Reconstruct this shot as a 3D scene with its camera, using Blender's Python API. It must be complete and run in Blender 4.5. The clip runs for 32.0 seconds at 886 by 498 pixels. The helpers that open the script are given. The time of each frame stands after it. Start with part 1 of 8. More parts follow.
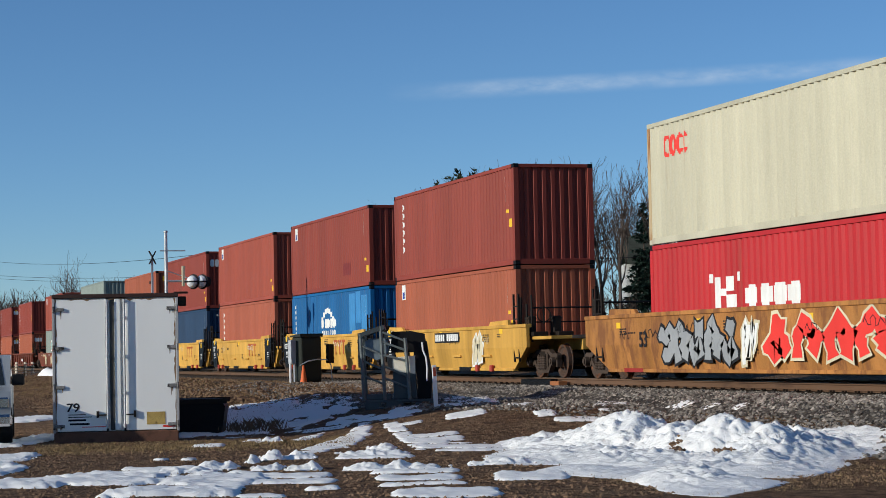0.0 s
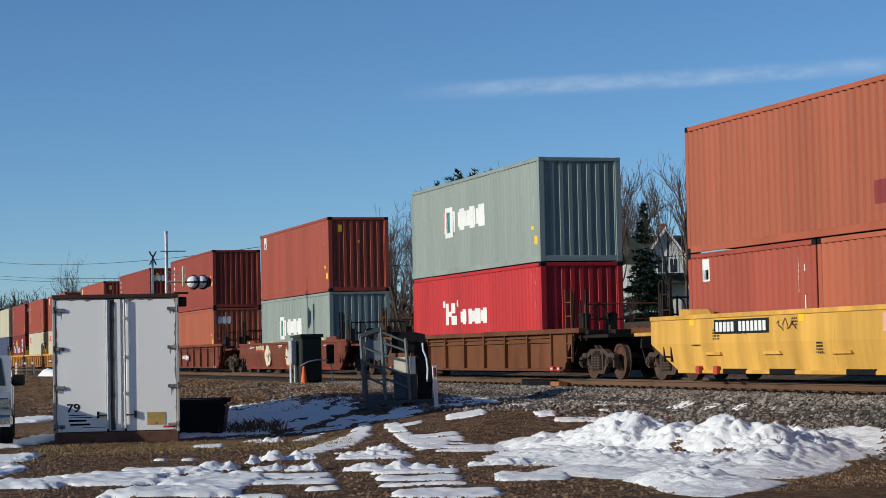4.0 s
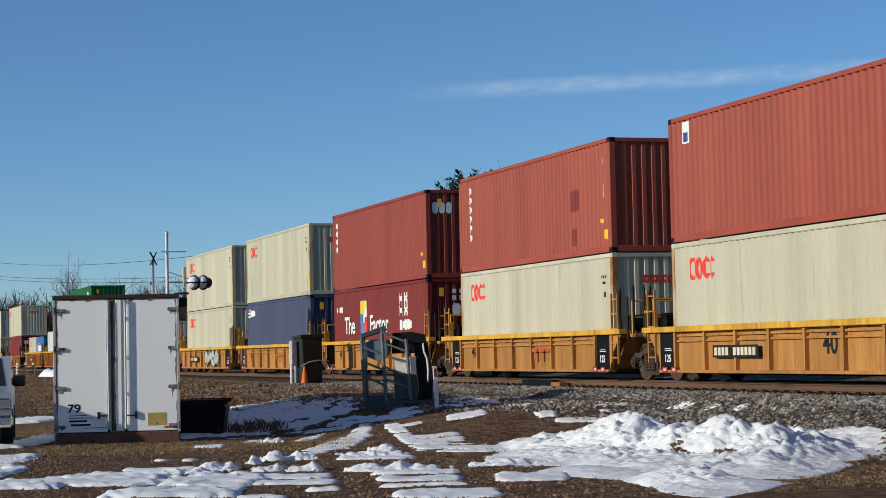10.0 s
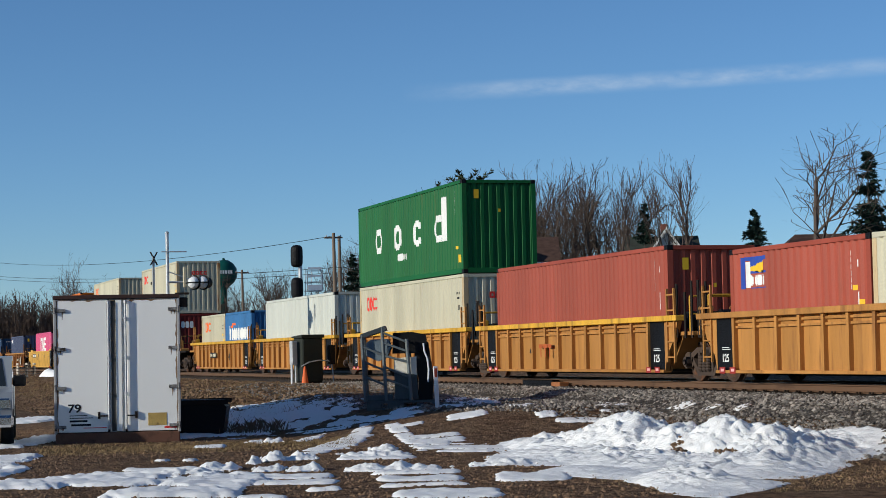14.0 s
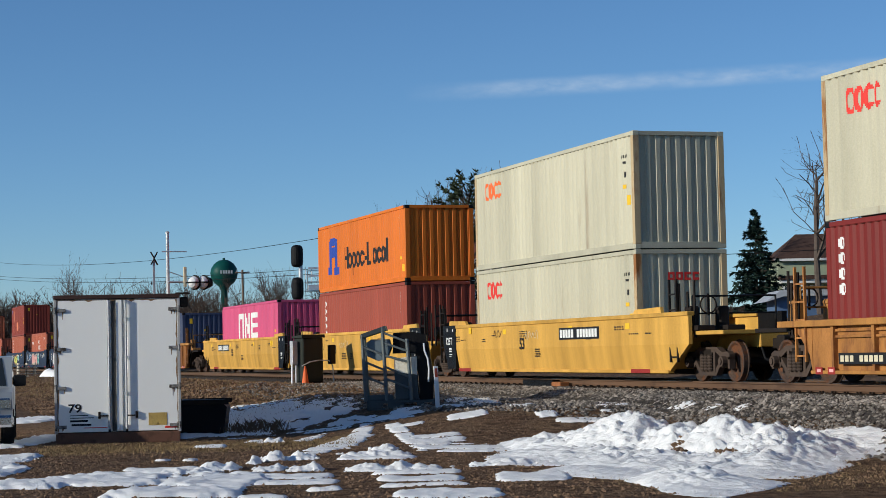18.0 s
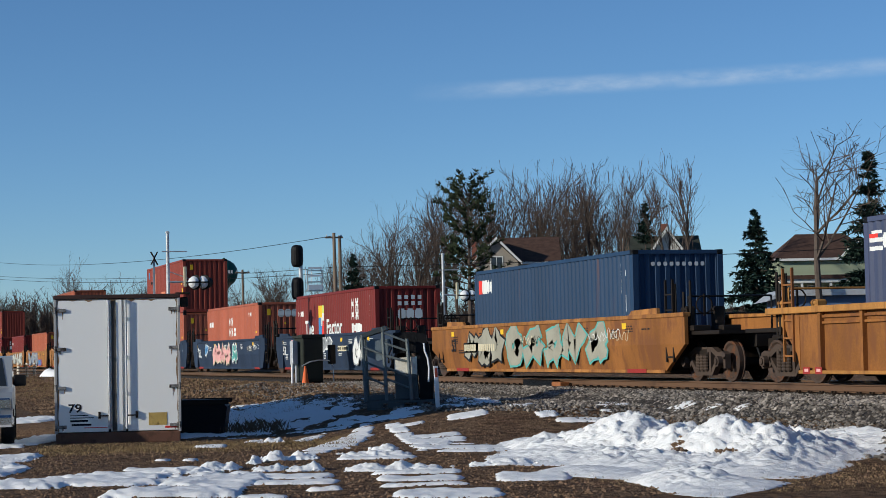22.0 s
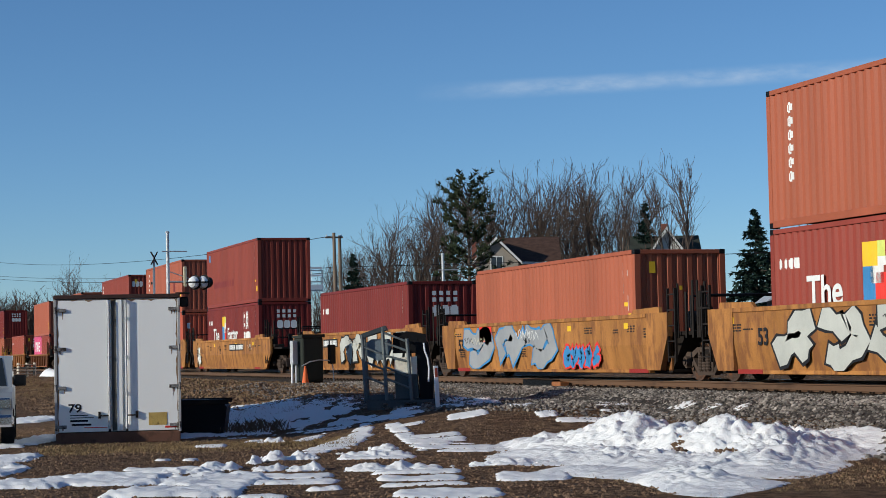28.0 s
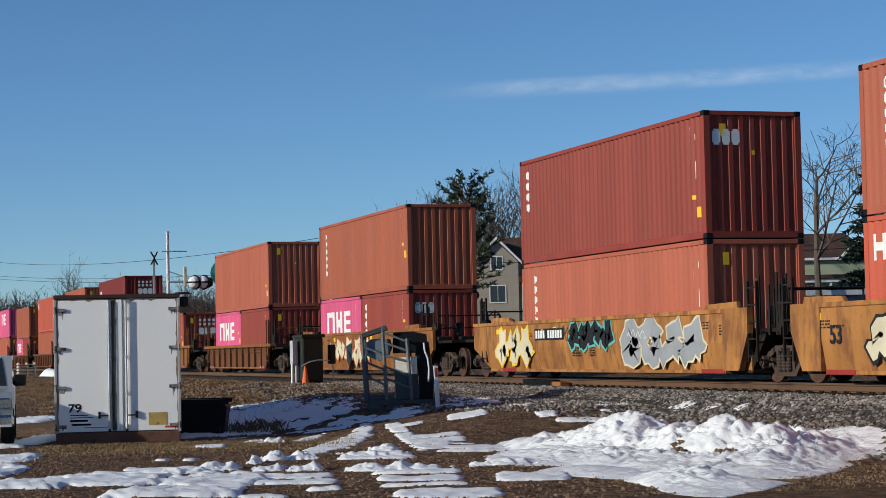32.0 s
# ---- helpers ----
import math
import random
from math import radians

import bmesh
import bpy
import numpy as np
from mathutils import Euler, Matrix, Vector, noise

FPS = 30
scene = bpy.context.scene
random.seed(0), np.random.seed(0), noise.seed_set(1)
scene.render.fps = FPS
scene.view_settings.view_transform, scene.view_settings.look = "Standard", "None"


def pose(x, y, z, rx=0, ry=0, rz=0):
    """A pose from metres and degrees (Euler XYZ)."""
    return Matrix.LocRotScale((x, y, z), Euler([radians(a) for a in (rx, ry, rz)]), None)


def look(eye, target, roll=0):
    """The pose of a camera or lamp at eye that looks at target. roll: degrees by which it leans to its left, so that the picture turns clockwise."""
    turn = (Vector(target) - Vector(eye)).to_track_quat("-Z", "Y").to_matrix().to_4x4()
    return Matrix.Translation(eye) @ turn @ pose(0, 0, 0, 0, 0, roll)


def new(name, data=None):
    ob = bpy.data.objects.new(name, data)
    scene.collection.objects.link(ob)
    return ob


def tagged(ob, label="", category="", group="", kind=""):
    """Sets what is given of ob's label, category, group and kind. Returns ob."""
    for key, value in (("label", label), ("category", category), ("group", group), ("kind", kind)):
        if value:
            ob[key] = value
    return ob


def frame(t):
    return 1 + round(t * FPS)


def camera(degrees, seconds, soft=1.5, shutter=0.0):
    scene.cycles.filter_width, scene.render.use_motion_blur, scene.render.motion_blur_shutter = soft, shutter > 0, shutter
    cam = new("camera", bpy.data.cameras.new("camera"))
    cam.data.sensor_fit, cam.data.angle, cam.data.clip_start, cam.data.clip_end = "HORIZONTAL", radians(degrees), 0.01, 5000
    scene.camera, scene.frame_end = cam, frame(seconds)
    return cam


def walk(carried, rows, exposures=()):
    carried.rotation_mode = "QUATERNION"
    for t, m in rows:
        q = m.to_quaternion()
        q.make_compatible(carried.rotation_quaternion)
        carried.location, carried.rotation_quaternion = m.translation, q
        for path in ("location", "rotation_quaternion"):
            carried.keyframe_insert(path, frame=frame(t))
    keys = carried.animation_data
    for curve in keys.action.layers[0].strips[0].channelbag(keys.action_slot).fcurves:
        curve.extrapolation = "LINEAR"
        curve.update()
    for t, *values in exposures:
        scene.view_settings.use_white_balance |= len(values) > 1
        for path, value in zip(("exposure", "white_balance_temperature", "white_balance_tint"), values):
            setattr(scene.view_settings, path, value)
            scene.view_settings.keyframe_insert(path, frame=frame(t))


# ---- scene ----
# ---- camera: a hand-held telephoto view that drifts a little ----
cam = camera(25.1845, 32.0, 0.85)
EYE = Vector((0.0, 0.0, 1.75))


def aim(yaw, pitch):
    """The camera's pose: yaw in degrees from the track's line, pitch upwards."""
    a, b = radians(yaw), radians(pitch)
    way = Vector((-math.cos(a) * math.cos(b), math.sin(a) * math.cos(b), math.sin(b)))
    return look(EYE, EYE + way * 100, -1.201)


walk(cam, [(0, aim(17.677, 2.942)), (8, aim(17.657, 2.966)), (19, aim(17.628, 2.966)), (32, aim(17.628, 2.960))],
     exposures=[(0, -0.23, 6000, 5), (32, -0.23, 6000, 5)])

# ---- daylight: low winter sun across the track ----
SUN_ELEV, SUN_AZ = 18.0, -84.0     # azimuth of the sun in the plan, degrees from +x
world = bpy.data.worlds.new("world")
scene.world = world
world.use_nodes = True
wn, wl = world.node_tree.nodes, world.node_tree.links
sky = wn.new("ShaderNodeTexSky")
sky.sky_type = "NISHITA"
sky.sun_disc = False
sky.sun_elevation = radians(SUN_ELEV)
sky.sun_rotation = radians(90 - SUN_AZ)
sky.air_density, sky.dust_density, sky.ozone_density = 0.74, 0.0, 4.7
wl.new(sky.outputs["Color"], wn["Background"].inputs["Color"])
wn["Background"].inputs["Strength"].default_value = 0.118
sun = new("sun", bpy.data.lights.new("sun", "SUN"))
sun.data.energy, sun.data.angle, sun.data.color = 4.9, radians(0.53), (1.0, 0.89, 0.74)
sv = Vector((math.cos(radians(SUN_AZ)) * math.cos(radians(SUN_ELEV)), math.sin(radians(SUN_AZ)) * math.cos(radians(SUN_ELEV)), math.sin(radians(SUN_ELEV))))
sun.matrix_world = look(sv * 200, (0, 0, 0))
# ---- materials ----
MATS = {}


def surface(name, color, rough=0.6, metal=0.0, grain=6.0, vary=0.18, stain=None, stain_at=0.62, streak=(1, 1, 1), bump=0.02, fine=60.0, space="Object", random_tint=0.0):
    """A procedural surface: base colour with broad and fine variation, stains with soft edges, and relief."""
    if name in MATS:
        return MATS[name]
    m = bpy.data.materials.new(name)
    m.use_nodes = True
    n, l = m.node_tree.nodes, m.node_tree.links
    b = n["Principled BSDF"]
    b.inputs["Roughness"].default_value, b.inputs["Metallic"].default_value = rough, metal
    b.inputs["Specular IOR Level"].default_value = 0.5 if rough < 0.4 else 0.14
    tc, mp, oi = n.new("ShaderNodeTexCoord"), n.new("ShaderNodeMapping"), n.new("ShaderNodeObjectInfo")
    mp.inputs["Scale"].default_value = streak
    shift = n.new("ShaderNodeVectorMath")
    shift.operation = "ADD"
    far = n.new("ShaderNodeMath")
    far.operation = "MULTIPLY"
    far.inputs[1].default_value = 37.0
    l.new(oi.outputs["Random"], far.inputs[0])
    l.new(tc.outputs[space], shift.inputs[0])
    l.new(far.outputs[0], shift.inputs[1])
    l.new(shift.outputs[0], mp.inputs["Vector"])
    big, small = n.new("ShaderNodeTexNoise"), n.new("ShaderNodeTexNoise")
    big.inputs["Scale"].default_value, big.inputs["Detail"].default_value, big.inputs["Roughness"].default_value = grain / 6.0, 5.0, 0.6
    small.inputs["Scale"].default_value, small.inputs["Detail"].default_value = fine, 4.0
    l.new(mp.outputs[0], big.inputs["Vector"])
    l.new(shift.outputs[0], small.inputs["Vector"])
    mix = n.new("ShaderNodeMixRGB")
    mix.blend_type = "MULTIPLY"
    mix.inputs["Fac"].default_value = 1.0
    mix.inputs["Color1"].default_value = (*color, 1)
    add = n.new("ShaderNodeMath")
    add.operation = "ADD"
    l.new(big.outputs["Fac"], add.inputs[0])
    faint = n.new("ShaderNodeMath")
    faint.operation = "MULTIPLY"
    faint.inputs[1].default_value = 0.4
    l.new(small.outputs["Fac"], faint.inputs[0])
    l.new(faint.outputs[0], add.inputs[1])
    rng = n.new("ShaderNodeMapRange")
    rng.inputs["From Min"].default_value, rng.inputs["From Max"].default_value = 0.42, 0.98
    rng.inputs["To Min"].default_value, rng.inputs["To Max"].default_value = 1 - vary, 1 + vary
    l.new(add.outputs[0], rng.inputs["Value"])
    l.new(rng.outputs[0], mix.inputs["Color2"])
    out = mix.outputs[0]
    if random_tint:
        rt, mx = n.new("ShaderNodeMapRange"), n.new("ShaderNodeMixRGB")
        mx.blend_type = "MULTIPLY"
        mx.inputs["Fac"].default_value = 1.0
        rt.inputs["To Min"].default_value, rt.inputs["To Max"].default_value = 1 - random_tint, 1 + random_tint
        l.new(oi.outputs["Random"], rt.inputs["Value"])
        l.new(out, mx.inputs["Color1"])
        l.new(rt.outputs[0], mx.inputs["Color2"])
        out = mx.outputs[0]
    if stain:
        ns, rs, ms = n.new("ShaderNodeTexNoise"), n.new("ShaderNodeMapRange"), n.new("ShaderNodeMixRGB")
        ns.inputs["Scale"].default_value, ns.inputs["Detail"].default_value, ns.inputs["Roughness"].default_value = grain / 2.0, 8.0, 0.68
        l.new(mp.outputs[0], ns.inputs["Vector"])
        rs.inputs["From Min"].default_value, rs.inputs["From Max"].default_value = stain_at, stain_at + 0.12
        l.new(ns.outputs["Fac"], rs.inputs["Value"])
        l.new(rs.outputs[0], ms.inputs["Fac"])
        l.new(out, ms.inputs["Color1"])
        ms.inputs["Color2"].default_value = (*stain, 1)
        out = ms.outputs[0]
    l.new(out, b.inputs["Base Color"])
    if bump:
        bp = n.new("ShaderNodeBump")
        bp.inputs["Strength"].default_value, bp.inputs["Distance"].default_value = 0.6, bump
        l.new(small.outputs["Fac"], bp.inputs["Height"])
        l.new(bp.outputs[0], b.inputs["Normal"])
    MATS[name] = m
    return m


RUST = (0.16, 0.065, 0.03)
PAINTS = {
    "maroon": (0.34, 0.065, 0.055), "red": (0.42, 0.09, 0.07), "brick": (0.46, 0.125, 0.08), "orange_red": (0.50, 0.135, 0.095),
    "darkred": (0.235, 0.032, 0.034), "scarlet": (0.58, 0.035, 0.05), "cream": (0.66, 0.60, 0.48), "grey": (0.33, 0.37, 0.36),
    "blue": (0.02, 0.15, 0.42), "navy": (0.032, 0.066, 0.145), "slate": (0.085, 0.10, 0.19), "green": (0.02, 0.15, 0.045),
    "orange": (0.88, 0.215, 0.03), "pink": (0.78, 0.12, 0.33), "white": (0.70, 0.70, 0.68), "skyblue": (0.06, 0.20, 0.48), "salmon": (0.60, 0.12, 0.085),
    "yellow": (0.71, 0.41, 0.085), "tan": (0.47, 0.215, 0.062), "ochre": (0.50, 0.24, 0.065), "rusty": (0.35, 0.14, 0.05), "brown": (0.17, 0.065, 0.035),
    "oxide": (0.20, 0.05, 0.04), "slategrey": (0.036, 0.052, 0.098), "chordyellow": (0.74, 0.42, 0.05), "pinkpaint": (0.70, 0.35, 0.36),
}


PAINTS = {k: (0.76 * v[0], 0.78 * v[1], (0.62 if v[0] > 2 * v[2] else 0.72) * v[2]) if k not in ("yellow", "tan", "ochre", "chordyellow") else (0.82 * v[0], 0.80 * v[1], 0.8 * v[2]) for k, v in PAINTS.items()}


def paint(color):
    """Weathered paint on container steel."""
    return surface("container_paint_" + color, PAINTS[color], 0.5, 0.0, 2.2, 0.22, tuple(0.55 * a + 0.45 * b for a, b in zip(PAINTS[color], RUST)), 0.61, (2.4, 1, 0.14), 0.0, 30.0, "Object", 0.07)


def carpaint(color):
    """Weathered paint on railcar steel, with rust coming through."""
    old = color in ("tan", "rusty", "oxide", "brown")
    return surface("railcar_paint_" + color, PAINTS[color], 0.6, 0.0, 3.5, 0.45 if old else 0.38, tuple((0.25 if old else 0.45) * a + (0.75 if old else 0.55) * b for a, b in zip(PAINTS[color], RUST)), 0.47 if old else 0.62 if color in ("yellow", "slategrey") else 0.52, (1.5, 1, 0.5) if old else (2.2, 1, 0.2), 0.004, 40.0, "Object", 0.10)


steel_dark = surface("dark_running_gear", (0.022, 0.017, 0.014), 0.65, 0.2, 5, 0.4, (0.05, 0.032, 0.022), 0.57, (1, 1, 1), 0.004)
steel_black = surface("black_paint", (0.007, 0.007, 0.008), 0.5, 0.0, 4, 0.3, (0.03, 0.026, 0.024), 0.66)
wheel_steel = surface("wheel_steel", (0.085, 0.058, 0.046), 0.6, 0.3, 8, 0.3, RUST, 0.5)
mark_white = surface("white_marking", (0.74, 0.74, 0.71), 0.6, 0, 6, 0.12, None, 0.6, (1, 1, 1), 0.0)
mark_red = surface("red_marking", (0.72, 0.05, 0.04), 0.6, 0, 6, 0.12, None, 0.6, (1, 1, 1), 0.0)
mark_orange = surface("orange_marking", (0.80, 0.15, 0.04), 0.6, 0, 6, 0.12, None, 0.6, (1, 1, 1), 0.0)
mark_yellow = surface("yellow_marking", (0.80, 0.50, 0.03), 0.6, 0, 6, 0.12, None, 0.6, (1, 1, 1), 0.0)
mark_blue = surface("blue_marking", (0.03, 0.07, 0.35), 0.6, 0, 6, 0.12, None, 0.6, (1, 1, 1), 0.0)
mark_black = surface("black_marking", (0.02, 0.02, 0.022), 0.6, 0, 6, 0.12, None, 0.6, (1, 1, 1), 0.0)
mark_patch = surface("repaint_patch", (0.62, 0.22, 0.12), 0.6, 0, 6, 0.2, None, 0.6, (1, 1, 1), 0.0)
mark_dark = surface("faded_dark_patch", (0.20, 0.035, 0.035), 0.6, 0, 6, 0.2, None, 0.6, (1, 1, 1), 0.0)
mark_teal = surface("teal_spray_paint", (0.12, 0.40, 0.36), 0.6, 0, 6, 0.2, None, 0.6, (1, 1, 1), 0.0)
mark_grey = surface("silver_spray_paint", (0.30, 0.31, 0.32), 0.5, 0, 6, 0.2, None, 0.6, (1, 1, 1), 0.0)
mark_pink = surface("pink_spray_paint", (0.75, 0.38, 0.36), 0.6, 0, 6, 0.2, None, 0.6, (1, 1, 1), 0.0)
mark_lime = surface("lime_spray_paint", (0.62, 0.68, 0.16), 0.6, 0, 6, 0.2, None, 0.6, (1, 1, 1), 0.0)
mark_sky = surface("blue_spray_paint", (0.06, 0.24, 0.50), 0.6, 0, 6, 0.2, None, 0.6, (1, 1, 1), 0.0)
mark_cream = surface("cream_spray_paint", (0.62, 0.55, 0.38), 0.6, 0, 6, 0.2, None, 0.6, (1, 1, 1), 0.0)
mark_silver = surface("pale_silver_spray_paint", (0.47, 0.475, 0.43), 0.55, 0, 6, 0.2, None, 0.6, (1, 1, 1), 0.0)
mark_putty = surface("putty_grey_spray_paint", (0.33, 0.315, 0.25), 0.6, 0, 6, 0.25, None, 0.6, (1, 1, 1), 0.0)
mark_faded = surface("faded_red_marking", (0.42, 0.10, 0.03), 0.6, 0, 6, 0.2, None, 0.6, (1, 1, 1), 0.0)
galvanised = surface("galvanised_steel", (0.52, 0.53, 0.54), 0.45, 0.4, 6, 0.15, (0.35, 0.34, 0.33), 0.6)
white_paint = surface("white_paint", (0.76, 0.77, 0.78), 0.4, 0, 3, 0.06, (0.50, 0.47, 0.42), 0.70, (1, 1, 0.15), 0.0)
wood_pole = surface("weathered_pole_wood", (0.20, 0.15, 0.11), 0.85, 0, 8, 0.3, (0.10, 0.08, 0.06), 0.6, (1, 1, 0.1), 0.006)

# ---- mesh building ----
class Shape:
    """Collects boxes, prisms and tubes into one mesh."""

    def __init__(self):
        self.v, self.f = [], []

    def add(self, verts, faces):
        k = len(self.v)
        self.v += [tuple(p) for p in verts]
        self.f += [tuple(i + k for i in q) for q in faces]
        return self

    def box(self, x0, y0, z0, x1, y1, z1, c=0.0):
        """A box; c cuts its long edges back by that much."""
        if not c:
            v = [(x, y, z) for x in (x0, x1) for y in (y0, y1) for z in (z0, z1)]
            return self.add(v, [(0, 1, 3, 2), (4, 6, 7, 5), (0, 4, 5, 1), (2, 3, 7, 6), (0, 2, 6, 4), (1, 5, 7, 3)])
        v, idx = [], {}
        for i, x in enumerate((x0, x1)):
            for j, y in enumerate((y0, y1)):
                for k, z in enumerate((z0, z1)):
                    sx, sy, sz = (c if i == 0 else -c), (c if j == 0 else -c), (c if k == 0 else -c)
                    for a, p in (("x", (x, y + sy, z + sz)), ("y", (x + sx, y, z + sz)), ("z", (x + sx, y + sy, z))):
                        idx[i, j, k, a] = len(v)
                        v.append(p)
        f = []
        for i in (0, 1):
            q = [(i, 0, 0, "x"), (i, 0, 1, "x"), (i, 1, 1, "x"), (i, 1, 0, "x")]
            f.append([idx[t] for t in (q if i == 0 else q[::-1])])
            q = [(0, i, 0, "y"), (1, i, 0, "y"), (1, i, 1, "y"), (0, i, 1, "y")]
            f.append([idx[t] for t in (q if i == 0 else q[::-1])])
            q = [(0, 0, i, "z"), (0, 1, i, "z"), (1, 1, i, "z"), (1, 0, i, "z")]
            f.append([idx[t] for t in (q if i == 0 else q[::-1])])
        for a in (0, 1):
            for b in (0, 1):
                f.append([idx[a, b, 0, "x"], idx[a, b, 1, "x"], idx[a, b, 1, "y"], idx[a, b, 0, "y"]])
                f.append([idx[a, 0, b, "x"], idx[a, 1, b, "x"], idx[a, 1, b, "z"], idx[a, 0, b, "z"]])
                f.append([idx[0, a, b, "y"], idx[1, a, b, "y"], idx[1, a, b, "z"], idx[0, a, b, "z"]])
                for k in (0, 1):
                    f.append([idx[a, b, k, "x"], idx[a, b, k, "y"], idx[a, b, k, "z"]])
        return self.add(v, f)

    def prism(self, poly, y0, y1):
        """A polygon of (x, z) drawn out from y0 to y1."""
        n = len(poly)
        v = [(x, y0, z) for x, z in poly] + [(x, y1, z) for x, z in poly]
        f = [tuple(range(n)), tuple(range(2 * n - 1, n - 1, -1))] + [(i, i + n, (i + 1) % n + n, (i + 1) % n) for i in range(n)]
        return self.add(v, f)

    def tube(self, p, q, r, n=8, r2=None):
        p, q = Vector(p), Vector(q)
        d = (q - p).normalized()
        a = d.orthogonal().normalized()
        b = d.cross(a)
        r2 = r if r2 is None else r2
        v = [p + (a * math.cos(t) + b * math.sin(t)) * r for t in (2 * math.pi * i / n for i in range(n))]
        v += [q + (a * math.cos(t) + b * math.sin(t)) * r2 for t in (2 * math.pi * i / n for i in range(n))]
        f = [(i, (i + 1) % n, (i + 1) % n + n, i + n) for i in range(n)] + [tuple(range(n))[::-1], tuple(range(n, 2 * n))]
        return self.add(v, f)

    def pipe(self, pts, r, n=6):
        for a, b in zip(pts, pts[1:]):
            self.tube(a, b, r, n)
        return self

    def lathe(self, prof, axis_at, axis="z", n=16):
        """A profile of (radius, height) turned about an axis through axis_at."""
        c = Vector(axis_at)
        v = []
        for r, h in prof:
            for i in range(n):
                t = 2 * math.pi * i / n
                u, w = r * math.cos(t), r * math.sin(t)
                v.append(c + Vector({"z": (u, w, h), "y": (u, h, w), "x": (h, u, w)}[axis]))
        m = len(prof)
        f = [(k * n + i, k * n + (i + 1) % n, (k + 1) * n + (i + 1) % n, (k + 1) * n + i) for k in range(m - 1) for i in range(n)]
        return self.add(v, f + [tuple(range(n))[::-1], tuple(range((m - 1) * n, m * n))])

    def mesh(self, name, material, smooth=False):
        me = bpy.data.meshes.new(name)
        me.from_pydata(self.v, [], self.f)
        bm = bmesh.new()
        bm.from_mesh(me)
        bmesh.ops.recalc_face_normals(bm, faces=bm.faces)
        bm.to_mesh(me)
        bm.free()
        if smooth:
            me.polygons.foreach_set("use_smooth", [True] * len(me.polygons))
        me.materials.append(material)
        return me


def thing(name, at, label, category, group="", kind=""):
    """An Empty at the base of a thing."""
    ob = new(name)
    ob.empty_display_size = 0.2
    ob.matrix_basis = at
    return tagged(ob, label, category, group, kind)


FINE_PRINT = {"code_mark", "small_text", "text_mark", "number_mark", "letter_mark"}   # too small to pick apart


def part(name, mesh, parent, label="", at=None):
    ob = new(name, mesh)
    ob.parent = parent
    if at is not None:
        ob.matrix_basis = at
    if label:
        ob["label"] = label
    if name in FINE_PRINT:
        ob["kind"] = "stuff"
    return ob


CACHE = {}


def cached(key, make):
    if key not in CACHE:
        CACHE[key] = make()
    return CACHE[key]
# ---- the ground: one sheet to the horizon ----
def smooth(a, b, x):
    t = min(1.0, max(0.0, (x - a) / (b - a)))
    return t * t * (3 - 2 * t)


def ground_z(x, y):
    """Height of the ground: a flat yard, a mound by the crossing and the track's bank."""
    bed = 0.70 * smooth(15.3, 17.9, y) * (1 - 0.75 * smooth(22.9, 26.0, y))
    mound = 0.66 * smooth(-47, -62, x) * smooth(7.5, 15.0, y) * (1 - 0.6 * smooth(23, 27, y))
    far = 3.6 * smooth(30, 66, y) * smooth(-330, -230, x) + 1.0 * smooth(120, 300, y)
    rise = 0.52 * smooth(9.3, 14.5, y) * smooth(-33, -40, x) * (1 - 0.6 * smooth(23, 27, y))
    z = max(bed, mound, rise, 0) + far
    k = 0.6 if y < 17.2 else 0.2
    z += 0.16 * noise.noise((x * 0.45, y * 0.9, 8)) * smooth(-54, -60, x) * smooth(7, 10, y) * (1 - smooth(15.5, 17, y))
    z += k * (0.07 * noise.noise((x * 0.35, y * 0.35, 0)) + 0.035 * noise.noise((x * 1.6, y * 1.6, 3)))
    return z


def spread(lo, hi, step, far, growth=1.35):
    """Grid lines: even between lo and hi, then ever wider out to far."""
    mid = list(np.arange(lo, hi + step / 2, step))
    left, right, d = [], [], step
    while mid[0] - sum(left) > -far:
        d *= growth
        left.append(d)
    d = step
    while mid[-1] + sum(right) < far:
        d *= growth
        right.append(d)
    a = [mid[0] - sum(left[:i + 1]) for i in range(len(left))][::-1]
    b = [mid[-1] + sum(right[:i + 1]) for i in range(len(right))]
    return a + mid + b


def sheet(name, xs, ys, zf, material, smooth_faces=True):
    v = [(x, y, zf(x, y)) for x in xs for y in ys]
    n = len(ys)
    f = [(i * n + j, (i + 1) * n + j, (i + 1) * n + j + 1, i * n + j + 1) for i in range(len(xs) - 1) for j in range(n - 1)]
    me = bpy.data.meshes.new(name)
    me.from_pydata(v, [], f)
    if smooth_faces:
        me.polygons.foreach_set("use_smooth", [True] * len(f))
    me.materials.append(material)
    return new(name, me)


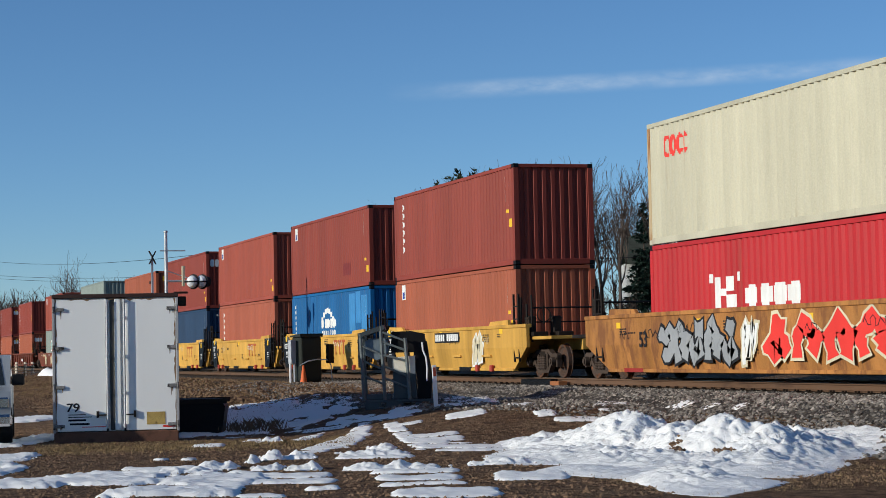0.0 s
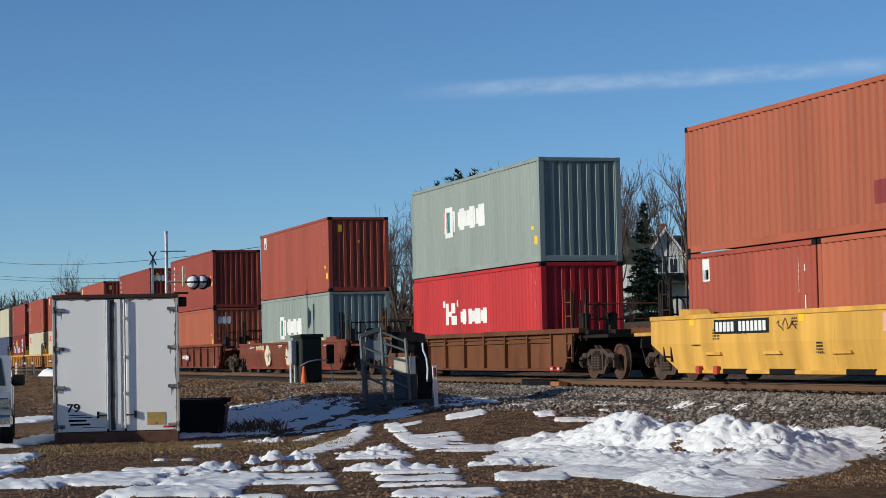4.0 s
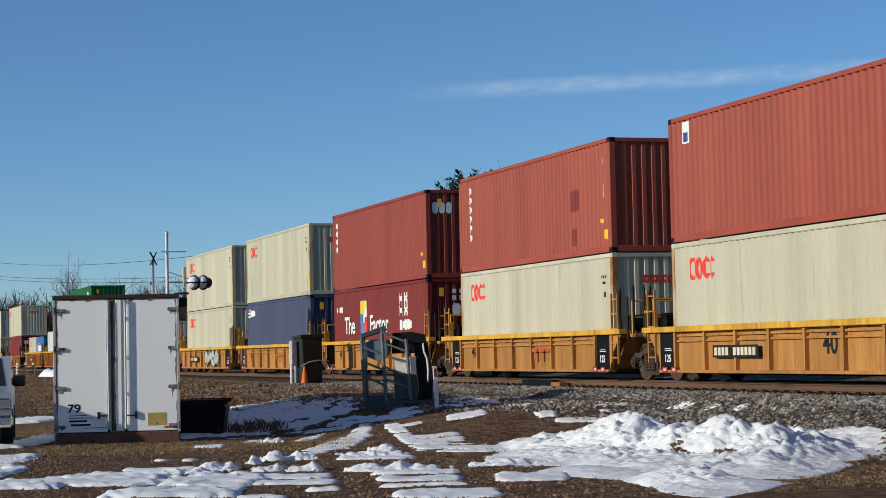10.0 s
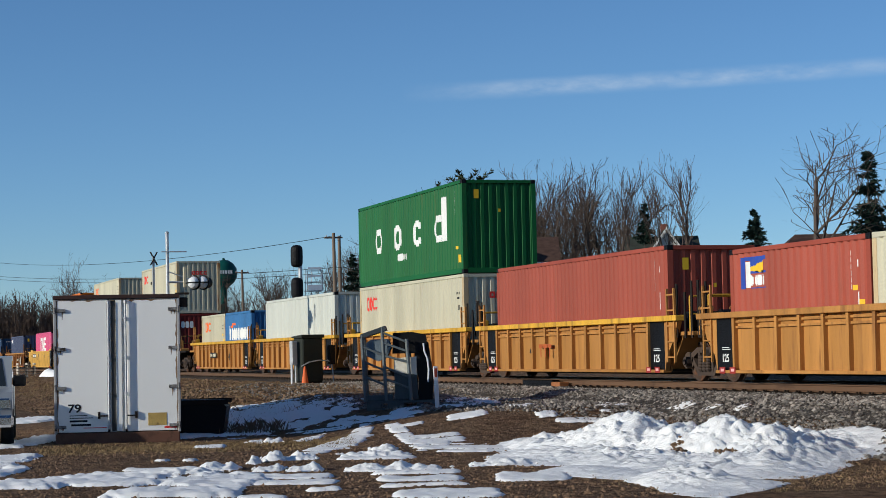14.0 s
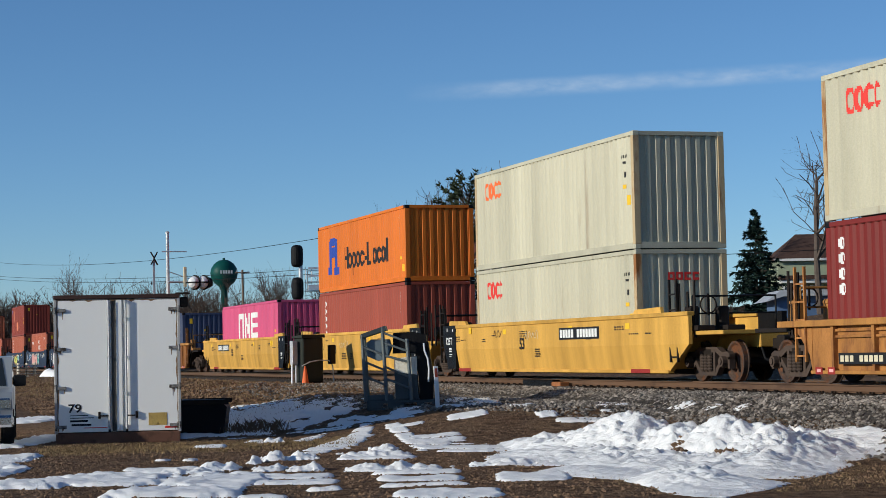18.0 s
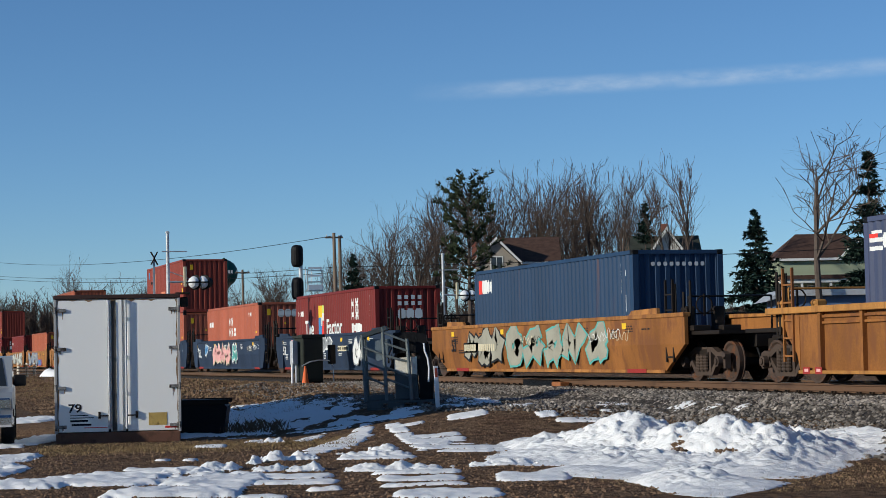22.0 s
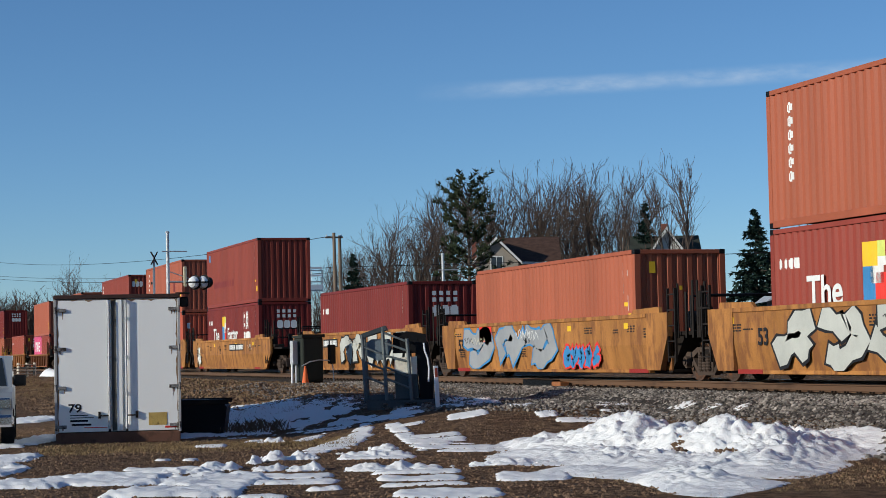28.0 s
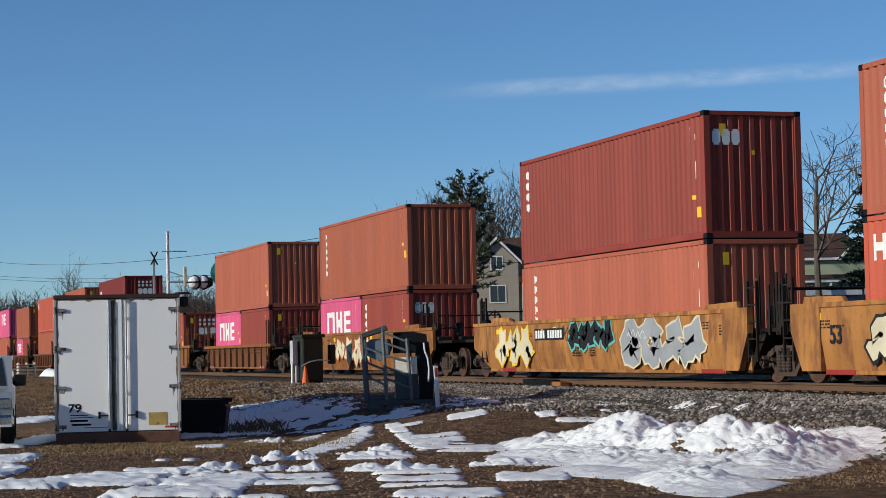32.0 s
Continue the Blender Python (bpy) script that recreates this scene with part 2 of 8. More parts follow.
def earth(name, cols, scale=1.0, bump=0.05):
    """Trodden soil: three colours mixed by noise at several sizes."""
    m = bpy.data.materials.new(name)
    m.use_nodes = True
    n, l = m.node_tree.nodes, m.node_tree.links
    b = n["Principled BSDF"]
    b.inputs["Roughness"].default_value, b.inputs["Specular IOR Level"].default_value = 0.95, 0.1
    tc = n.new("ShaderNodeTexCoord")
    facs = []
    for s, d in ((0.35 * scale, 6), (2.2 * scale, 6), (14 * scale, 5)):
        t = n.new("ShaderNodeTexNoise")
        t.inputs["Scale"].default_value, t.inputs["Detail"].default_value, t.inputs["Roughness"].default_value = s, d, 0.65
        l.new(tc.outputs["Object"], t.inputs["Vector"])
        r = n.new("ShaderNodeMapRange")
        r.inputs["From Min"].default_value, r.inputs["From Max"].default_value = 0.40, 0.62
        l.new(t.outputs["Fac"], r.inputs["Value"])
        facs.append((t, r))
    m1, m2, m3 = (n.new("ShaderNodeMixRGB") for _ in range(3))
    m1.inputs["Color1"].default_value, m1.inputs["Color2"].default_value = (*cols[0], 1), (*cols[1], 1)
    l.new(facs[0][1].outputs[0], m1.inputs["Fac"])
    m2.inputs["Color2"].default_value = (*cols[2], 1)
    l.new(facs[1][1].outputs[0], m2.inputs["Fac"])
    l.new(m1.outputs[0], m2.inputs["Color1"])
    m3.blend_type = "MULTIPLY"
    m3.inputs["Fac"].default_value = 0.8
    l.new(m2.outputs[0], m3.inputs["Color1"])
    l.new(facs[2][1].outputs[0], m3.inputs["Color2"])
    mx = n.new("ShaderNodeMixRGB")
    mx.inputs["Fac"].default_value = 0.55
    l.new(m2.outputs[0], mx.inputs["Color1"])
    l.new(m3.outputs[0], mx.inputs["Color2"])
    l.new(mx.outputs[0], b.inputs["Base Color"])
    bp = n.new("ShaderNodeBump")
    bp.inputs["Strength"].default_value, bp.inputs["Distance"].default_value = 0.9, bump
    l.new(facs[2][0].outputs["Fac"], bp.inputs["Height"])
    l.new(bp.outputs[0], b.inputs["Normal"])
    return m


soil = earth("brown_soil_with_dead_grass", ((0.28, 0.165, 0.095), (0.37, 0.24, 0.14), (0.115, 0.069, 0.043)), 2.2, 0.14)
ground = tagged(sheet("ground", spread(-92, -18, 0.3, 4500), spread(0, 24, 0.3, 4500), ground_z, soil), "brown thawing soil with dead grass and gravel", "ground", "", "structure")

# ---- ballast: loose stones on the bank ----
ballast_mat = surface("ballast_stone", (0.235, 0.205, 0.175), 0.9, 0, 6, 0.5, (0.10, 0.085, 0.075), 0.52, (1, 1, 1), 0.01, 25)
bn, bl_ = ballast_mat.node_tree.nodes, ballast_mat.node_tree.links
geo = bn.new("ShaderNodeNewGeometry")
tint = bn.new("ShaderNodeMapRange")
tint.inputs["To Min"].default_value, tint.inputs["To Max"].default_value = 0.35, 1.6
mul = bn.new("ShaderNodeMixRGB")
mul.blend_type = "MULTIPLY"
mul.inputs["Fac"].default_value = 1.0
src = bn["Principled BSDF"].inputs["Base Color"].links[0].from_socket
bl_.new(geo.outputs["Random Per Island"], tint.inputs["Value"])
bl_.new(src, mul.inputs["Color1"])
bl_.new(tint.outputs[0], mul.inputs["Color2"])
bl_.new(mul.outputs[0], bn["Principled BSDF"].inputs["Base Color"])


def stones(name, count, place, size, material, label, category, seed):
    """Loose stones as one object: each a squashed, turned octahedron-like lump."""
    rng = np.random.RandomState(seed)
    base = np.array([(1, 0, 0), (-1, 0, 0), (0, 1, 0), (0, -1, 0), (0, 0, 1), (0, 0, -1), (0.62, 0.62, 0.5), (-0.6, -0.62, 0.45)], float)
    tris = [(0, 6, 4), (6, 2, 4), (2, 1, 4), (1, 7, 4), (7, 3, 4), (3, 0, 4), (0, 2, 6), (1, 3, 7), (2, 0, 5), (1, 2, 5), (3, 1, 5), (0, 3, 5)]
    v, f = [], []
    for i in range(count):
        x, y, z = place(rng)
        s = size * rng.uniform(0.55, 1.35)
        p = base * rng.uniform(0.6, 1.15, (8, 1)) * np.array((1, rng.uniform(0.6, 1), rng.uniform(0.5, 0.85))) * s
        a = rng.uniform(0, 6.283)
        c, sn = math.cos(a), math.sin(a)
        q = np.stack((p[:, 0] * c - p[:, 1] * sn + x, p[:, 0] * sn + p[:, 1] * c + y, p[:, 2] + z + 0.25 * s), 1)
        k = len(v)
        v += q.tolist()
        f += [(a0 + k, b0 + k, c0 + k) for a0, b0, c0 in tris]
    me = bpy.data.meshes.new(name)
    me.from_pydata(v, [], f)
    me.materials.append(material)
    return tagged(new(name, me), label, category, "", "stuff")


def on_bank(rng):
    u = rng.random_sample()
    x = -24 - 46 * u
    y = rng.uniform(15.0 - 2.2 * smooth(-34, -44, x), 19.2)
    if y < 16.3 and rng.random_sample() < 0.55:
        y = rng.uniform(16.2, 19.2)
    return x, y, ground_z(x, y) + (0.01 if y > 17.3 else 0)


stones("ballast", 30000, on_bank, 0.050, ballast_mat, "grey-brown crushed stone ballast along the track", "ballast", 3)
# bed colour is darkened to stand for the shade deep between the stones
ballast_bed = earth("ballast_bed", ((0.13, 0.11, 0.095), (0.16, 0.14, 0.12), (0.08, 0.07, 0.06)), 3.0, 0.06)
tagged(sheet("ballast_bed", list(np.arange(-170, -14, 0.5)), [16.4, 16.9, 17.4, 17.9, 18.6, 20.3, 22.0, 22.9, 23.6], lambda x, y: ground_z(x, y) + (0.02 if 16.5 < y < 23.4 else -0.05), ballast_bed), "crushed stone track bed", "track bed", "", "structure")

# ---- rails and ties ----
track = thing("railway_track", pose(0, 20.292, 0.0), "steel rails on dark wooden ties in ballast", "railway track", "", "structure")
rail_mat = surface("rusty_rail_side", (0.16, 0.095, 0.06), 0.6, 0.4, 4, 0.3, (0.09, 0.055, 0.04), 0.55, (0.3, 1, 1), 0.003)
rail_top = surface("polished_rail_head", (0.42, 0.40, 0.38), 0.25, 0.9, 4, 0.15, None, 0.6, (0.2, 1, 1), 0.0)
tie_mat = surface("creosoted_tie", (0.055, 0.04, 0.03), 0.9, 0, 5, 0.4, (0.11, 0.09, 0.075), 0.55, (0.4, 3, 1), 0.01)
RP = [(-0.075, 0), (0.075, 0), (0.075, 0.014), (0.014, 0.035), (0.012, 0.125), (0.036, 0.14), (0.036, 0.172), (0.028, 0.180), (-0.028, 0.180), (-0.036, 0.172), (-0.036, 0.14), (-0.012, 0.125), (-0.014, 0.035), (-0.075, 0.014)]
for sy in (-1, 1):
    s = Shape()
    n = len(RP)
    s.add([(x, sy * 0.755 + a, 0.77 + b) for x in (-420, 60) for a, b in RP], [(i, (i + 1) % n, (i + 1) % n + n, i + n) for i in range(n)])
    r = part("rail", s.mesh("rail", rail_mat), track, "rust-brown steel rail")
    part("rail_head", Shape().box(-420, sy * 0.755 - 0.03, 0.9495, 60, sy * 0.755 + 0.03, 0.9535).mesh("rail_head", rail_top), r, "polished running surface")
tie = Shape().box(-0.115, -1.3, 0.58, 0.115, 1.3, 0.752, 0.01).mesh("tie", tie_mat)
plate = Shape().box(-0.1, -0.2, 0.752, 0.1, 0.2, 0.77, 0.004)
for px, py in ((-0.06, -0.13), (0.06, -0.13), (-0.06, 0.13), (0.06, 0.13)):
    plate.box(px - 0.015, py - 0.02, 0.77, px + 0.015, py + 0.02, 0.80)
plate = plate.mesh("tie_plate", steel_dark)
for i in range(150):
    x = -22.0 - 0.5 * i
    t = part("tie", tie, track, "", pose(x, 0, 0))
    part("tie_plate", plate, t, "", pose(0, -0.755, 0))
s = Shape()
for i in range(260):
    x = -97.2 - 0.5 * i
    s.box(x - 0.115, -1.3, 0.58, x + 0.115, 1.3, 0.752)
far_ties = part("far_ties", s.mesh("far_ties", tie_mat), track)
far_ties["kind"] = "stuff"

# ---- snow ----
def snow_material():
    m = bpy.data.materials.new("old_snow")
    m.use_nodes = True
    n, l = m.node_tree.nodes, m.node_tree.links
    b = n["Principled BSDF"]
    b.inputs["Roughness"].default_value = 0.75
    b.inputs["Subsurface Weight"].default_value = 0.06
    b.inputs["Subsurface Radius"].default_value = (0.05, 0.06, 0.07)
    tc = n.new("ShaderNodeTexCoord")
    a, c, d = n.new("ShaderNodeTexNoise"), n.new("ShaderNodeTexNoise"), n.new("ShaderNodeTexNoise")
    for t, s, k in ((a, 1.1, 6), (c, 9, 6), (d, 40, 4)):
        t.inputs["Scale"].default_value, t.inputs["Detail"].default_value, t.inputs["Roughness"].default_value = s, k, 0.65
        l.new(tc.outputs["Object"], t.inputs["Vector"])
    r = n.new("ShaderNodeMapRange")
    r.inputs["From Min"].default_value, r.inputs["From Max"].default_value = 0.66, 0.80
    l.new(a.outputs["Fac"], r.inputs["Value"])
    mx = n.new("ShaderNodeMixRGB")
    mx.inputs["Color1"].default_value, mx.inputs["Color2"].default_value = (0.90, 0.885, 0.86, 1), (0.66, 0.57, 0.42, 1)
    l.new(r.outputs[0], mx.inputs["Fac"])
    l.new(mx.outputs[0], b.inputs["Base Color"])
    ad = n.new("ShaderNodeMath")
    ad.operation = "ADD"
    l.new(c.outputs["Fac"], ad.inputs[0])
    l.new(d.outputs["Fac"], ad.inputs[1])
    bp = n.new("ShaderNodeBump")
    bp.inputs["Strength"].default_value, bp.inputs["Distance"].default_value = 0.45, 0.03
    l.new(ad.outputs[0], bp.inputs["Height"])
    l.new(bp.outputs[0], b.inputs["Normal"])
    return m


snow_mat = snow_material()


def clumps(x, y, k=0):
    return noise.fractal((x, y, k), 0.9, 2.1, 5)


YARD = radians(17.65)                      # the yard's ruts run across this line

# ploughed heap: humps (x, y, radius along x, radius along y, height)
SNOW_HUMPS = [(-31.3, 13.25, 2.3, 1.35, 0.66), (-32.6, 12.75, 2.6, 1.3, 0.30), (-28.45, 13.64, 1.25, 1.15, 0.71), (-29.4, 13.5, 1.7, 1.3, 0.56), (-28.0, 14.1, 2.1, 1.5, 0.52), (-28.6, 14.9, 2.4, 1.4, 0.42), (-28.9, 15.6, 2.4, 1.2, 0.30), (-25.8, 13.0, 3.4, 1.7, 0.24), (-28.6, 12.1, 4.6, 1.7, 0.20), (-26.6, 10.75, 2.4, 1.05, 0.075)]
FRONT_HUMPS = [(-23.4, 10.9, 1.5, 1.0, 0.26), (-22.4, 11.15, 1.8, 1.0, 0.17), (-21.9, 10.45, 1.5, 0.65, 0.12)]


def hump_height(x, y, humps):
    """Height of the heap; it ends along a straight scraped edge on the verge."""
    h = 0.0
    for cx, cy, rx, ry, top in humps:
        d = math.hypot((x - cx) / rx, (y - cy) / ry)
        if d < 1.0:
            h = max(h, top * (1 - d ** 1.3))
    edge = -0.672 * (x + 27.05) - 0.74 * (y - 15.65) + 0.25 * noise.noise((x * 0.9, y * 0.9, 7))
    h -= 0.07 * smooth(0.12, 0.0, h) * max(0.0, math.sin(1.9 * (x * math.cos(YARD) - y * math.sin(YARD)) + 1.5 * noise.noise((x * 0.5, y * 0.5, 3)))) ** 2
    return h * min(1.0, max(0.0, (edge + 0.05) / 1.6)) ** 0.8


def snow_sheet(name, x0, x1, y0, y1, step, height, label):
    """Snow standing on the ground wherever its height is above nothing."""
    xs, ys = np.arange(x0, x1, step[0]), np.arange(y0, y1, step[1])
    v, idx, f = [], {}, []
    H = [[height(x, y) for y in ys] for x in xs]

    def vert(i, j):
        if (i, j) not in idx:
            idx[i, j] = len(v)
            x, y = float(xs[i]), float(ys[j])
            v.append((x, y, ground_z(x, y) + (H[i][j] if H[i][j] > 0 else -0.03)))
        return idx[i, j]
    for i in range(len(xs) - 1):
        for j in range(len(ys) - 1):
            if max(H[i][j], H[i + 1][j], H[i][j + 1], H[i + 1][j + 1]) > 0:
                f.append((vert(i, j), vert(i + 1, j), vert(i + 1, j + 1), vert(i, j + 1)))
    me = bpy.data.meshes.new(name)
    me.from_pydata(v, [], f)
    me.polygons.foreach_set("use_smooth", [True] * len(f))
    me.materials.append(snow_mat)
    return tagged(new(name, me), label, "snow", "", "stuff")


def lumpy(humps):
    def height(x, y):
        h = hump_height(x, y, humps)
        if h <= 0.004:
            return -1
        w = noise.noise_vector((x * 1.3, y * 1.3, 5)) * 0.3
        p, q = x + w.x, y + w.y
        lump = 0.09 * noise.noise((p * 1.5, q * 1.5, 1)) + 0.11 * abs(noise.noise((p * 2.8, q * 2.8, 3))) - 0.08
        lump += 0.10 * abs(noise.noise((p * 6.5, q * 6.5, 4))) + 0.085 * abs(noise.noise((p * 14, q * 14, 2))) + 0.03 * noise.noise((x * 24, y * 24, 2))
        return max(0.004, h + lump * min(1.0, 0.12 + h * 3.4))
    return height


snow_sheet("snow_pile", -37, -20.6, 9.4, 16.6, (0.045, 0.045), lumpy(SNOW_HUMPS), "ploughed heap of lumpy white snow beside the track")
snow_sheet("snow_mound", -25.8, -20.2, 8.4, 13.0, (0.04, 0.04), lumpy(FRONT_HUMPS), "low mound of lumpy snow before the heap")

# thin remains on the yard: (x, y, half width across the view, half depth, slant)
STRIPES = [(-28.1, 6.64, 0.54, 0.44, 0), (-26.6, 6.25, 0.63, 0.4, 0), (-25.1, 6.29, 0.24, 0.16, 0), (-27.5, 8.24, 0.68, 0.36, 0), (-26.2, 7.92, 0.62, 0.4, 0), (-25.1, 7.65, 0.6, 0.14, 0), (-23.4, 7.41, 0.7, 0.72, 0), (-25.8, 9.43, 0.52, 0.8, 0), (-32.2, 8.98, 0.7, 0.36, 0), (-38.3, 7.34, 0.32, 0.36, 0), (-33.4, 5.59, 0.12, 0.24, 0), (-33.3, 6.04, 0.12, 0.24, 0), (-25.7, 5.12, 0.26, 0.4, 0), (-24.3, 5.31, 0.31, 0.2, 0), (-31.1, 5.17, 0.61, 0.32, 0)]
BANDS = [(-28.7, 2.96, 0.66, 1.5, 0), (-28.8, 4.07, 0.92, 1.8, 0), (-27.7, 5.35, 0.82, 1.4, 0), (-25.4, 4.37, 1.02, 0.8, 0), (-36.2, 3.39, 0.38, 1.5, 0), (-32.0, 2.91, 0.25, 1.2, 0), (-43.5, 4.49, 0.52, 3.4, 0), (-58.9, 6.08, 0.73, 3.6, 0)]
RUTS = [(-37.0, 9.58, 0.36, 2.9, 0.12), (-38.6, 10.35, 0.24, 3.6, 0.03), (-37.3, 11.05, 0.20, 3.8, -0.11), (-36.4, 11.26, 0.62, 1.35, -0.1), (-39.8, 11.72, 0.43, 0.4, 0), (-40.0, 9.75, 0.22, 1.3, 0.1), (-42.3, 10.72, 0.55, 0.6, 0), (-33.9, 11.54, 1.0, 1.1, 0), (-35.0, 10.89, 0.3, 1.2, 0), (-30.4, 11.2, 0.86, 1.3, 0)]
SHADED = [(-49.4, 10.05, 1.48, 8.0, 0.0), (-50.3, 11.76, 1.40, 6.6, 0.0), (-48.7, 12.26, 1.1, 6.3, 0.0), (-43.3, 12.28, 1.05, 1.6, 0.0), (-46.0, 15.21, 0.74, 4.2, 0.0), (-57.6, 15.1, 0.14, 1.1, 0.0)]
TRACKSIDE = [(-39.8, 13.1, 0.44, 0.75, 0), (-41.9, 15.1, 0.31, 1.4, 0), (-38.1, 14.25, 0.23, 0.5, 0), (-37.1, 14.67, 0.55, 0.3, 0), (-40.5, 16.66, 0.37, 1.3, 0), (-38.4, 15.71, 0.14, 0.22, 0), (-37.6, 16.9, 0.42, 0.4, 0), (-36.2, 17.0, 0.28, 0.2, 0), (-34.9, 17.1, 0.18, 0.25, 0)]
# crests of broken crust: (x, y, half width, height)
CRESTS = [(-39.1, 8.77, 0.20, 0.19), (-39.6, 8.49, 0.14, 0.08), (-32.8, 7.36, 0.20, 0.17), (-33.0, 7.87, 0.30, 0.18), (-30.0, 6.65, 0.24, 0.14), (-31.8, 6.84, 0.10, 0.16), (-29.6, 7.15, 0.28, 0.15), (-33.0, 9.23, 0.60, 0.17), (-28.9, 8.32, 0.76, 0.15), (-28.7, 10.22, 0.73, 0.13), (-33.0, 8.7, 0.13, 0.08), (-34.2, 9.68, 0.23, 0.14), (-30.6, 6.0, 0.34, 0.15), (-29.7, 5.35, 0.50, 0.11), (-28.2, 5.9, 0.28, 0.07), (-33.2, 2.95, 0.25, 0.09), (-35.5, 3.3, 0.35, 0.07)]


def yard_axes(x, y, cx, cy):
    """Offsets across and along the yard's line."""
    dx, dy = x - cx, y - cy
    return dx * math.sin(YARD) + dy * math.cos(YARD), -dx * math.cos(YARD) + dy * math.sin(YARD)


def crust(patches, thick, furrow=0.0, pitch=0.85, holes=0.0, ragged=1.0):
    """Thin snow with ragged edges; furrow cuts lines across it at the given pitch, holes melt gaps into it."""
    def height(x, y):
        best = -1.0
        for cx, cy, rw, rd, slant in patches:
            lat, dep = yard_axes(x, y, cx, cy)
            lat -= slant * dep
            if abs(lat) > rw * 1.35 or abs(dep) > rd * 1.5:
                continue
            e = 0.95 - abs(lat / rw) ** 5 - abs(dep / rd) ** 4
            e += ragged * (0.45 * noise.noise((x * 1.1, y * 1.3, 2)) + 0.5 * noise.noise((x * 2.6, y * 3.0, 6)) + 0.4 * noise.noise((x * 7, y * 8, 6)))
            if furrow:
                e -= furrow * max(0.0, math.sin(dep * 6.2832 / pitch + 1.6 * noise.noise((lat * 0.8, dep * 0.4, cy)) + cx) - 0.25)
            if holes:
                e -= holes * max(0.0, noise.noise((lat * 1.5 + 3, dep * 0.5, 4)) + 0.7 * noise.noise((lat * 4.2, dep * 1.3, 5)) + 0.16)
            if e > 0:
                h = 0.005 + thick * min(1.0, e * 3.0) * (0.75 + 0.5 * noise.noise((x * 1.4, y * 1.4, 3))) + (thick * 1.5 * abs(noise.noise((x * 3.5, y * 3.5, 1))) + thick * 0.7 * abs(noise.noise((x * 9.5, y * 9.5, 1)))) * min(1.0, e * 2)
                best = max(best, h)
        return best
    return height


def broken_crust(x, y):
    """Upturned slabs and clods of snow pushed into short rows."""
    best = -1.0
    for cx, cy, rw, tall in CRESTS:
        lat, dep = yard_axes(x, y, cx, cy)
        if abs(lat) > rw * 1.1 or abs(dep) > 0.55:
            continue
        peak = 0.30 + 0.85 * abs(noise.noise((lat * 3.4 + cx, 0.4, cy))) ** 0.8 + 0.25 * abs(noise.noise((lat * 11 + cx, 2.0, 1)))
        crest = tall * peak * max(0.0, 1 - abs(lat / rw) ** 4)
        off = abs(dep - 0.12 * noise.noise((lat * 2.5, cx, 2))) / 0.42
        if off < 1 and crest > 0.01:
            best = max(best, crest * (1 - off) ** 0.8 + 0.035 * noise.noise((x * 9, y * 9, 1)) + 0.02 * noise.noise((x * 19, y * 19, 1)))
    return best


snow_sheet("striped_snow", -39.2, -21.6, 4.2, 11.0, (0.06, 0.045), crust(STRIPES, 0.022, 0.0, 1.0, 0.5, 0.55), "thin white strips of snow between muddy tyre ruts")
snow_sheet("yard_snow", -63, -22.6, 1.6, 9.0, (0.10, 0.05), crust(BANDS, 0.036, 0.8, 1.3, 0.8), "white crusted snow lying in a rutted band across the yard")
snow_sheet("rutted_snow", -43.5, -28.5, 7.6, 13.8, (0.07, 0.045), crust(RUTS, 0.014, 1.5, 1.15, 0.4, 0.8), "snow pressed into tyre ruts across the yard")
snow_sheet("broken_crust", -40.4, -27.4, 2.4, 11.8, (0.045, 0.03), broken_crust, "upturned slabs of broken snow crust in short rows")
snow_sheet("shaded_snow", -60, -38, 4.6, 14.0, (0.12, 0.06), crust(SHADED[:1], 0.03, 0.0, 1.0, 0.9), "thin snow left in the trailer's shade")
snow_sheet("shaded_remains", -60, -38, 7.0, 17.6, (0.10, 0.05), crust(SHADED[1:], 0.025, 1.2, 1.5, 3.0), "broken snow in the trailer's shade, crossed by wheel ruts")
snow_sheet("trackside_snow", -44, -34, 11.8, 17.9, (0.06, 0.045), crust(TRACKSIDE, 0.02, 0.4, 0.5), "small melting snow patches on the ballast slope")

# ---- clods of earth in the yard ----
clod_mat = surface("earth_clods", (0.20, 0.125, 0.075), 0.95, 0, 6, 0.5, (0.08, 0.048, 0.03), 0.52, (1, 1, 1), 0.01, 25)


def in_yard(rng):
    x = -22 - 30 * rng.random_sample() ** 1.2
    y = rng.uniform(2.2, 15.8)
    return x, y, ground_z(x, y) - 0.012


def on_mound(rng):
    x, y = -55 - 80 * rng.random_sample() ** 1.5, rng.uniform(7.0, 17.6)
    return x, y, ground_z(x, y) - 0.01


stones("yard_clods", 26000, in_yard, 0.03, clod_mat, "crumbly brown clods of thawing soil", "soil", 12)
stones("mound_clods", 14000, on_mound, 0.07, clod_mat, "rough brown earth clods on the mound by the crossing", "soil", 13)


def on_ridge(rng):
    cx, cy, rw, tall = CRESTS[rng.randint(len(CRESTS))]
    lat, dep = rng.uniform(-rw, rw) * 1.2, rng.uniform(-0.5, 0.6)
    x, y = cx + lat * math.sin(YARD) - dep * math.cos(YARD), cy + lat * math.cos(YARD) + dep * math.sin(YARD)
    return x, y, ground_z(x, y)


stones("snow_crumbs", 260, on_ridge, 0.045, snow_mat, "broken crumbs of snow beside the ruts", "snow", 22)


def on_heap(rng):
    k = rng.randint(3)
    x, y = rng.normal((-28.3, -27.9, -26.6)[k], 0.12), rng.normal((12.75, 12.6, 12.75)[k], 0.06)
    return x, y, ground_z(x, y) + hump_height(x, y, SNOW_HUMPS) + 0.03


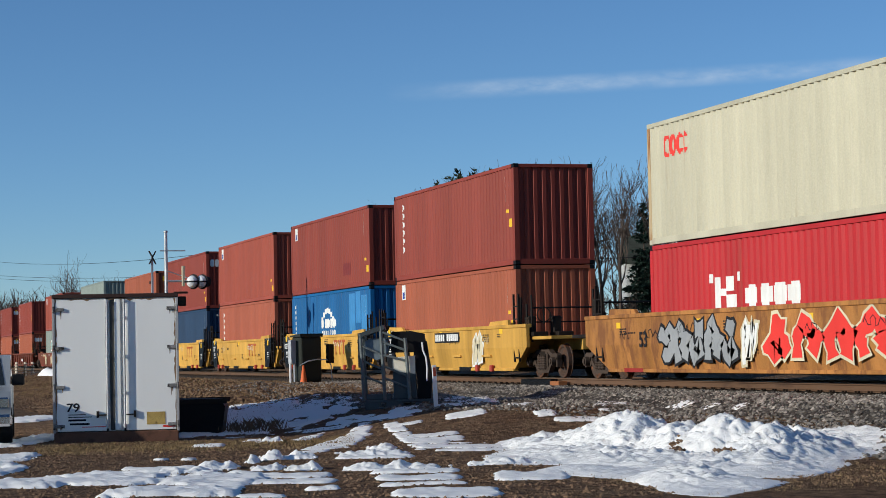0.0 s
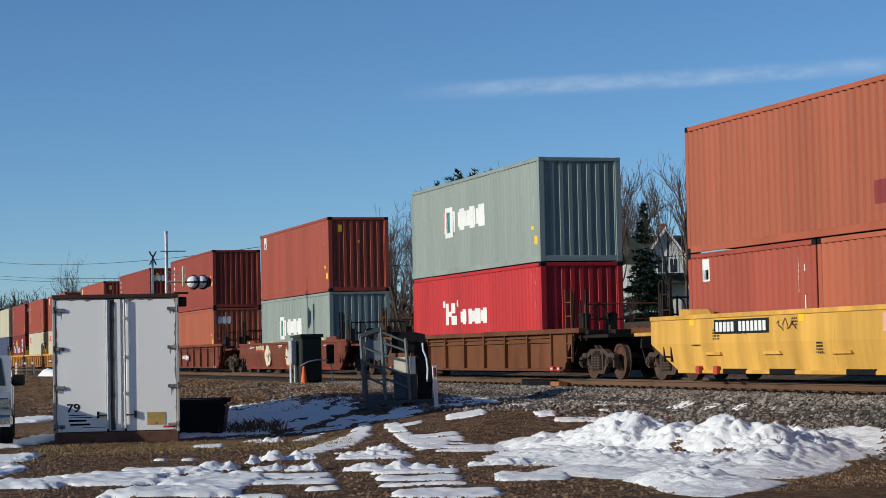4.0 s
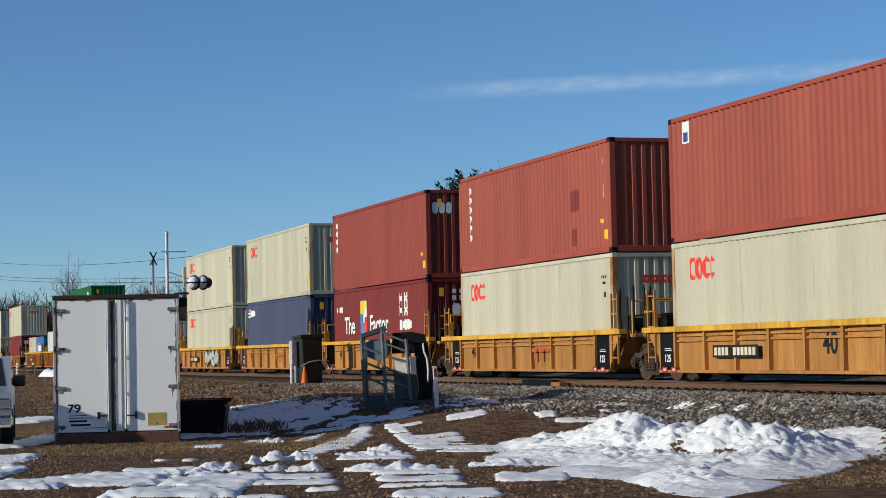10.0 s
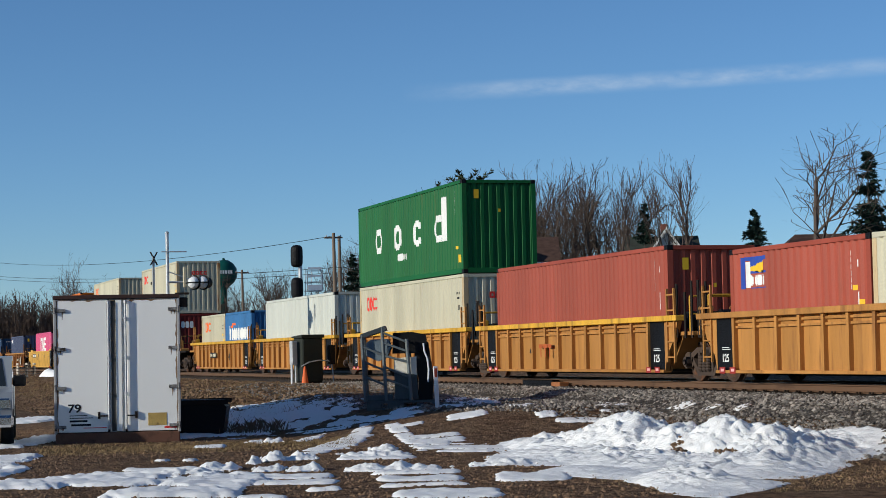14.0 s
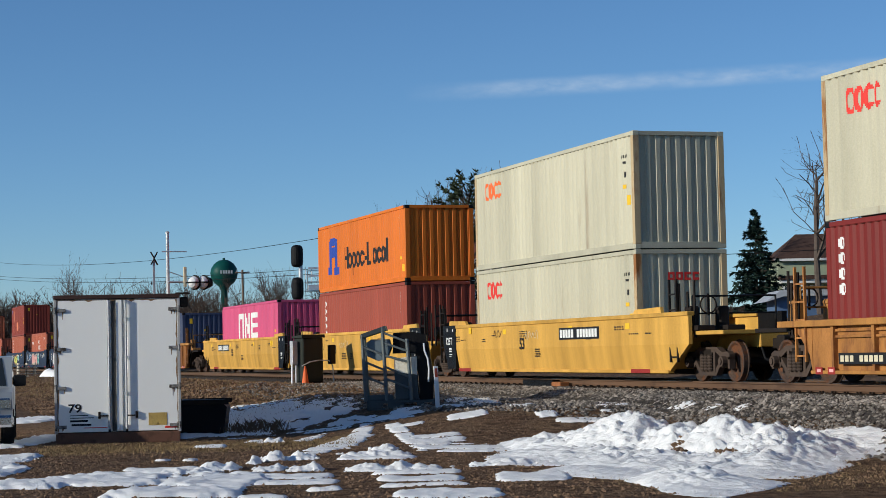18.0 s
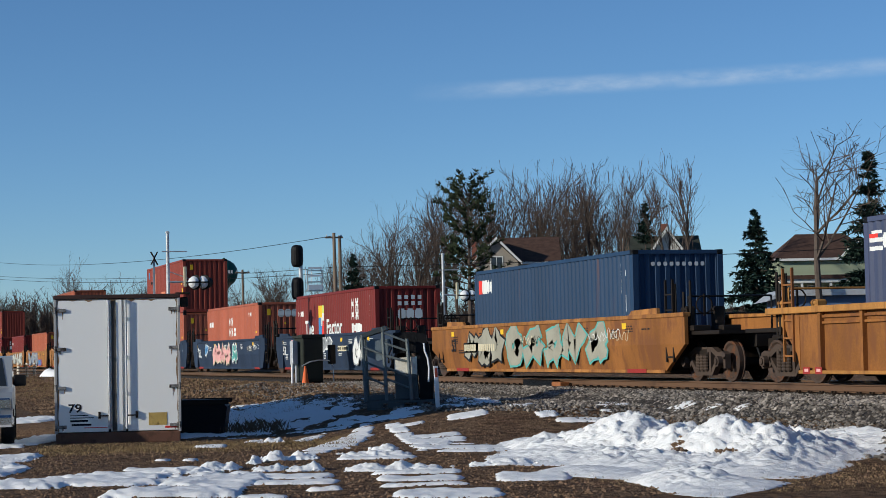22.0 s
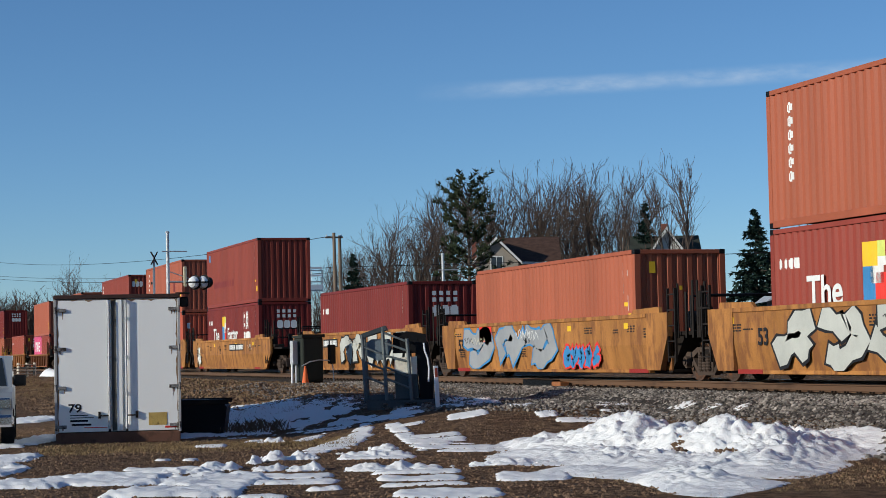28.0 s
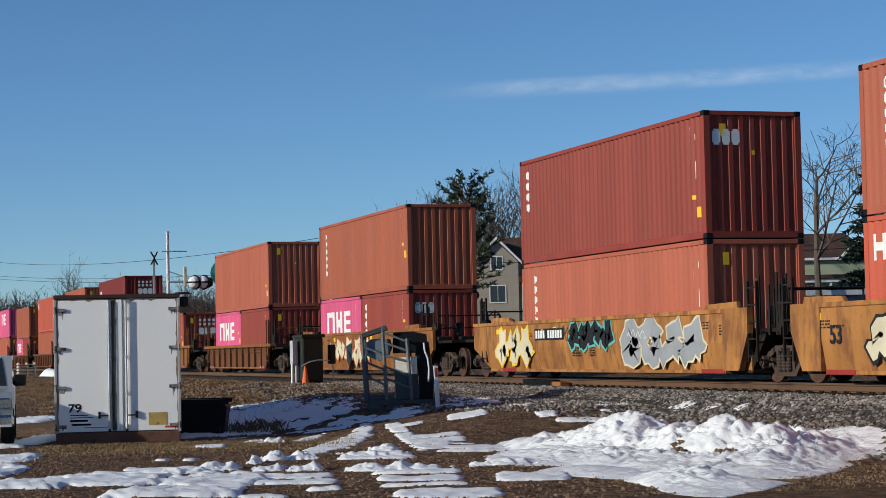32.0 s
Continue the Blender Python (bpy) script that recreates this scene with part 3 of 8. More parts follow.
stones("heap_dirt", 45, on_heap, 0.045, clod_mat, "brown earth clods frozen into the snow heap", "soil", 23)
# ---- the train ----
RAIL, TC, SPEED = 0.95, 20.292, 21.42      # rail top, track centre, metres a second
BW, FLOOR = 1.219, 0.30                    # container half width, well floor over the rail
FT40, FT20 = 12.19, 6.06
MOVING = []                                # (thing, x at the start, height)


def corrugation(half, pitch, depth, flat):
    """Points (along, inset) of a trapezoidal corrugation between -half and half."""
    n = max(1, int(2 * half / pitch))
    pitch = 2 * half / n
    slope = (pitch - 2 * flat) / 2
    pts = [(-half, 0.0)]
    for i in range(n):
        s = -half + i * pitch
        pts += [(s + flat / 2, 0.0), (s + flat / 2 + slope, depth), (s + flat * 1.5 + slope, depth), (s + flat * 1.5 + 2 * slope, 0.0)]
    return pts + [(half, 0.0)]


def side_mesh(length, h, mat):
    s = Shape()
    pts = corrugation(length / 2 - 0.16, 0.278, 0.046, 0.072)
    z0, z1 = 0.16, h - 0.10
    v = [(x, -1.206 + d, z) for x, d in pts for z in (z0, z1)]
    return s.add(v, [(2 * i, 2 * i + 2, 2 * i + 3, 2 * i + 1) for i in range(len(pts) - 1)]).mesh("side_panel", mat)


def end_mesh(length, h, mat):
    s = Shape()
    pts = corrugation(1.08, 0.25, 0.0456, 0.105)
    z0, z1 = 0.16, h - 0.11
    v = [(length / 2 - 0.03 - d, y, z) for y, d in pts for z in (z0, z1)]
    return s.add(v, [(2 * i, 2 * i + 2, 2 * i + 3, 2 * i + 1) for i in range(len(pts) - 1)]).mesh("end_panel", mat)


def roof_mesh(length, h, mat):
    s = Shape()
    pts = corrugation(length / 2 - 0.1, 0.418, 0.02, 0.11)
    v = [(x, y, h - 0.012 - d) for x, d in pts for y in (-1.17, 1.17)]
    return s.add(v, [(2 * i, 2 * i + 2, 2 * i + 3, 2 * i + 1) for i in range(len(pts) - 1)]).mesh("roof", mat)


def wall_line(length):
    """Outer line of the near side wall, for markings that follow the corrugation."""
    return corrugation(length / 2 - 0.16, 0.278, 0.046, 0.072)


def decal(rects, length):
    """Painted marks on the near wall: rectangles (u0, v0, u1, v1), u from the wall's left end, v from its foot."""
    s, line = Shape(), wall_line(length)
    for u0, v0, u1, v1 in rects:
        a, b = u0 - length / 2, u1 - length / 2
        cuts = sorted({a, b, *(x for x, d in line if a < x < b)})
        row = []
        for x in cuts:
            for (xa, da), (xb, db) in zip(line, line[1:]):
                if xa <= x <= xb:
                    row.append((x, -1.210 + da + (db - da) * (x - xa) / max(1e-6, xb - xa)))
                    break
            else:
                row.append((x, -1.2105))
        for (xa, ya), (xb, yb) in zip(row, row[1:]):
            s.add([(xa, ya, v0), (xb, yb, v0), (xb, yb, v1), (xa, ya, v1)], [(0, 1, 2, 3)])
    return s


def end_marks(rects, length, h):
    """Marks on the front end: rectangles from the end's near edge, from the top down."""
    s = Shape()
    for u0, v0, u1, v1 in rects:
        x = length / 2 - 0.026
        s.add([(x, -1.219 + u0, h - v0), (x, -1.219 + u1, h - v0), (x, -1.219 + u1, h - v1), (x, -1.219 + u0, h - v1)], [(0, 1, 2, 3)])
    return s


def apart(rects):
    """Groups of rectangles that touch one another."""
    groups = []
    for r in rects:
        hit = [g for g in groups if any(r[0] <= q[2] + 0.004 and q[0] <= r[2] + 0.004 and r[1] <= q[3] + 0.004 and q[1] <= r[3] + 0.004 for q in g)]
        groups = [g for g in groups if g not in hit] + [sum(hit, []) + [r]]
    return groups


def whole(rects, lines):
    """The outline of touching rectangles as cells that share their corners: (cell corners), cut at the given lines too."""
    us = sorted({round(c, 4) for r in rects for c in (r[0], r[2])} | {round(c, 4) for c in lines if min(r[0] for r in rects) < c < max(r[2] for r in rects)})
    vs = sorted({round(c, 4) for r in rects for c in (r[1], r[3])})
    return [(a, c, b, d) for a, b in zip(us, us[1:]) for c, d in zip(vs, vs[1:])
            if any(r[0] < (a + b) / 2 < r[2] and r[1] < (c + d) / 2 < r[3] for r in rects)]


def side_pieces(rects, length, name, mat):
    """Each separate painted shape on the near wall as one mesh; many small ones stay together."""
    line = wall_line(length)

    def inset(x):
        for (xa, da), (xb, db) in zip(line, line[1:]):
            if xa <= x <= xb:
                return -1.210 + da + (db - da) * (x - xa) / max(1e-6, xb - xa)
        return -1.2105
    groups = apart(rects)
    out = []
    for g in (groups if len(groups) <= 12 else [rects]):
        s, idx = Shape(), {}
        for u0, v0, u1, v1 in whole(g, [x + length / 2 for x, d in line]):
            f = []
            for u, v in ((u0, v0), (u1, v0), (u1, v1), (u0, v1)):
                if (u, v) not in idx:
                    idx[u, v] = len(s.v)
                    s.v.append((u - length / 2, inset(u - length / 2), v))
                f.append(idx[u, v])
            s.f.append(tuple(f))
        out.append(s.mesh(name, mat))
    return out


def end_pieces(rects, length, h, name, mat):
    """Each separate painted shape on the front end as one mesh."""
    groups = apart(rects)
    return [end_marks(g, length, h).mesh(name, mat) for g in (groups if len(groups) <= 12 else [rects])]


def blocks(u, v, w, h, n, gap=0.18, hole=False, vertical=False, seed=1):
    """A row (or column) of n rounded plain blocks with a slot in each, standing in for lettering."""
    rng = random.Random(seed)
    out = []
    step = (h if vertical else w) / n
    for i in range(n):
        if vertical:
            x0, x1, y0, y1 = u, u + w, v + i * step, v + (i + 1 - gap) * step
        else:
            x0, x1, y0, y1 = u + i * step, u + (i + 1 - gap) * step, v, v + h
        bw, bh = x1 - x0, y1 - y0
        out += [(x0 + bw * 0.16, y0, x1 - bw * 0.16, y0 + bh * 0.22), (x0 + bw * 0.16, y1 - bh * 0.22, x1 - bw * 0.16, y1)]
        if hole:
            out += [(x0, y0 + bh * 0.14, x0 + bw * 0.34, y1 - bh * 0.14), (x1 - bw * 0.34, y0 + bh * (0.14 + 0.2 * rng.random()), x1, y1 - bh * 0.14)]
        else:
            out += [(x0, y0 + bh * 0.14, x1, y1 - bh * 0.14)]
    return out


def ring(u, v, w, h, thick, gap=0.0):
    """A rounded ring in horizontal slices; gap opens it towards the right."""
    out, n = [], 12
    for i in range(n):
        s = (2 * (i + 0.5) / n - 1)
        ro = w / 2 * (1 - abs(s) ** 2.6) ** 0.4
        inner = h / 2 - thick
        si = s * h / 2 / inner
        ri = (w / 2 - thick) * (1 - abs(si) ** 2.6) ** 0.4 if abs(si) < 1 else 0.0
        y0, y1, c = v + h * i / n, v + h * (i + 1) / n, u + w / 2
        if ri <= 0:
            out.append((c - ro, y0, c + ro, y1))
        else:
            out.append((c - ro, y0, c - ri, y1))
            if abs(s) >= gap:
                out.append((c + ri, y0, c + ro, y1))
    return out


def lettering(body, size, mat, width=1.0):
    """Flat lettering from the built-in font, as a mesh in the xz plane."""
    cu = bpy.data.curves.new("lettering", "FONT")
    cu.body, cu.size, cu.extrude, cu.offset = body, size, 0.0015, size * 0.02
    ob = bpy.data.objects.new("lettering", cu)
    scene.collection.objects.link(ob)
    me = bpy.data.meshes.new_from_object(ob.evaluated_get(bpy.context.evaluated_depsgraph_get()))
    bpy.data.objects.remove(ob)
    bpy.data.curves.remove(cu)
    me.transform(Matrix(((width, 0, 0, 0), (0, 0, -1, 0), (0, 1, 0, 0), (0, 0, 0, 1))))
    me.materials.clear()
    me.materials.append(mat)
    return me


def logos(kind, L, h):
    """The markings of a container: (name, material, rectangles on the side, rectangles on the end)."""
    t = h - 0.15
    if kind == "ovals":
        return [("emblem", mark_red, [r for k in range(4) for r in ring(0.92 + 0.35 * k, h - 0.88, 0.36 if k < 3 else 0.26, 0.50, 0.10, 0.45 if k > 1 else 0.0)], [(0.85 + 0.22 * k, 0.56 + dz, 1.03 + 0.22 * k, 0.62 + dz) for k in range(4) for dz in (0.0, 0.14)] + [(0.85 + 0.22 * k, 0.62, 0.91 + 0.22 * k, 0.70) for k in range(4)] + [(0.97 + 0.22 * k, 0.62, 1.03 + 0.22 * k, 0.70) for k in range(2)])]
    if kind == "ovals_orange":
        return [("emblem", mark_orange, [r for k in range(4) for r in ring(0.92 + 0.36 * k, h - 0.85, 0.37 if k < 3 else 0.27, 0.50, 0.10, 0.45 if k > 1 else 0.0)], [])]
    if kind == "column":
        return [("emblem", mark_white, blocks(0.84, h - 1.98, 0.25, 1.7, 6, 0.24, True, True), [])]
    if kind == "column_short":
        return [("emblem", mark_white, blocks(0.48, h - 1.45, 0.24, 1.2, 4, 0.24, True, True), blocks(0.22, 0.42, 0.72, 0.36, 3, 0.16))]
    if kind == "badge":
        return [("emblem", mark_white, [(0.75, t - 0.5, 1.08, t)], []), ("emblem_field", mark_blue, [(0.78, t - 0.46, 1.05, t - 0.24)], [])]
    if kind == "badge_blue":
        return [("emblem", mark_cream, [(0.72, t - 0.5, 1.06, t - 0.04), (0.78, t - 0.56, 1.0, t + 0.02)], []), ("emblem_field", mark_sky, [(0.8, t - 0.45, 0.98, t - 0.1)], [])]
    if kind == "corner_mark":
        return [("emblem", mark_white, [(0.5, t - 0.42, 0.72, t - 0.1), (0.72, t - 0.42, 0.86, t - 0.34)], [])]
    if kind == "capital":
        return [("emblem", mark_white, [(0.28, t - 0.7, 0.45, t - 0.2), (0.45, t - 0.52, 0.65, t - 0.36), (0.65, t - 0.7, 0.85, t - 0.2)], [(0.25, 0.55, 0.42, 0.85)])]
    if kind == "wordmark_big":      # bold white word low on a red box
        return [("emblem", mark_white, [(3.5, 1.32, 3.75, 2.0), (3.75, 1.58, 4.0, 1.74), (4.0, 1.68, 4.45, 2.0), (4.0, 1.32, 4.5, 1.6), (3.22, 1.88, 3.36, 2.08), (4.6, 1.88, 4.74, 2.08)] + blocks(5.0, 1.32, 2.6, 0.46, 4, 0.14), [])]
    if kind == "round_word":        # round badge and white word
        return [("emblem", mark_white, blocks(4.9, 1.32, 2.7, 0.66, 3, 0.12) + [(3.6, 1.15, 4.4, 2.1), (3.5, 1.3, 4.5, 1.95)], []),
                ("emblem_field", mark_red, [(3.55, 1.3, 3.72, 2.0), (4.25, 1.2, 4.45, 1.9)], []), ("emblem_spot", mark_teal, [(3.8, 1.3, 4.15, 1.95)], [])]
    if kind == "wave_word":         # blue box: arch badge and word
        arch = [(4.95 + 0.28 * i, 1.62 + 0.45 * math.sin(math.pi * (i + 0.5) / 7), 5.15 + 0.28 * i, 1.82 + 0.45 * math.sin(math.pi * (i + 0.5) / 7)) for i in range(7)]
        return [("emblem", mark_white, arch + blocks(4.9, 1.48, 2.2, 0.36, 5, 0.12) + blocks(5.0, 1.2, 2.1, 0.2, 7, 0.25) + blocks(0.5, 1.25, 0.2, 1.3, 6, 0.2, False, True), []), ("repaint_patch", mark_sky, [(9.2, 1.3, 9.9, 2.7), (10.1, 1.6, 10.7, 2.75), (10.9, 1.2, 11.6, 2.6)], [])]
    if kind == "lead_word":         # small white word with a red lead mark
        return [("emblem", mark_white, blocks(0.68, h - 0.7, 0.9, 0.4, 4, 0.06), blocks(0.5, 0.3, 1.5, 0.1, 9, 0.4, False)), ("emblem_lead", mark_red, [(0.26, h - 0.7, 0.62, h - 0.3)], [])]
    if kind == "flag_word":
        return [("emblem", mark_white, [(0.2, h - 0.66, 0.62, h - 0.58), (0.2, h - 0.5, 0.62, h - 0.42), (0.24, h - 0.34, 0.6, h - 0.28)] + blocks(0.7, h - 0.62, 0.95, 0.28, 4, 0.12), []), ("emblem_lead", mark_red, [(0.2, h - 0.42, 0.5, h - 0.34)], [])]
    if kind == "spaced_word":
        return [("emblem", mark_white, [r for k in range(4) for r in ring(2.2 + 2.35 * k, 1.10, 0.84, 0.86, 0.2, (0.0, 0.0, 0.3, 0.5)[k])] + blocks(5.0, 0.72, 1.1, 0.24, 5, 0.2) + [(10.05, 1.1, 10.6, 2.5)], [])]
    if kind == "lighthouse":        # blue square with a yellow beam and a white tower
        beam = [(0.95 + 0.07 * k, h - 0.50 - 0.008 * k, 1.02 + 0.07 * k, h - 0.42 + 0.014 * k) for k in range(9)]
        return [("emblem_field", mark_blue, [(0.5, h - 0.88, 0.74, h - 0.2), (0.92, h - 0.88, 1.66, h - 0.86), (0.74, h - 0.28, 1.66, h - 0.2), (0.92, h - 0.56, 1.66, h - 0.51)] + [(0.95 + 0.07 * k, h - 0.42 + 0.014 * k, 1.02 + 0.07 * k, h - 0.28) for k in range(9)], []),
                ("emblem", mark_white, [(0.76, h - 0.86, 0.90, h - 0.3)] + blocks(0.94, h - 0.82, 0.7, 0.22, 4, 0.15), []), ("emblem_lead", mark_yellow, beam, [])]
    if kind == "night_word":
        return [("emblem", mark_white, blocks(0.9, 1.28, 4.4, 0.55, 9, 0.1) + [(0.9, 1.28, 1.05, 1.95), (2.9, 1.28, 3.05, 1.95)], []), ("emblem_lead", mark_orange, [(1.2, 1.86, 1.8, 1.97), (1.6, 1.97, 2.4, 2.08)], [])]
    if kind == "liner":             # orange box: blue device and dark word
        dev = [(1.65, 0.95, 2.1, 1.95), (2.1, 1.3, 2.5, 1.7), (2.5, 0.9, 2.95, 2.0), (1.55, 0.66, 2.0, 0.95), (2.45, 0.62, 3.1, 0.9), (1.9, 1.75, 2.6, 2.05)]
        return [("emblem", mark_blue, dev, []), ("emblem_word", mark_black, [r for k in (1, 2, 3, 4, 7, 8, 9) for r in ring(4.0 + 0.57 * k, 0.78, 0.50, 0.58, 0.13, 0.3 if k in (4, 8) else 0.0)] + [(4.0, 0.78, 4.14, 1.6), (4.36, 0.78, 4.5, 1.6), (4.14, 1.12, 4.36, 1.26), (5.14, 0.5, 5.28, 1.3), (6.85, 0.98, 7.1, 1.12), (7.2, 0.78, 7.34, 1.62), (7.34, 0.78, 7.7, 0.92), (9.75, 0.78, 9.89, 1.62)], [])]
    if kind == "wide_word":         # tall white word on a pink box
        return [("emblem", mark_white, [(u + 0.95, v + 0.87, w + 1.0, x + 0.87) for u, v, w, x in ((2.9, 0.45, 3.15, 1.5), (2.9, 1.35, 4.0, 1.6), (3.75, 0.45, 4.0, 1.5), (4.3, 0.45, 4.55, 1.6), (4.55, 1.0, 4.8, 1.4), (4.8, 0.65, 5.05, 1.1), (5.05, 0.45, 5.3, 1.6), (5.65, 0.45, 5.9, 1.6), (5.9, 1.36, 6.95, 1.6), (5.9, 0.92, 6.95, 1.12), (5.9, 0.45, 6.95, 0.68))], [])]
    if kind == "wide_word_small":
        return [("emblem", mark_white, [(1.0, 1.25, 1.25, 2.1), (1.0, 1.9, 2.0, 2.1), (1.8, 1.25, 2.0, 2.1), (2.3, 1.25, 2.55, 2.1), (2.9, 1.25, 3.15, 2.1), (2.55, 1.5, 2.9, 1.8), (3.5, 1.25, 3.75, 2.1), (3.75, 1.92, 4.5, 2.1), (3.75, 1.6, 4.5, 1.75), (3.75, 1.25, 4.5, 1.42)], [])]
    if kind in ("slogan", "ends"):  # maroon box with stars, coloured block and white words
        ends = blocks(0.85, 0.82, 0.95, 0.38, 3, 0.1) + [(0.85 + 0.25 * k, 0.34 + 0.22 * j, 0.99 + 0.25 * k, 0.48 + 0.22 * j) for k in range(4) for j in range(2)]
        code = blocks(0.3, h - 0.85, 0.95, 0.22, 4, 0.2)
        if kind == "ends":
            return [("emblem", mark_white, code, ends)]
        stars = [(8.75 + 0.62 * (k % 2) + dx, 1.75 + 0.40 * (k // 2) + dz, 8.75 + 0.62 * (k % 2) + dx + 0.17, 1.75 + 0.40 * (k // 2) + dz + 0.17) for k in range(4) for dx, dz in ((0, 0), (0.28, 0), (0, 0.22), (0.28, 0.22), (0.14, 0.11))]
        return [("emblem", mark_white, stars + blocks(8.75, 1.28, 1.45, 0.34, 3, 0.1) + code, ends),
                ("emblem_block", mark_yellow, [(3.75, 1.95, 4.3, 2.42)], []), ("emblem_block", mark_sky, [(3.75, 1.22, 4.2, 1.95)], []), ("emblem_block", mark_red, [(4.2, 1.22, 4.62, 1.82)], []), ("emblem_block", mark_lime, [(4.3, 2.12, 4.62, 2.42)], []), ("emblem_block", mark_white, [(4.0, 1.62, 4.5, 1.95), (4.3, 1.95, 4.66, 2.12)], [])]
    if kind == "stars":
        stars = [(5.4 + 0.6 * (k % 3) + dx, 1.45 + 0.5 * (k // 3) + dz, 5.4 + 0.6 * (k % 3) + dx + 0.16, 1.45 + 0.5 * (k // 3) + dz + 0.16) for k in range(5) for dx, dz in ((0, 0), (0.24, 0), (0, 0.22), (0.24, 0.22), (0.12, 0.11))]
        return [("emblem", mark_white, stars + blocks(0.5, h - 0.95, 0.95, 0.26, 5, 0.2) + blocks(9.9, h - 0.6, 0.7, 0.2, 3, 0.2), blocks(0.9, 0.32, 0.95, 0.34, 3, 0.1))]
    if kind == "patches":
        return [("emblem", mark_sky, [(0.66, t - 0.5, 0.98, t - 0.1)], []), ("repaint_patch", mark_patch, [(2.6, 1.45, 3.05, 2.5), (4.9, 0.55, 6.3, 1.35), (1.7, 0.4, 1.95, 0.8)], [])]
    if kind == "dark_patch":
        return [("repaint_patch", mark_dark, [(8.4, 0.5, 9.5, 0.95)], [])]
    if kind == "dark_band":
        return [("repaint_patch", mark_dark, [(1.8 + 0.55 * i, 0.95, 2.28 + 0.55 * i, 1.25) for i in range(9)], []), ("emblem", mark_sky, [(0.62, t - 0.42, 0.9, t - 0.08)], [])]
    if kind == "dark_spots":
        return [("repaint_patch", mark_dark, [(9.3, 1.2, 10.0, 1.75), (9.4, 0.3, 9.8, 0.75)], [])]
    return []


rusty_post = surface("rust_streaked_cream", (0.50, 0.38, 0.22), 0.6, 0, 5, 0.25, (0.28, 0.12, 0.04), 0.50, (1, 1, 0.25), 0.002)


def container(q, length, h, color, marks, label, base, codes=True):
    """A freight container whose front end stands at q at the start."""
    mat = paint(color)
    root = thing("shipping_container", pose(q - length / 2, TC, RAIL + base), label, "container", "containers on the train")
    key = (length, h, color)
    part("side_panel", cached(("side", key), lambda: side_mesh(length, h, mat)), root)
    part("side_panel", cached(("side", key), None), root, "", pose(0, 0, 0, 0, 0, 180))
    part("end_panel", cached(("end", key), lambda: end_mesh(length, h, mat)), root)
    part("door_end", cached(("end", key), None), root, "", pose(0, 0, 0, 0, 0, 180))
    part("roof", cached(("roof", key), lambda: roof_mesh(length, h, mat)), root)
    part("floor", cached(("floor", length), lambda: Shape().box(-length / 2 + 0.1, -1.16, 0.1, length / 2 - 0.1, 1.16, 0.15).mesh("floor", steel_dark)), root)
    rail = cached(("brail", key), lambda: Shape().box(-length / 2 + 0.16, -1.2185, 0.012, length / 2 - 0.16, -1.16, 0.162, 0.006).mesh("bottom_rail", mat))
    part("bottom_rail", rail, root)
    part("bottom_rail", rail, root, "", pose(0, 0, 0, 0, 0, 180))
    rail = cached(("trail", key), lambda: Shape().box(-length / 2 + 0.16, -1.2185, h - 0.105, length / 2 - 0.16, -1.155, h - 0.006, 0.006).mesh("top_rail", mat))
    part("top_rail", rail, root)
    part("top_rail", rail, root, "", pose(0, 0, 0, 0, 0, 180))
    beam = cached(("head", key), lambda: Shape().box(length / 2 - 0.10, -1.06, h - 0.11, length / 2 - 0.004, 1.06, h - 0.008, 0.006).mesh("end_header", mat))
    part("end_header", beam, root)
    part("end_sill", cached(("sill", key), lambda: Shape().box(length / 2 - 0.10, -1.06, 0.012, length / 2 - 0.004, 1.06, 0.165, 0.006).mesh("end_sill", mat)), root)
    post = cached(("post", key), lambda: Shape().box(length / 2 - 0.16, -1.2185, 0.118, length / 2 - 0.002, -1.06, h - 0.118, 0.008).mesh("corner_post", rusty_post if color == "cream" else mat))
    cast = cached(("cast", color), lambda: Shape().box(-0.089, -0.081, 0, 0.089, 0.081, 0.118, 0.012).mesh("corner_casting", steel_black if color not in ("cream", "grey") else paint(color)))
    for sx in (1, -1):
        for sy in (-1, 1):
            m = Matrix.Diagonal((sx, -sy, 1, 1)) if sx * -sy > 0 else Matrix.Diagonal((sx, -sy, 1, 1))
            part("corner_post", post, root, "", pose(0, 0, 0) if (sx, sy) == (1, -1) else pose(0, 0, 0, 0, 0, 180) if (sx, sy) == (-1, 1) else pose(sx * (length - 0.162) if sx < 0 else 0, 0 if sy < 0 else 2.2785, 0))
            for z in (0.0, h - 0.118):
                part("corner_casting", cast, root, "", pose(sx * (length / 2 - 0.089), sy * (BW - 0.081), z))
    for k in marks:
        for i, (nm, mt, side, end) in enumerate(logos(k, length, h)):
            found = cached((nm, k, i, length, h), lambda: side_pieces(side, length, nm, mt)) if side else []
            found = found + (cached((nm, k, i, length, h, "e"), lambda: end_pieces(end, length, h, nm, mt)) if end else [])
            for me in found:
                part(nm, me, root, mt.name.replace("_", " "))
        if k == "slogan":
            for body, u in (("The", 1.55), ("Factor", 5.05)):
                part("lettering", cached(("word", body), lambda: lettering(body, 0.88, mark_white, 1.05)), root, "white painted lettering", pose(u - length / 2, -1.213, 1.25))
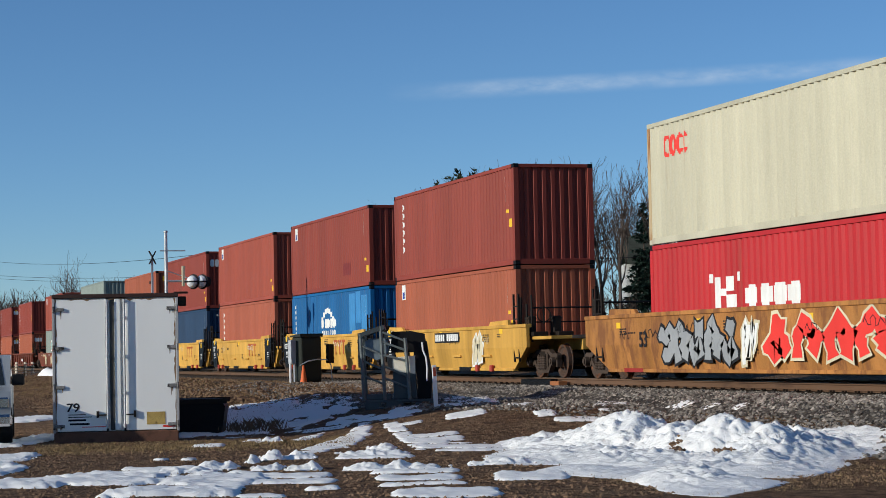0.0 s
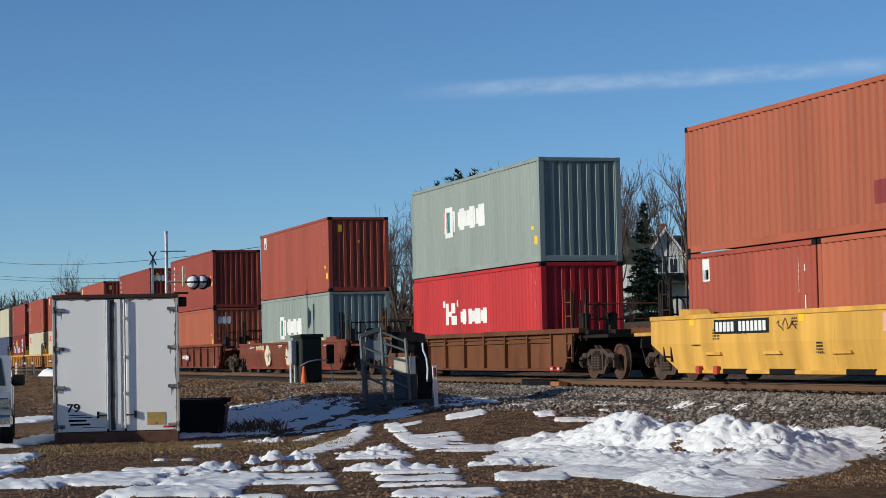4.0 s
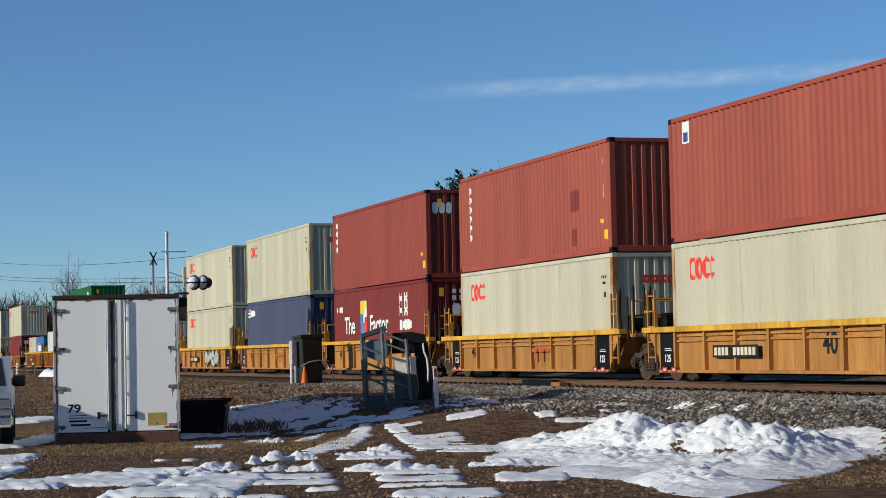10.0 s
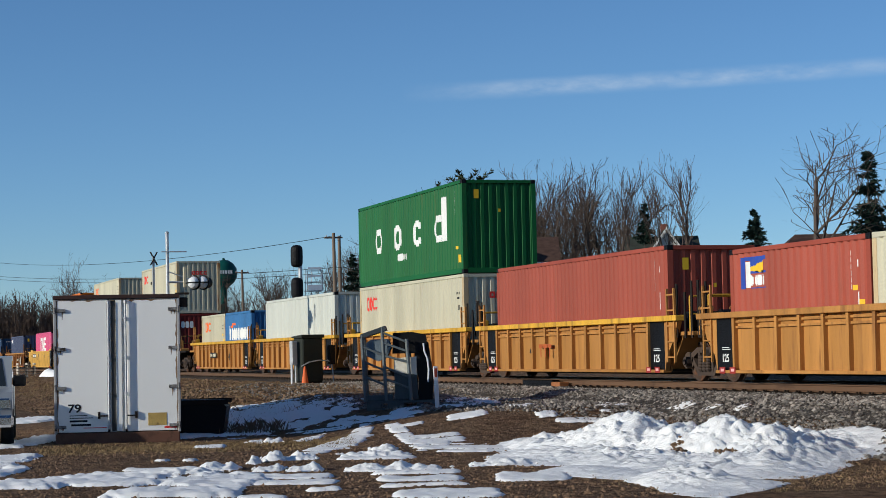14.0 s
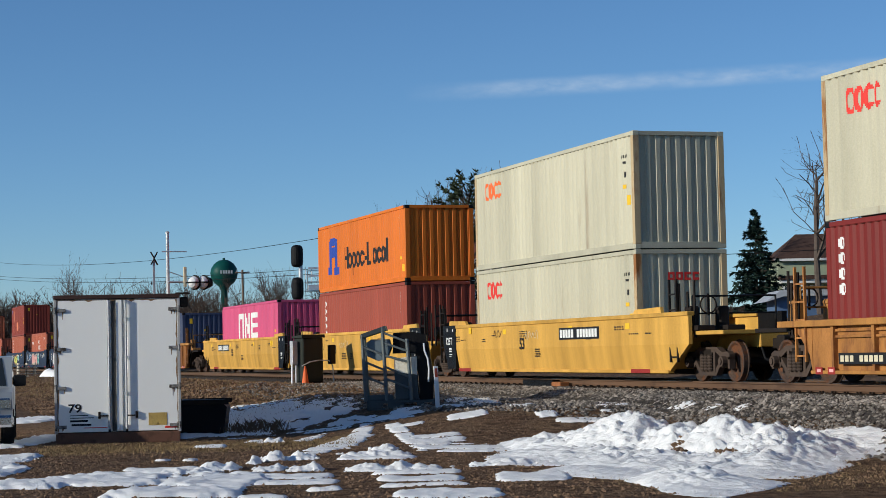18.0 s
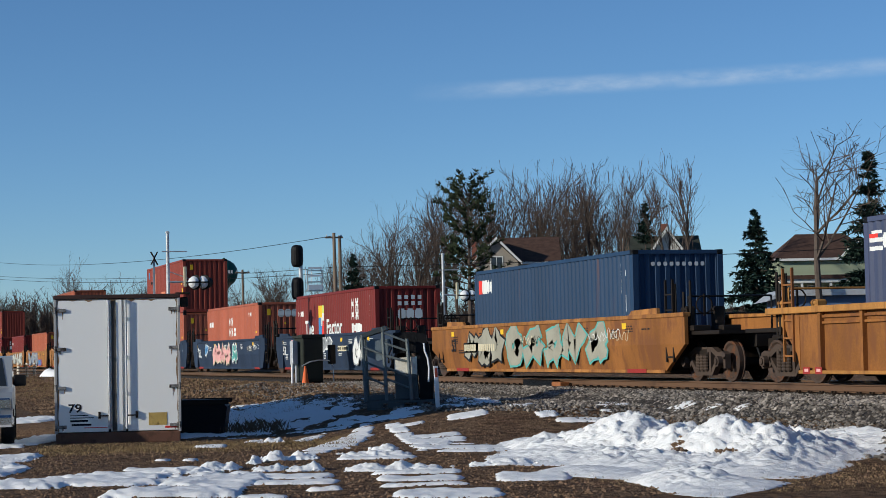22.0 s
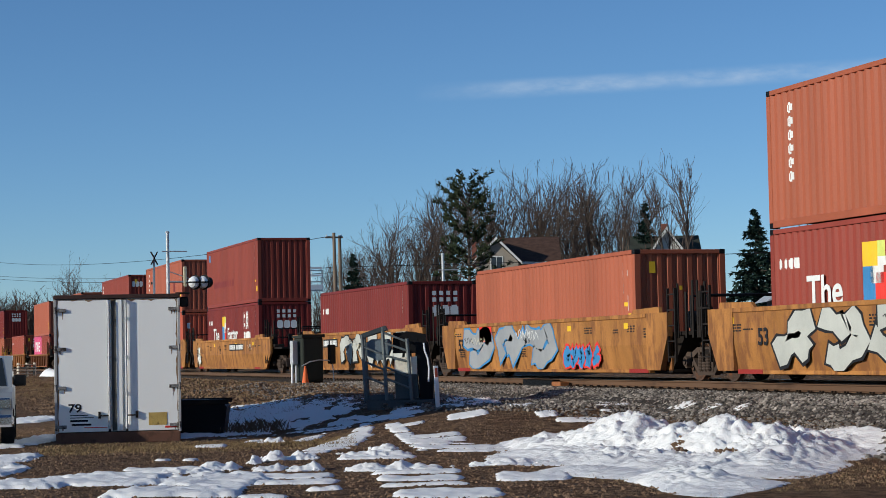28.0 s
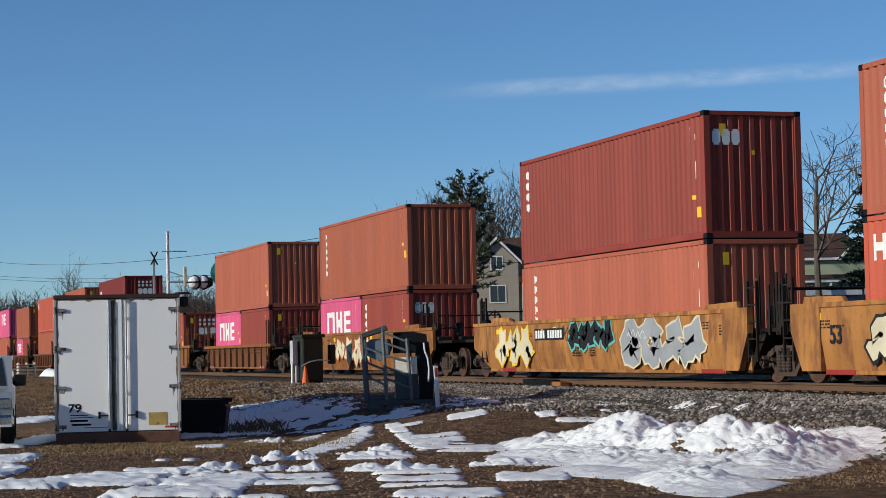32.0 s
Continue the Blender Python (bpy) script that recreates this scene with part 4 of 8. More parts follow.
    if codes:
        rng = random.Random(int(-q * 10))
        white = [(length - 0.80, h - 1.05 + 0.13 * i, length - 0.755, h - 0.95 + 0.13 * i) for i in range(6)] + [(length - 0.60, h - 0.62, length - 0.52, h - 0.48), (length - 0.60, h - 1.5, length - 0.56, h - 1.1)] if color != "cream" else [(length - 0.9 + 0.055 * i, h - 0.62, length - 0.87 + 0.055 * i, h - 0.54) for i in range(9)] + [(length - 0.7, h - 0.76, length - 0.6, h - 0.70), (length - 0.66, h - 1.1, length - 0.6, h - 0.96)]
        part("code_mark", cached(("codes", length, h, color == "cream"), lambda: decal(white, length).mesh("code_mark", mark_black if color in ("cream", "white") else mark_white)), root)
        v = rng.choice((0.35, 0.5, 1.1))
        part("warning_label", cached(("warn", length, h, v), lambda: decal([(length - 0.55, v, length - 0.34, v + 0.24)], length).mesh("warning_label", mark_yellow)), root, "yellow sticker")
        part("small_label", cached(("warn2", length, h, v), lambda: decal([(length - 0.72, v + 0.42, length - 0.6, v + 0.52)], length).mesh("small_label", mark_yellow)), root)
        if rng.random() < 0.55 and color not in ("cream", "white", "grey", "orange", "pink"):
            part("end_label", cached(("elabel", length, h), lambda: end_marks([(0.40, 0.30, 0.56, 0.58)], length, h).mesh("end_label", mark_yellow)), root, "yellow sticker")
            part("end_triangle", cached(("etri", length, h), lambda: end_marks([(1.19, 0.9, 1.27, 1.0)], length, h).mesh("end_triangle", mark_yellow)), root)
    MOVING.append((root, q - length / 2, RAIL + base))
    return root


# ---- well cars ----
cast_steel = surface("dusty_cast_steel", (0.068, 0.048, 0.037), 0.8, 0.0, 6, 0.35, (0.06, 0.045, 0.04), 0.52, (1, 1, 1), 0.004)


def truck_meshes():
    w, f, sp, bl, ax, cap = Shape(), Shape(), Shape(), Shape(), Shape(), Shape()
    w.lathe([(0.10, -0.075), (0.17, -0.075), (0.20, -0.035), (0.36, -0.025), (0.40, -0.06), (0.457, -0.06), (0.457, 0.045), (0.485, 0.05), (0.485, 0.075), (0.40, 0.075), (0.36, 0.02), (0.20, 0.02), (0.15, 0.06), (0.10, 0.06)], (0, 0, 0), "y", 24)
    # cast frame: top and bottom members, two columns and pedestals, open between them
    f.prism([(-1.12, 0.50), (-1.12, 0.62), (-0.98, 0.68), (-0.74, 0.66), (-0.46, 0.78), (0.46, 0.78), (0.74, 0.66), (0.98, 0.68), (1.12, 0.62), (1.12, 0.50), (0.72, 0.52), (0.44, 0.66), (-0.44, 0.66), (-0.72, 0.52)], -0.07, 0.07)
    f.prism([(-0.80, 0.52), (-0.68, 0.54), (-0.36, 0.25), (0.36, 0.25), (0.68, 0.54), (0.80, 0.52), (0.42, 0.14), (-0.42, 0.14)], -0.07, 0.07)
    for sx in (-1, 1):
        f.prism([(sx * 0.30, 0.22), (sx * 0.30, 0.70), (sx * 0.40, 0.70), (sx * 0.40, 0.22)], -0.08, 0.08)
        f.prism([(sx * 1.12, 0.30), (sx * 1.12, 0.55), (sx * 1.02, 0.55), (sx * 1.02, 0.30)], -0.07, 0.07)
        f.prism([(sx * 0.76, 0.32), (sx * 0.76, 0.56), (sx * 0.70, 0.56), (sx * 0.68, 0.36)], -0.07, 0.07)
    sp.lathe([(0.082 if k % 2 else 0.062, 0.25 + 0.033 * k) for k in range(12)], (0, -0.09, 0), "z", 10)
    bl.box(-0.2, -1.08, 0.50, 0.2, 1.08, 0.74, 0.02)
    ax.tube((0, -1.12, 0), (0, 1.12, 0), 0.085, 10)
    cap.tube((0, -0.10, 0), (0, 0.02, 0), 0.12, 12).tube((0, -0.13, 0), (0, -0.10, 0), 0.07, 8)
    return [(n, s.mesh(n, m)) for n, s, m in (("wheel", w, wheel_steel), ("side_frame", f, cast_steel), ("spring", sp, cast_steel), ("bolster", bl, steel_dark), ("axle", ax, steel_dark), ("bearing_cap", cap, cast_steel))]


TRUCK = dict(truck_meshes())


def truck(root, x):
    bol = part("truck", TRUCK["bolster"], root, "dark cast-steel truck", pose(x, 0, 0))
    for sy in (-1, 1):
        turn = 0 if sy < 0 else 180
        part("side_frame", TRUCK["side_frame"], bol, "", pose(0, sy * 1.0, 0, 0, 0, turn))
        for x in (-0.19, 0, 0.19):
            part("spring", TRUCK["spring"], bol, "", pose(x, sy * 1.0, 0, 0, 0, turn))
        for sx in (-0.889, 0.889):
            part("wheel", TRUCK["wheel"], bol, "", pose(sx, sy * 0.765, 0.457, 0, 0, turn))
            part("bearing_cap", TRUCK["bearing_cap"], bol, "", pose(sx, sy * 1.08, 0.457, 0, 0, turn))
    for sx in (-0.889, 0.889):
        part("axle", TRUCK["axle"], bol, "", pose(sx, 0, 0.457))


def panel_part(root, name, shape_key, make, label=""):
    """The same part on the near and the far side."""
    me = cached(shape_key, make)
    part(name, me, root, label)
    part(name, me, root, label, pose(0, 0, 0, 0, 0, 180))


def decal_bars(size, Y, seed=0):
    """Blocks of small unreadable stencilling on a car's near side."""
    rng, s = random.Random(size + seed), Shape()
    spots = (-5.4, -4.3, -2.9, -0.6, 0.4, 3.9, 5.2) if size == 40 else (-7.4, -6.9, -4.9, -4.0, -1.6, -0.4, 1.9, 3.4, 5.3, 6.2, 7.2)
    for x0 in spots:
        z0, wide = rng.choice((1.30, 1.22, 1.12, 0.8)), rng.uniform(0.22, 0.7)
        for k in range(rng.choice((1, 2, 3, 4))):
            x, n = x0, rng.randint(3, 6)
            for j in range(n):
                w = wide / n * rng.uniform(0.5, 0.85)
                s.box(x, -Y - 0.004, z0 - 0.062 * k, x + w, -Y - 0.001, z0 + 0.034 - 0.062 * k)
                x += wide / n
    return s


def well_car(q, size, style, color, top, free_f, free_r, ends, chord, label, graffiti=(), number=None, ribs=9):
    """One well unit. style: smooth or ribbed; top: height of its side over the rail; free_f, free_r: an uncoupled-type end with its own truck and slope."""
    root = thing("well_car", pose(q - 6.095, TC, RAIL), label, "railcar", "well cars of the train")
    mat, emat, cmat = carpaint(color), (carpaint(ends) if ends in PAINTS else steel_black), carpaint(chord)
    truck_at, half = (9.7, 8.35) if size == 53 else (7.75, 6.35)
    Y = 1.50
    lf, lr = half, -half
    key = (size, style, color, top, free_f, free_r, ends, chord, ribs)
    if style == "smooth":
        ef, er = (half + 1.3 if free_f else half - 1.0), -(half + 1.3 if free_r else half - 1.0)
        bf, br = (half if free_f else half - 1.0), -(half if free_r else half - 1.0)
        kz = 0.86

        def side():
            s = Shape()
            s.prism([(er, kz), (er, top - 0.06), (ef, top - 0.06), (ef, kz)], -Y, -Y + 0.09)
            low = [(er, kz), (ef, kz), (bf, 0.24), (br, 0.24)]
            v = [(x, -Y if z > 0.5 else -Y + 0.10, z) for x, z in low] + [(x, -Y + 0.09 if z > 0.5 else -Y + 0.19, z) for x, z in low]
            return s.add(v, [(0, 1, 2, 3), (7, 6, 5, 4), (0, 4, 5, 1), (1, 5, 6, 2), (2, 6, 7, 3), (3, 7, 4, 0)]).mesh("side_wall", mat)
        panel_part(root, "side_wall", ("sw", key), side)
        panel_part(root, "top_chord", ("tc", key), lambda: Shape().box(er, -Y - 0.03, top - 0.1, ef, -Y + 0.16, top, 0.012).mesh("top_chord", cmat))
        panel_part(root, "side_sill", ("ss", key), lambda: Shape().box(br + 0.02, -Y + 0.06, 0.19, bf - 0.02, -Y + 0.24, 0.27, 0.01).mesh("side_sill", cmat))
        for free, sx in ((free_f, 1), (free_r, -1)):
            if not free:
                panel_part(root, "end_panel", ("ep", key, sx), lambda: Shape().prism([(sx * (half - 0.98), 0.26), (sx * (half - 0.98), top), (sx * (half + 0.25), top), (sx * (half + 0.25), 1.05), (sx * (half - 0.2), 0.26)], -Y - 0.015, -Y + 0.12).mesh("end_panel", emat))
        flap = cached(("flap", chord), lambda: Shape().prism([(-0.95, 0), (-0.8, 0.11), (0.7, 0.14), (0.75, 0)], -Y + 0.02, -Y + 0.10).mesh("guide_flap", cmat))
        for sx in (-1, 1):
            part("guide_flap", flap, root, "", pose(sx * (half - 1.0), 0, top) @ Matrix.Diagonal((sx, 1, 1, 1)))
            if size == 53:
                part("sill_reflector", cached(("sref53", sx, color), lambda: Shape().box(min(sx * (half - 2.2), sx * (half - 1.05)), -Y + 0.052, 0.195, max(sx * (half - 2.2), sx * (half - 1.05)), -Y + 0.058, 0.29).mesh("sill_reflector", surface("dull_red_reflector", (0.30, 0.035, 0.03), 0.6))), root, "dull red strip on the sill")
        foot = cached(("pocket", chord), lambda: Shape().prism([(-0.4, 0.5), (-0.36, 0.56), (0.36, 0.56), (0.4, 0.5)], -Y - 0.02, -Y + 0.1).mesh("step_ledge", cmat))
        if size == 40:
            # black box over the sill stands in for the shade inside a cut-out
            slot = cached(("slot",), lambda: Shape().box(-0.55, -Y + 0.055, 0.19, 0.55, -Y + 0.08, 0.30).mesh("sill_slot", steel_black))
            box = cached(("rbox",), lambda: Shape().box(-0.09, -Y - 0.03, 0.17, 0.09, -Y + 0.06, 0.36, 0.015).mesh("marker_box", surface("faded_red_box", (0.42, 0.07, 0.05), 0.6, 0, 6, 0.2)))
            for x in (-4.3, -1.5, 1.4, 4.2):
                part("step_ledge", foot, root, "", pose(x, 0, 0.1))
            for x in (-3.4, -1.2, 2.0):
                part("sill_slot", slot, root, "", pose(x, 0, 0))
            for x in (-5.1, -4.2, 3.3, 4.6):
                part("marker_box", box, root, "faded red reflector box", pose(x, 0, 0))
        for free, sx in ((free_f, 1), (free_r, -1)):
            if free or ends != "black":
                continue
            xc = sx * (half - 0.42)
            if sx < 0:
                part("lettering", cached(("num", "125T", 0.3), lambda: lettering("125T", 0.30, mark_white)), root, "white stencilled number", pose(xc - 0.42, -Y - 0.018, 1.02))
            part("marker_square", cached(("msq", sx), lambda: Shape().box(xc - 0.1 + 0.18 * sx, -Y - 0.02, 1.20, xc + 0.14 + 0.18 * sx, -Y - 0.015, 1.44).mesh("marker_square", mark_yellow)), root, "yellow reflective square", pose(-0.15 * sx, 0, 0 if sx > 0 else 0.12))
            part("small_text", cached(("etx", sx, half), lambda: Shape().box(xc - 0.30, -Y - 0.02, 1.42, xc - 0.24, -Y - 0.015, 1.52).box(xc + 0.24, -Y - 0.02, 1.40, xc + 0.30, -Y - 0.015, 1.50).box(xc - 0.1, -Y - 0.02, 0.86, xc + 0.16, -Y - 0.015, 0.91).box(xc - 0.1, -Y - 0.02, 0.79, xc + 0.16, -Y - 0.015, 0.83).box(xc - 0.08, -Y - 0.02, 0.70, xc + 0.2, -Y - 0.015, 0.72).box(xc - 0.08, -Y - 0.02, 0.64, xc + 0.12, -Y - 0.015, 0.66).mesh("small_text", mark_white)), root)
        ink = mark_white if color in ("slategrey", "oxide") else mark_black
        small = cached(("small", size, ink.name, int(-q) % 3), lambda: decal_bars(size, Y, int(-q) % 3).mesh("small_text", ink))
        part("small_text", small, root, "fine white stencilling" if ink is mark_white else "fine black stencilling")
        tab = cached(("tab",), lambda: Shape().box(0, -Y - 0.005, 1.26, 0.26, -Y - 0.001, 1.40).mesh("reflector_tab", mark_yellow))
        for x in ((-5.5, -0.3, 5.4) if size == 40 else (-7.6, -3.0, 2.2, 6.0)):
            part("reflector_tab", tab, root, "yellow reflective tab", pose(x, 0, 0))
    else:
        ef, er = (half + 1.3 if free_f else half + 0.85), -(half + 1.3 if free_r else half + 0.85)
        panel_part(root, "top_chord", ("tc", key), lambda: Shape().box(er, -Y - 0.05, top - 0.13, ef, -Y + 0.2, top, 0.012).mesh("top_chord", cmat))
        panel_part(root, "side_wall", ("sw", key), lambda: Shape().box(lr + 0.9, -Y + 0.10, 0.27, lf - 0.9, -Y + 0.17, top - 0.125).mesh("side_wall", mat))
        panel_part(root, "end_wall", ("ew", key), lambda: Shape().box(lr, -Y + 0.06, 0.25, lr + 0.905, -Y + 0.17, top - 0.125).mesh("end_wall", mat if free_r else emat))
        panel_part(root, "end_wall", ("ew2", key), lambda: Shape().box(lf - 0.905, -Y + 0.06, 0.25, lf, -Y + 0.17, top - 0.125).mesh("end_wall", mat if free_f else emat))
        panel_part(root, "side_sill", ("ss", key), lambda: Shape().box(lr, -Y, 0.21, lf, -Y + 0.2, 0.28, 0.008).mesh("side_sill", cmat if color != "ochre" else mat))
        rib = cached(("rib", color, top), lambda: Shape().prism([(-0.055, top - 0.13), (0.055, top - 0.13), (0.04, 0.28), (-0.04, 0.28)], -Y, -Y + 0.13).mesh("rib", mat))
        for i in range(ribs):
            x = (lr + 0.9) + (lf - lr - 1.8) * i / (ribs - 1)
            part("rib", rib, root, "", pose(x, 0, 0))
            part("rib", rib, root, "", pose(x, 0, 0, 0, 0, 180) @ pose(2 * 0, 0, 0))
        for z in (top - 0.24, top - 0.36):
            part("stiffener", cached(("stf", size, color, z), lambda: Shape().box(lr + 0.9, -Y + 0.045, z, lf - 0.9, -Y + 0.1, z + 0.05, 0.006).mesh("stiffener", mat)), root)
        for sx in (-1, 1):
            for k, off in enumerate((0.35, 0.85)):
                plate = part("sill_reflector", cached(("sref",), lambda: Shape().box(-0.14, -Y - 0.006, 0.205, 0.14, -Y - 0.001, 0.345).mesh("sill_reflector", surface("dull_red_reflector", (0.30, 0.035, 0.03), 0.6))), root, "dull red plate on the sill", pose(sx * (half - off), 0, 0))
                part("sill_label", cached(("slab",), lambda: Shape().box(-0.08, -Y - 0.009, 0.25, 0.08, -Y - 0.006, 0.31).mesh("sill_label", mark_pink)), plate, "pale label")
            if ends == "black" and not (free_f if sx > 0 else free_r):
                part("lettering", cached(("num", "125", 0.24), lambda: lettering("125", 0.24, mark_white)), root, "white stencilled number", pose(sx * (half - 0.45) - 0.22, -Y + 0.052, 0.46))
                part("small_text", cached(("stx", size, sx), lambda: Shape().box(sx * (half - 0.45) - 0.2, -Y + 0.052, 0.72, sx * (half - 0.45) + 0.2, -Y + 0.058, 0.735).box(sx * (half - 0.45) - 0.2, -Y + 0.052, 0.76, sx * (half - 0.45) + 0.15, -Y + 0.058, 0.775).mesh("small_text", mark_white)), root)
        for free, sx in ((free_f, 1), (free_r, -1)):
            panel_part(root, "end_arm", ("ea", key, sx), lambda: Shape().prism([(sx * half, 0.25), (sx * half, top - 0.14), (sx * (half + 0.75), top - 0.14), (sx * (half + 0.5), 0.95), (sx * (half + 0.12), 0.6)], -Y + 0.05, -Y + 0.16).mesh("end_arm", mat))
    panel_part(root, "inner_wall", ("iw", size, color), lambda: Shape().box(-half, -1.30, 0.24, half, -1.26, 1.05).mesh("inner_wall", mat))
    part("well_floor", cached(("wf", size), lambda: Shape().box(-half, -1.3, 0.20, half, 1.3, 0.28, 0.01).box(-half + 0.5, -0.3, 0.14, half - 0.5, 0.3, 0.2).mesh("well_floor", steel_dark)), root)
    for sx, free in ((1, free_f), (-1, free_r)):
        reach = truck_at + (1.35 if free else -0.12)

        def deck():
            s = Shape()
            s.box(min(sx * (half - 0.1), sx * reach), -1.32, 1.06, max(sx * (half - 0.1), sx * reach), 1.32, 1.15, 0.01)
            s.box(min(sx * half, sx * reach), -0.42, 0.76, max(sx * half, sx * reach), 0.42, 1.06, 0.02)
            s.prism([(sx * (half - 0.05), 0.28), (sx * (half - 0.05), 1.06), (sx * (half + 0.65), 1.06)], -1.25, 1.25)
            return s.mesh("end_platform", mat if color in ("ochre", "yellow", "oxide") else steel_dark)
        part("end_platform", cached(("dk", key, sx), deck), root)

        def ladder():
            s = Shape()
            x0 = sx * (half + 0.42)
            hi = 2.35 if free else 2.15
            for dx in (-0.2, 0.2):
                s.box(x0 + dx - 0.025, -1.49, 0.45, x0 + dx + 0.025, -1.44, hi)
            for k in range(5):
                s.box(x0 - 0.2, -1.485, 0.55 + 0.36 * k, x0 + 0.2, -1.455, 0.585 + 0.36 * k)
            return s.mesh("ladder", mat if style == "ribbed" else steel_dark)
        part("ladder", cached(("ld", key, sx), ladder), root, "", None)
        for k, (dx, yy, hi) in enumerate(((0.62, -1.40, 2.25), (0.98, -1.36, 2.05), (1.22, -1.30, 2.30))):
            part("end_post", cached(("epost", hi), lambda: Shape().tube((0, 0, 1.0), (0, 0, hi), 0.032, 6).mesh("end_post", steel_dark)), root, "", pose(sx * (half + dx), yy, 0))
        part("hand_rail", cached(("hr", color, size, sx, free, style), lambda: Shape().pipe([(sx * (half + 0.9), -1.2, 1.15), (sx * (half + 0.9), -1.2, 1.95), (sx * (half + 0.9), 0.9, 1.95), (sx * (half + 0.9), 0.9, 1.15)], 0.024).pipe([(sx * (half + 0.9), -1.2, 1.55), (sx * (half + 0.9), 0.9, 1.55)], 0.02).mesh("hand_rail", cmat if style == "ribbed" else steel_black)), root)
        lock = cached(("lk", chord, sx, style), lambda: Shape().box(-0.14, -1.36, 1.15, 0.14, -1.12, 1.72, 0.03).box(-0.13, -1.38, 1.60, 0.13, -1.10, 1.70, 0.03).box(-0.16, -1.36, 1.15, 0.5, -0.9, 1.28, 0.02).mesh("lock_stand", cmat if style == "ribbed" and chord in ("chordyellow", "ochre") else steel_dark))
        if sx < 0 or free:
            part("lock_stand", lock, root, "", pose(sx * (half + 0.95), 0, 0))
            part("lock_stand", lock, root, "", pose(sx * (half + 0.95), 0.75, 0))
        if free:
            part("coupler", cached(("cp", size, sx), lambda: Shape().box(min(sx * truck_at, sx * (truck_at + 1.85)), -0.12, 0.72, max(sx * truck_at, sx * (truck_at + 1.85)), 0.12, 0.95, 0.02).box(sx * (truck_at + 1.8) - 0.17, -0.19, 0.66, sx * (truck_at + 1.8) + 0.17, 0.19, 1.02, 0.04).mesh("coupler", steel_dark)), root)
            part("air_hose", cached(("ah", size, sx), lambda: Shape().pipe([(sx * (truck_at + 1.2), -0.35, 0.85), (sx * (truck_at + 1.5), -0.38, 0.5), (sx * (truck_at + 1.85), -0.36, 0.42)], 0.03).mesh("air_hose", steel_black)), root)
            part("brake_wheel", cached(("bw", size, sx), lambda: Shape().pipe([(sx * (half + 1.1), -0.9 + 0.2 * math.cos(math.pi * i / 8), 1.75 + 0.2 * math.sin(math.pi * i / 8)) for i in range(17)], 0.018, 5).box(sx * (half + 1.1) - 0.02, -0.92, 1.5, sx * (half + 1.1) + 0.02, -0.88, 2.0).mesh("brake_wheel", steel_dark)), root)
            truck(root, sx * truck_at)
        else:
            if sx < 0:
                truck(root, sx * truck_at)
            part("air_tank", cached(("at", size, sx), lambda: Shape().tube((sx * (half + 0.55), -1.1, 1.42), (sx * (half + 0.55), 0.1, 1.42), 0.2, 12).box(sx * (half + 0.55) - 0.15, -0.9, 1.15, sx * (half + 0.55) + 0.15, -0.1, 1.24).mesh("air_tank", steel_black if color != "yellow" else emat)), root)
    if number:
        for body, x, sz, mt in number:
            part("lettering", cached(("num", body, sz, mt.name), lambda: lettering(body, sz, mt)), root, "stencilled number", pose(x, -Y - (0.016 if style == "smooth" else 0.016 if color == "oxide" and free_r and not free_f else -0.094), 0.98 - 0.35 * sz if style == "smooth" else 0.62))
    for i, g in enumerate(graffiti):
        spray(root, g, -Y - 0.006 if style == "smooth" else -Y - 0.004, top, i)
    if style == "smooth" and color != "oxide":
        rng = random.Random(int(-q))
        for k in range(5 if color != "yellow" else 2):
            x, w, mt = rng.uniform(-half + 0.8, half - 2), rng.uniform(0.5, 1.3), rng.choice((mark_white, mark_black, mark_cream, mark_black))
            part("scribble", scribble(rng, x, x + w, rng.uniform(0.9, top - 0.45), 0.3, -Y - 0.0125).mesh("scribble", mt), root, "thin sprayed scribble")
    MOVING.append((root, q - 6.095, RAIL))
    return root


def scribble(rng, x0, x1, z, tall, y):
    """A thin looping line of spray paint."""
    n = int((x1 - x0) / 0.06)
    pts = [(x0 + (x1 - x0) * i / n + 0.05 * math.sin(2.1 * i), z + tall * (0.5 + 0.5 * math.sin(1.35 * i + rng.uniform(-0.5, 0.5)) * rng.uniform(0.5, 1))) for i in range(n + 1)]
    s = Shape()
    v = []
    for i, (x, h) in enumerate(pts):
        p, q = pts[max(0, i - 1)], pts[min(n, i + 1)]
        d = max(1e-4, math.hypot(q[0] - p[0], q[1] - p[1]))
        v += [(x + (q[1] - p[1]) / d * 0.012, y, h - (q[0] - p[0]) / d * 0.012), (x - (q[1] - p[1]) / d * 0.012, y, h + (q[0] - p[0]) / d * 0.012)]
    return s.add(v, [(2 * i, 2 * i + 1, 2 * i + 3, 2 * i + 2) for i in range(n)])


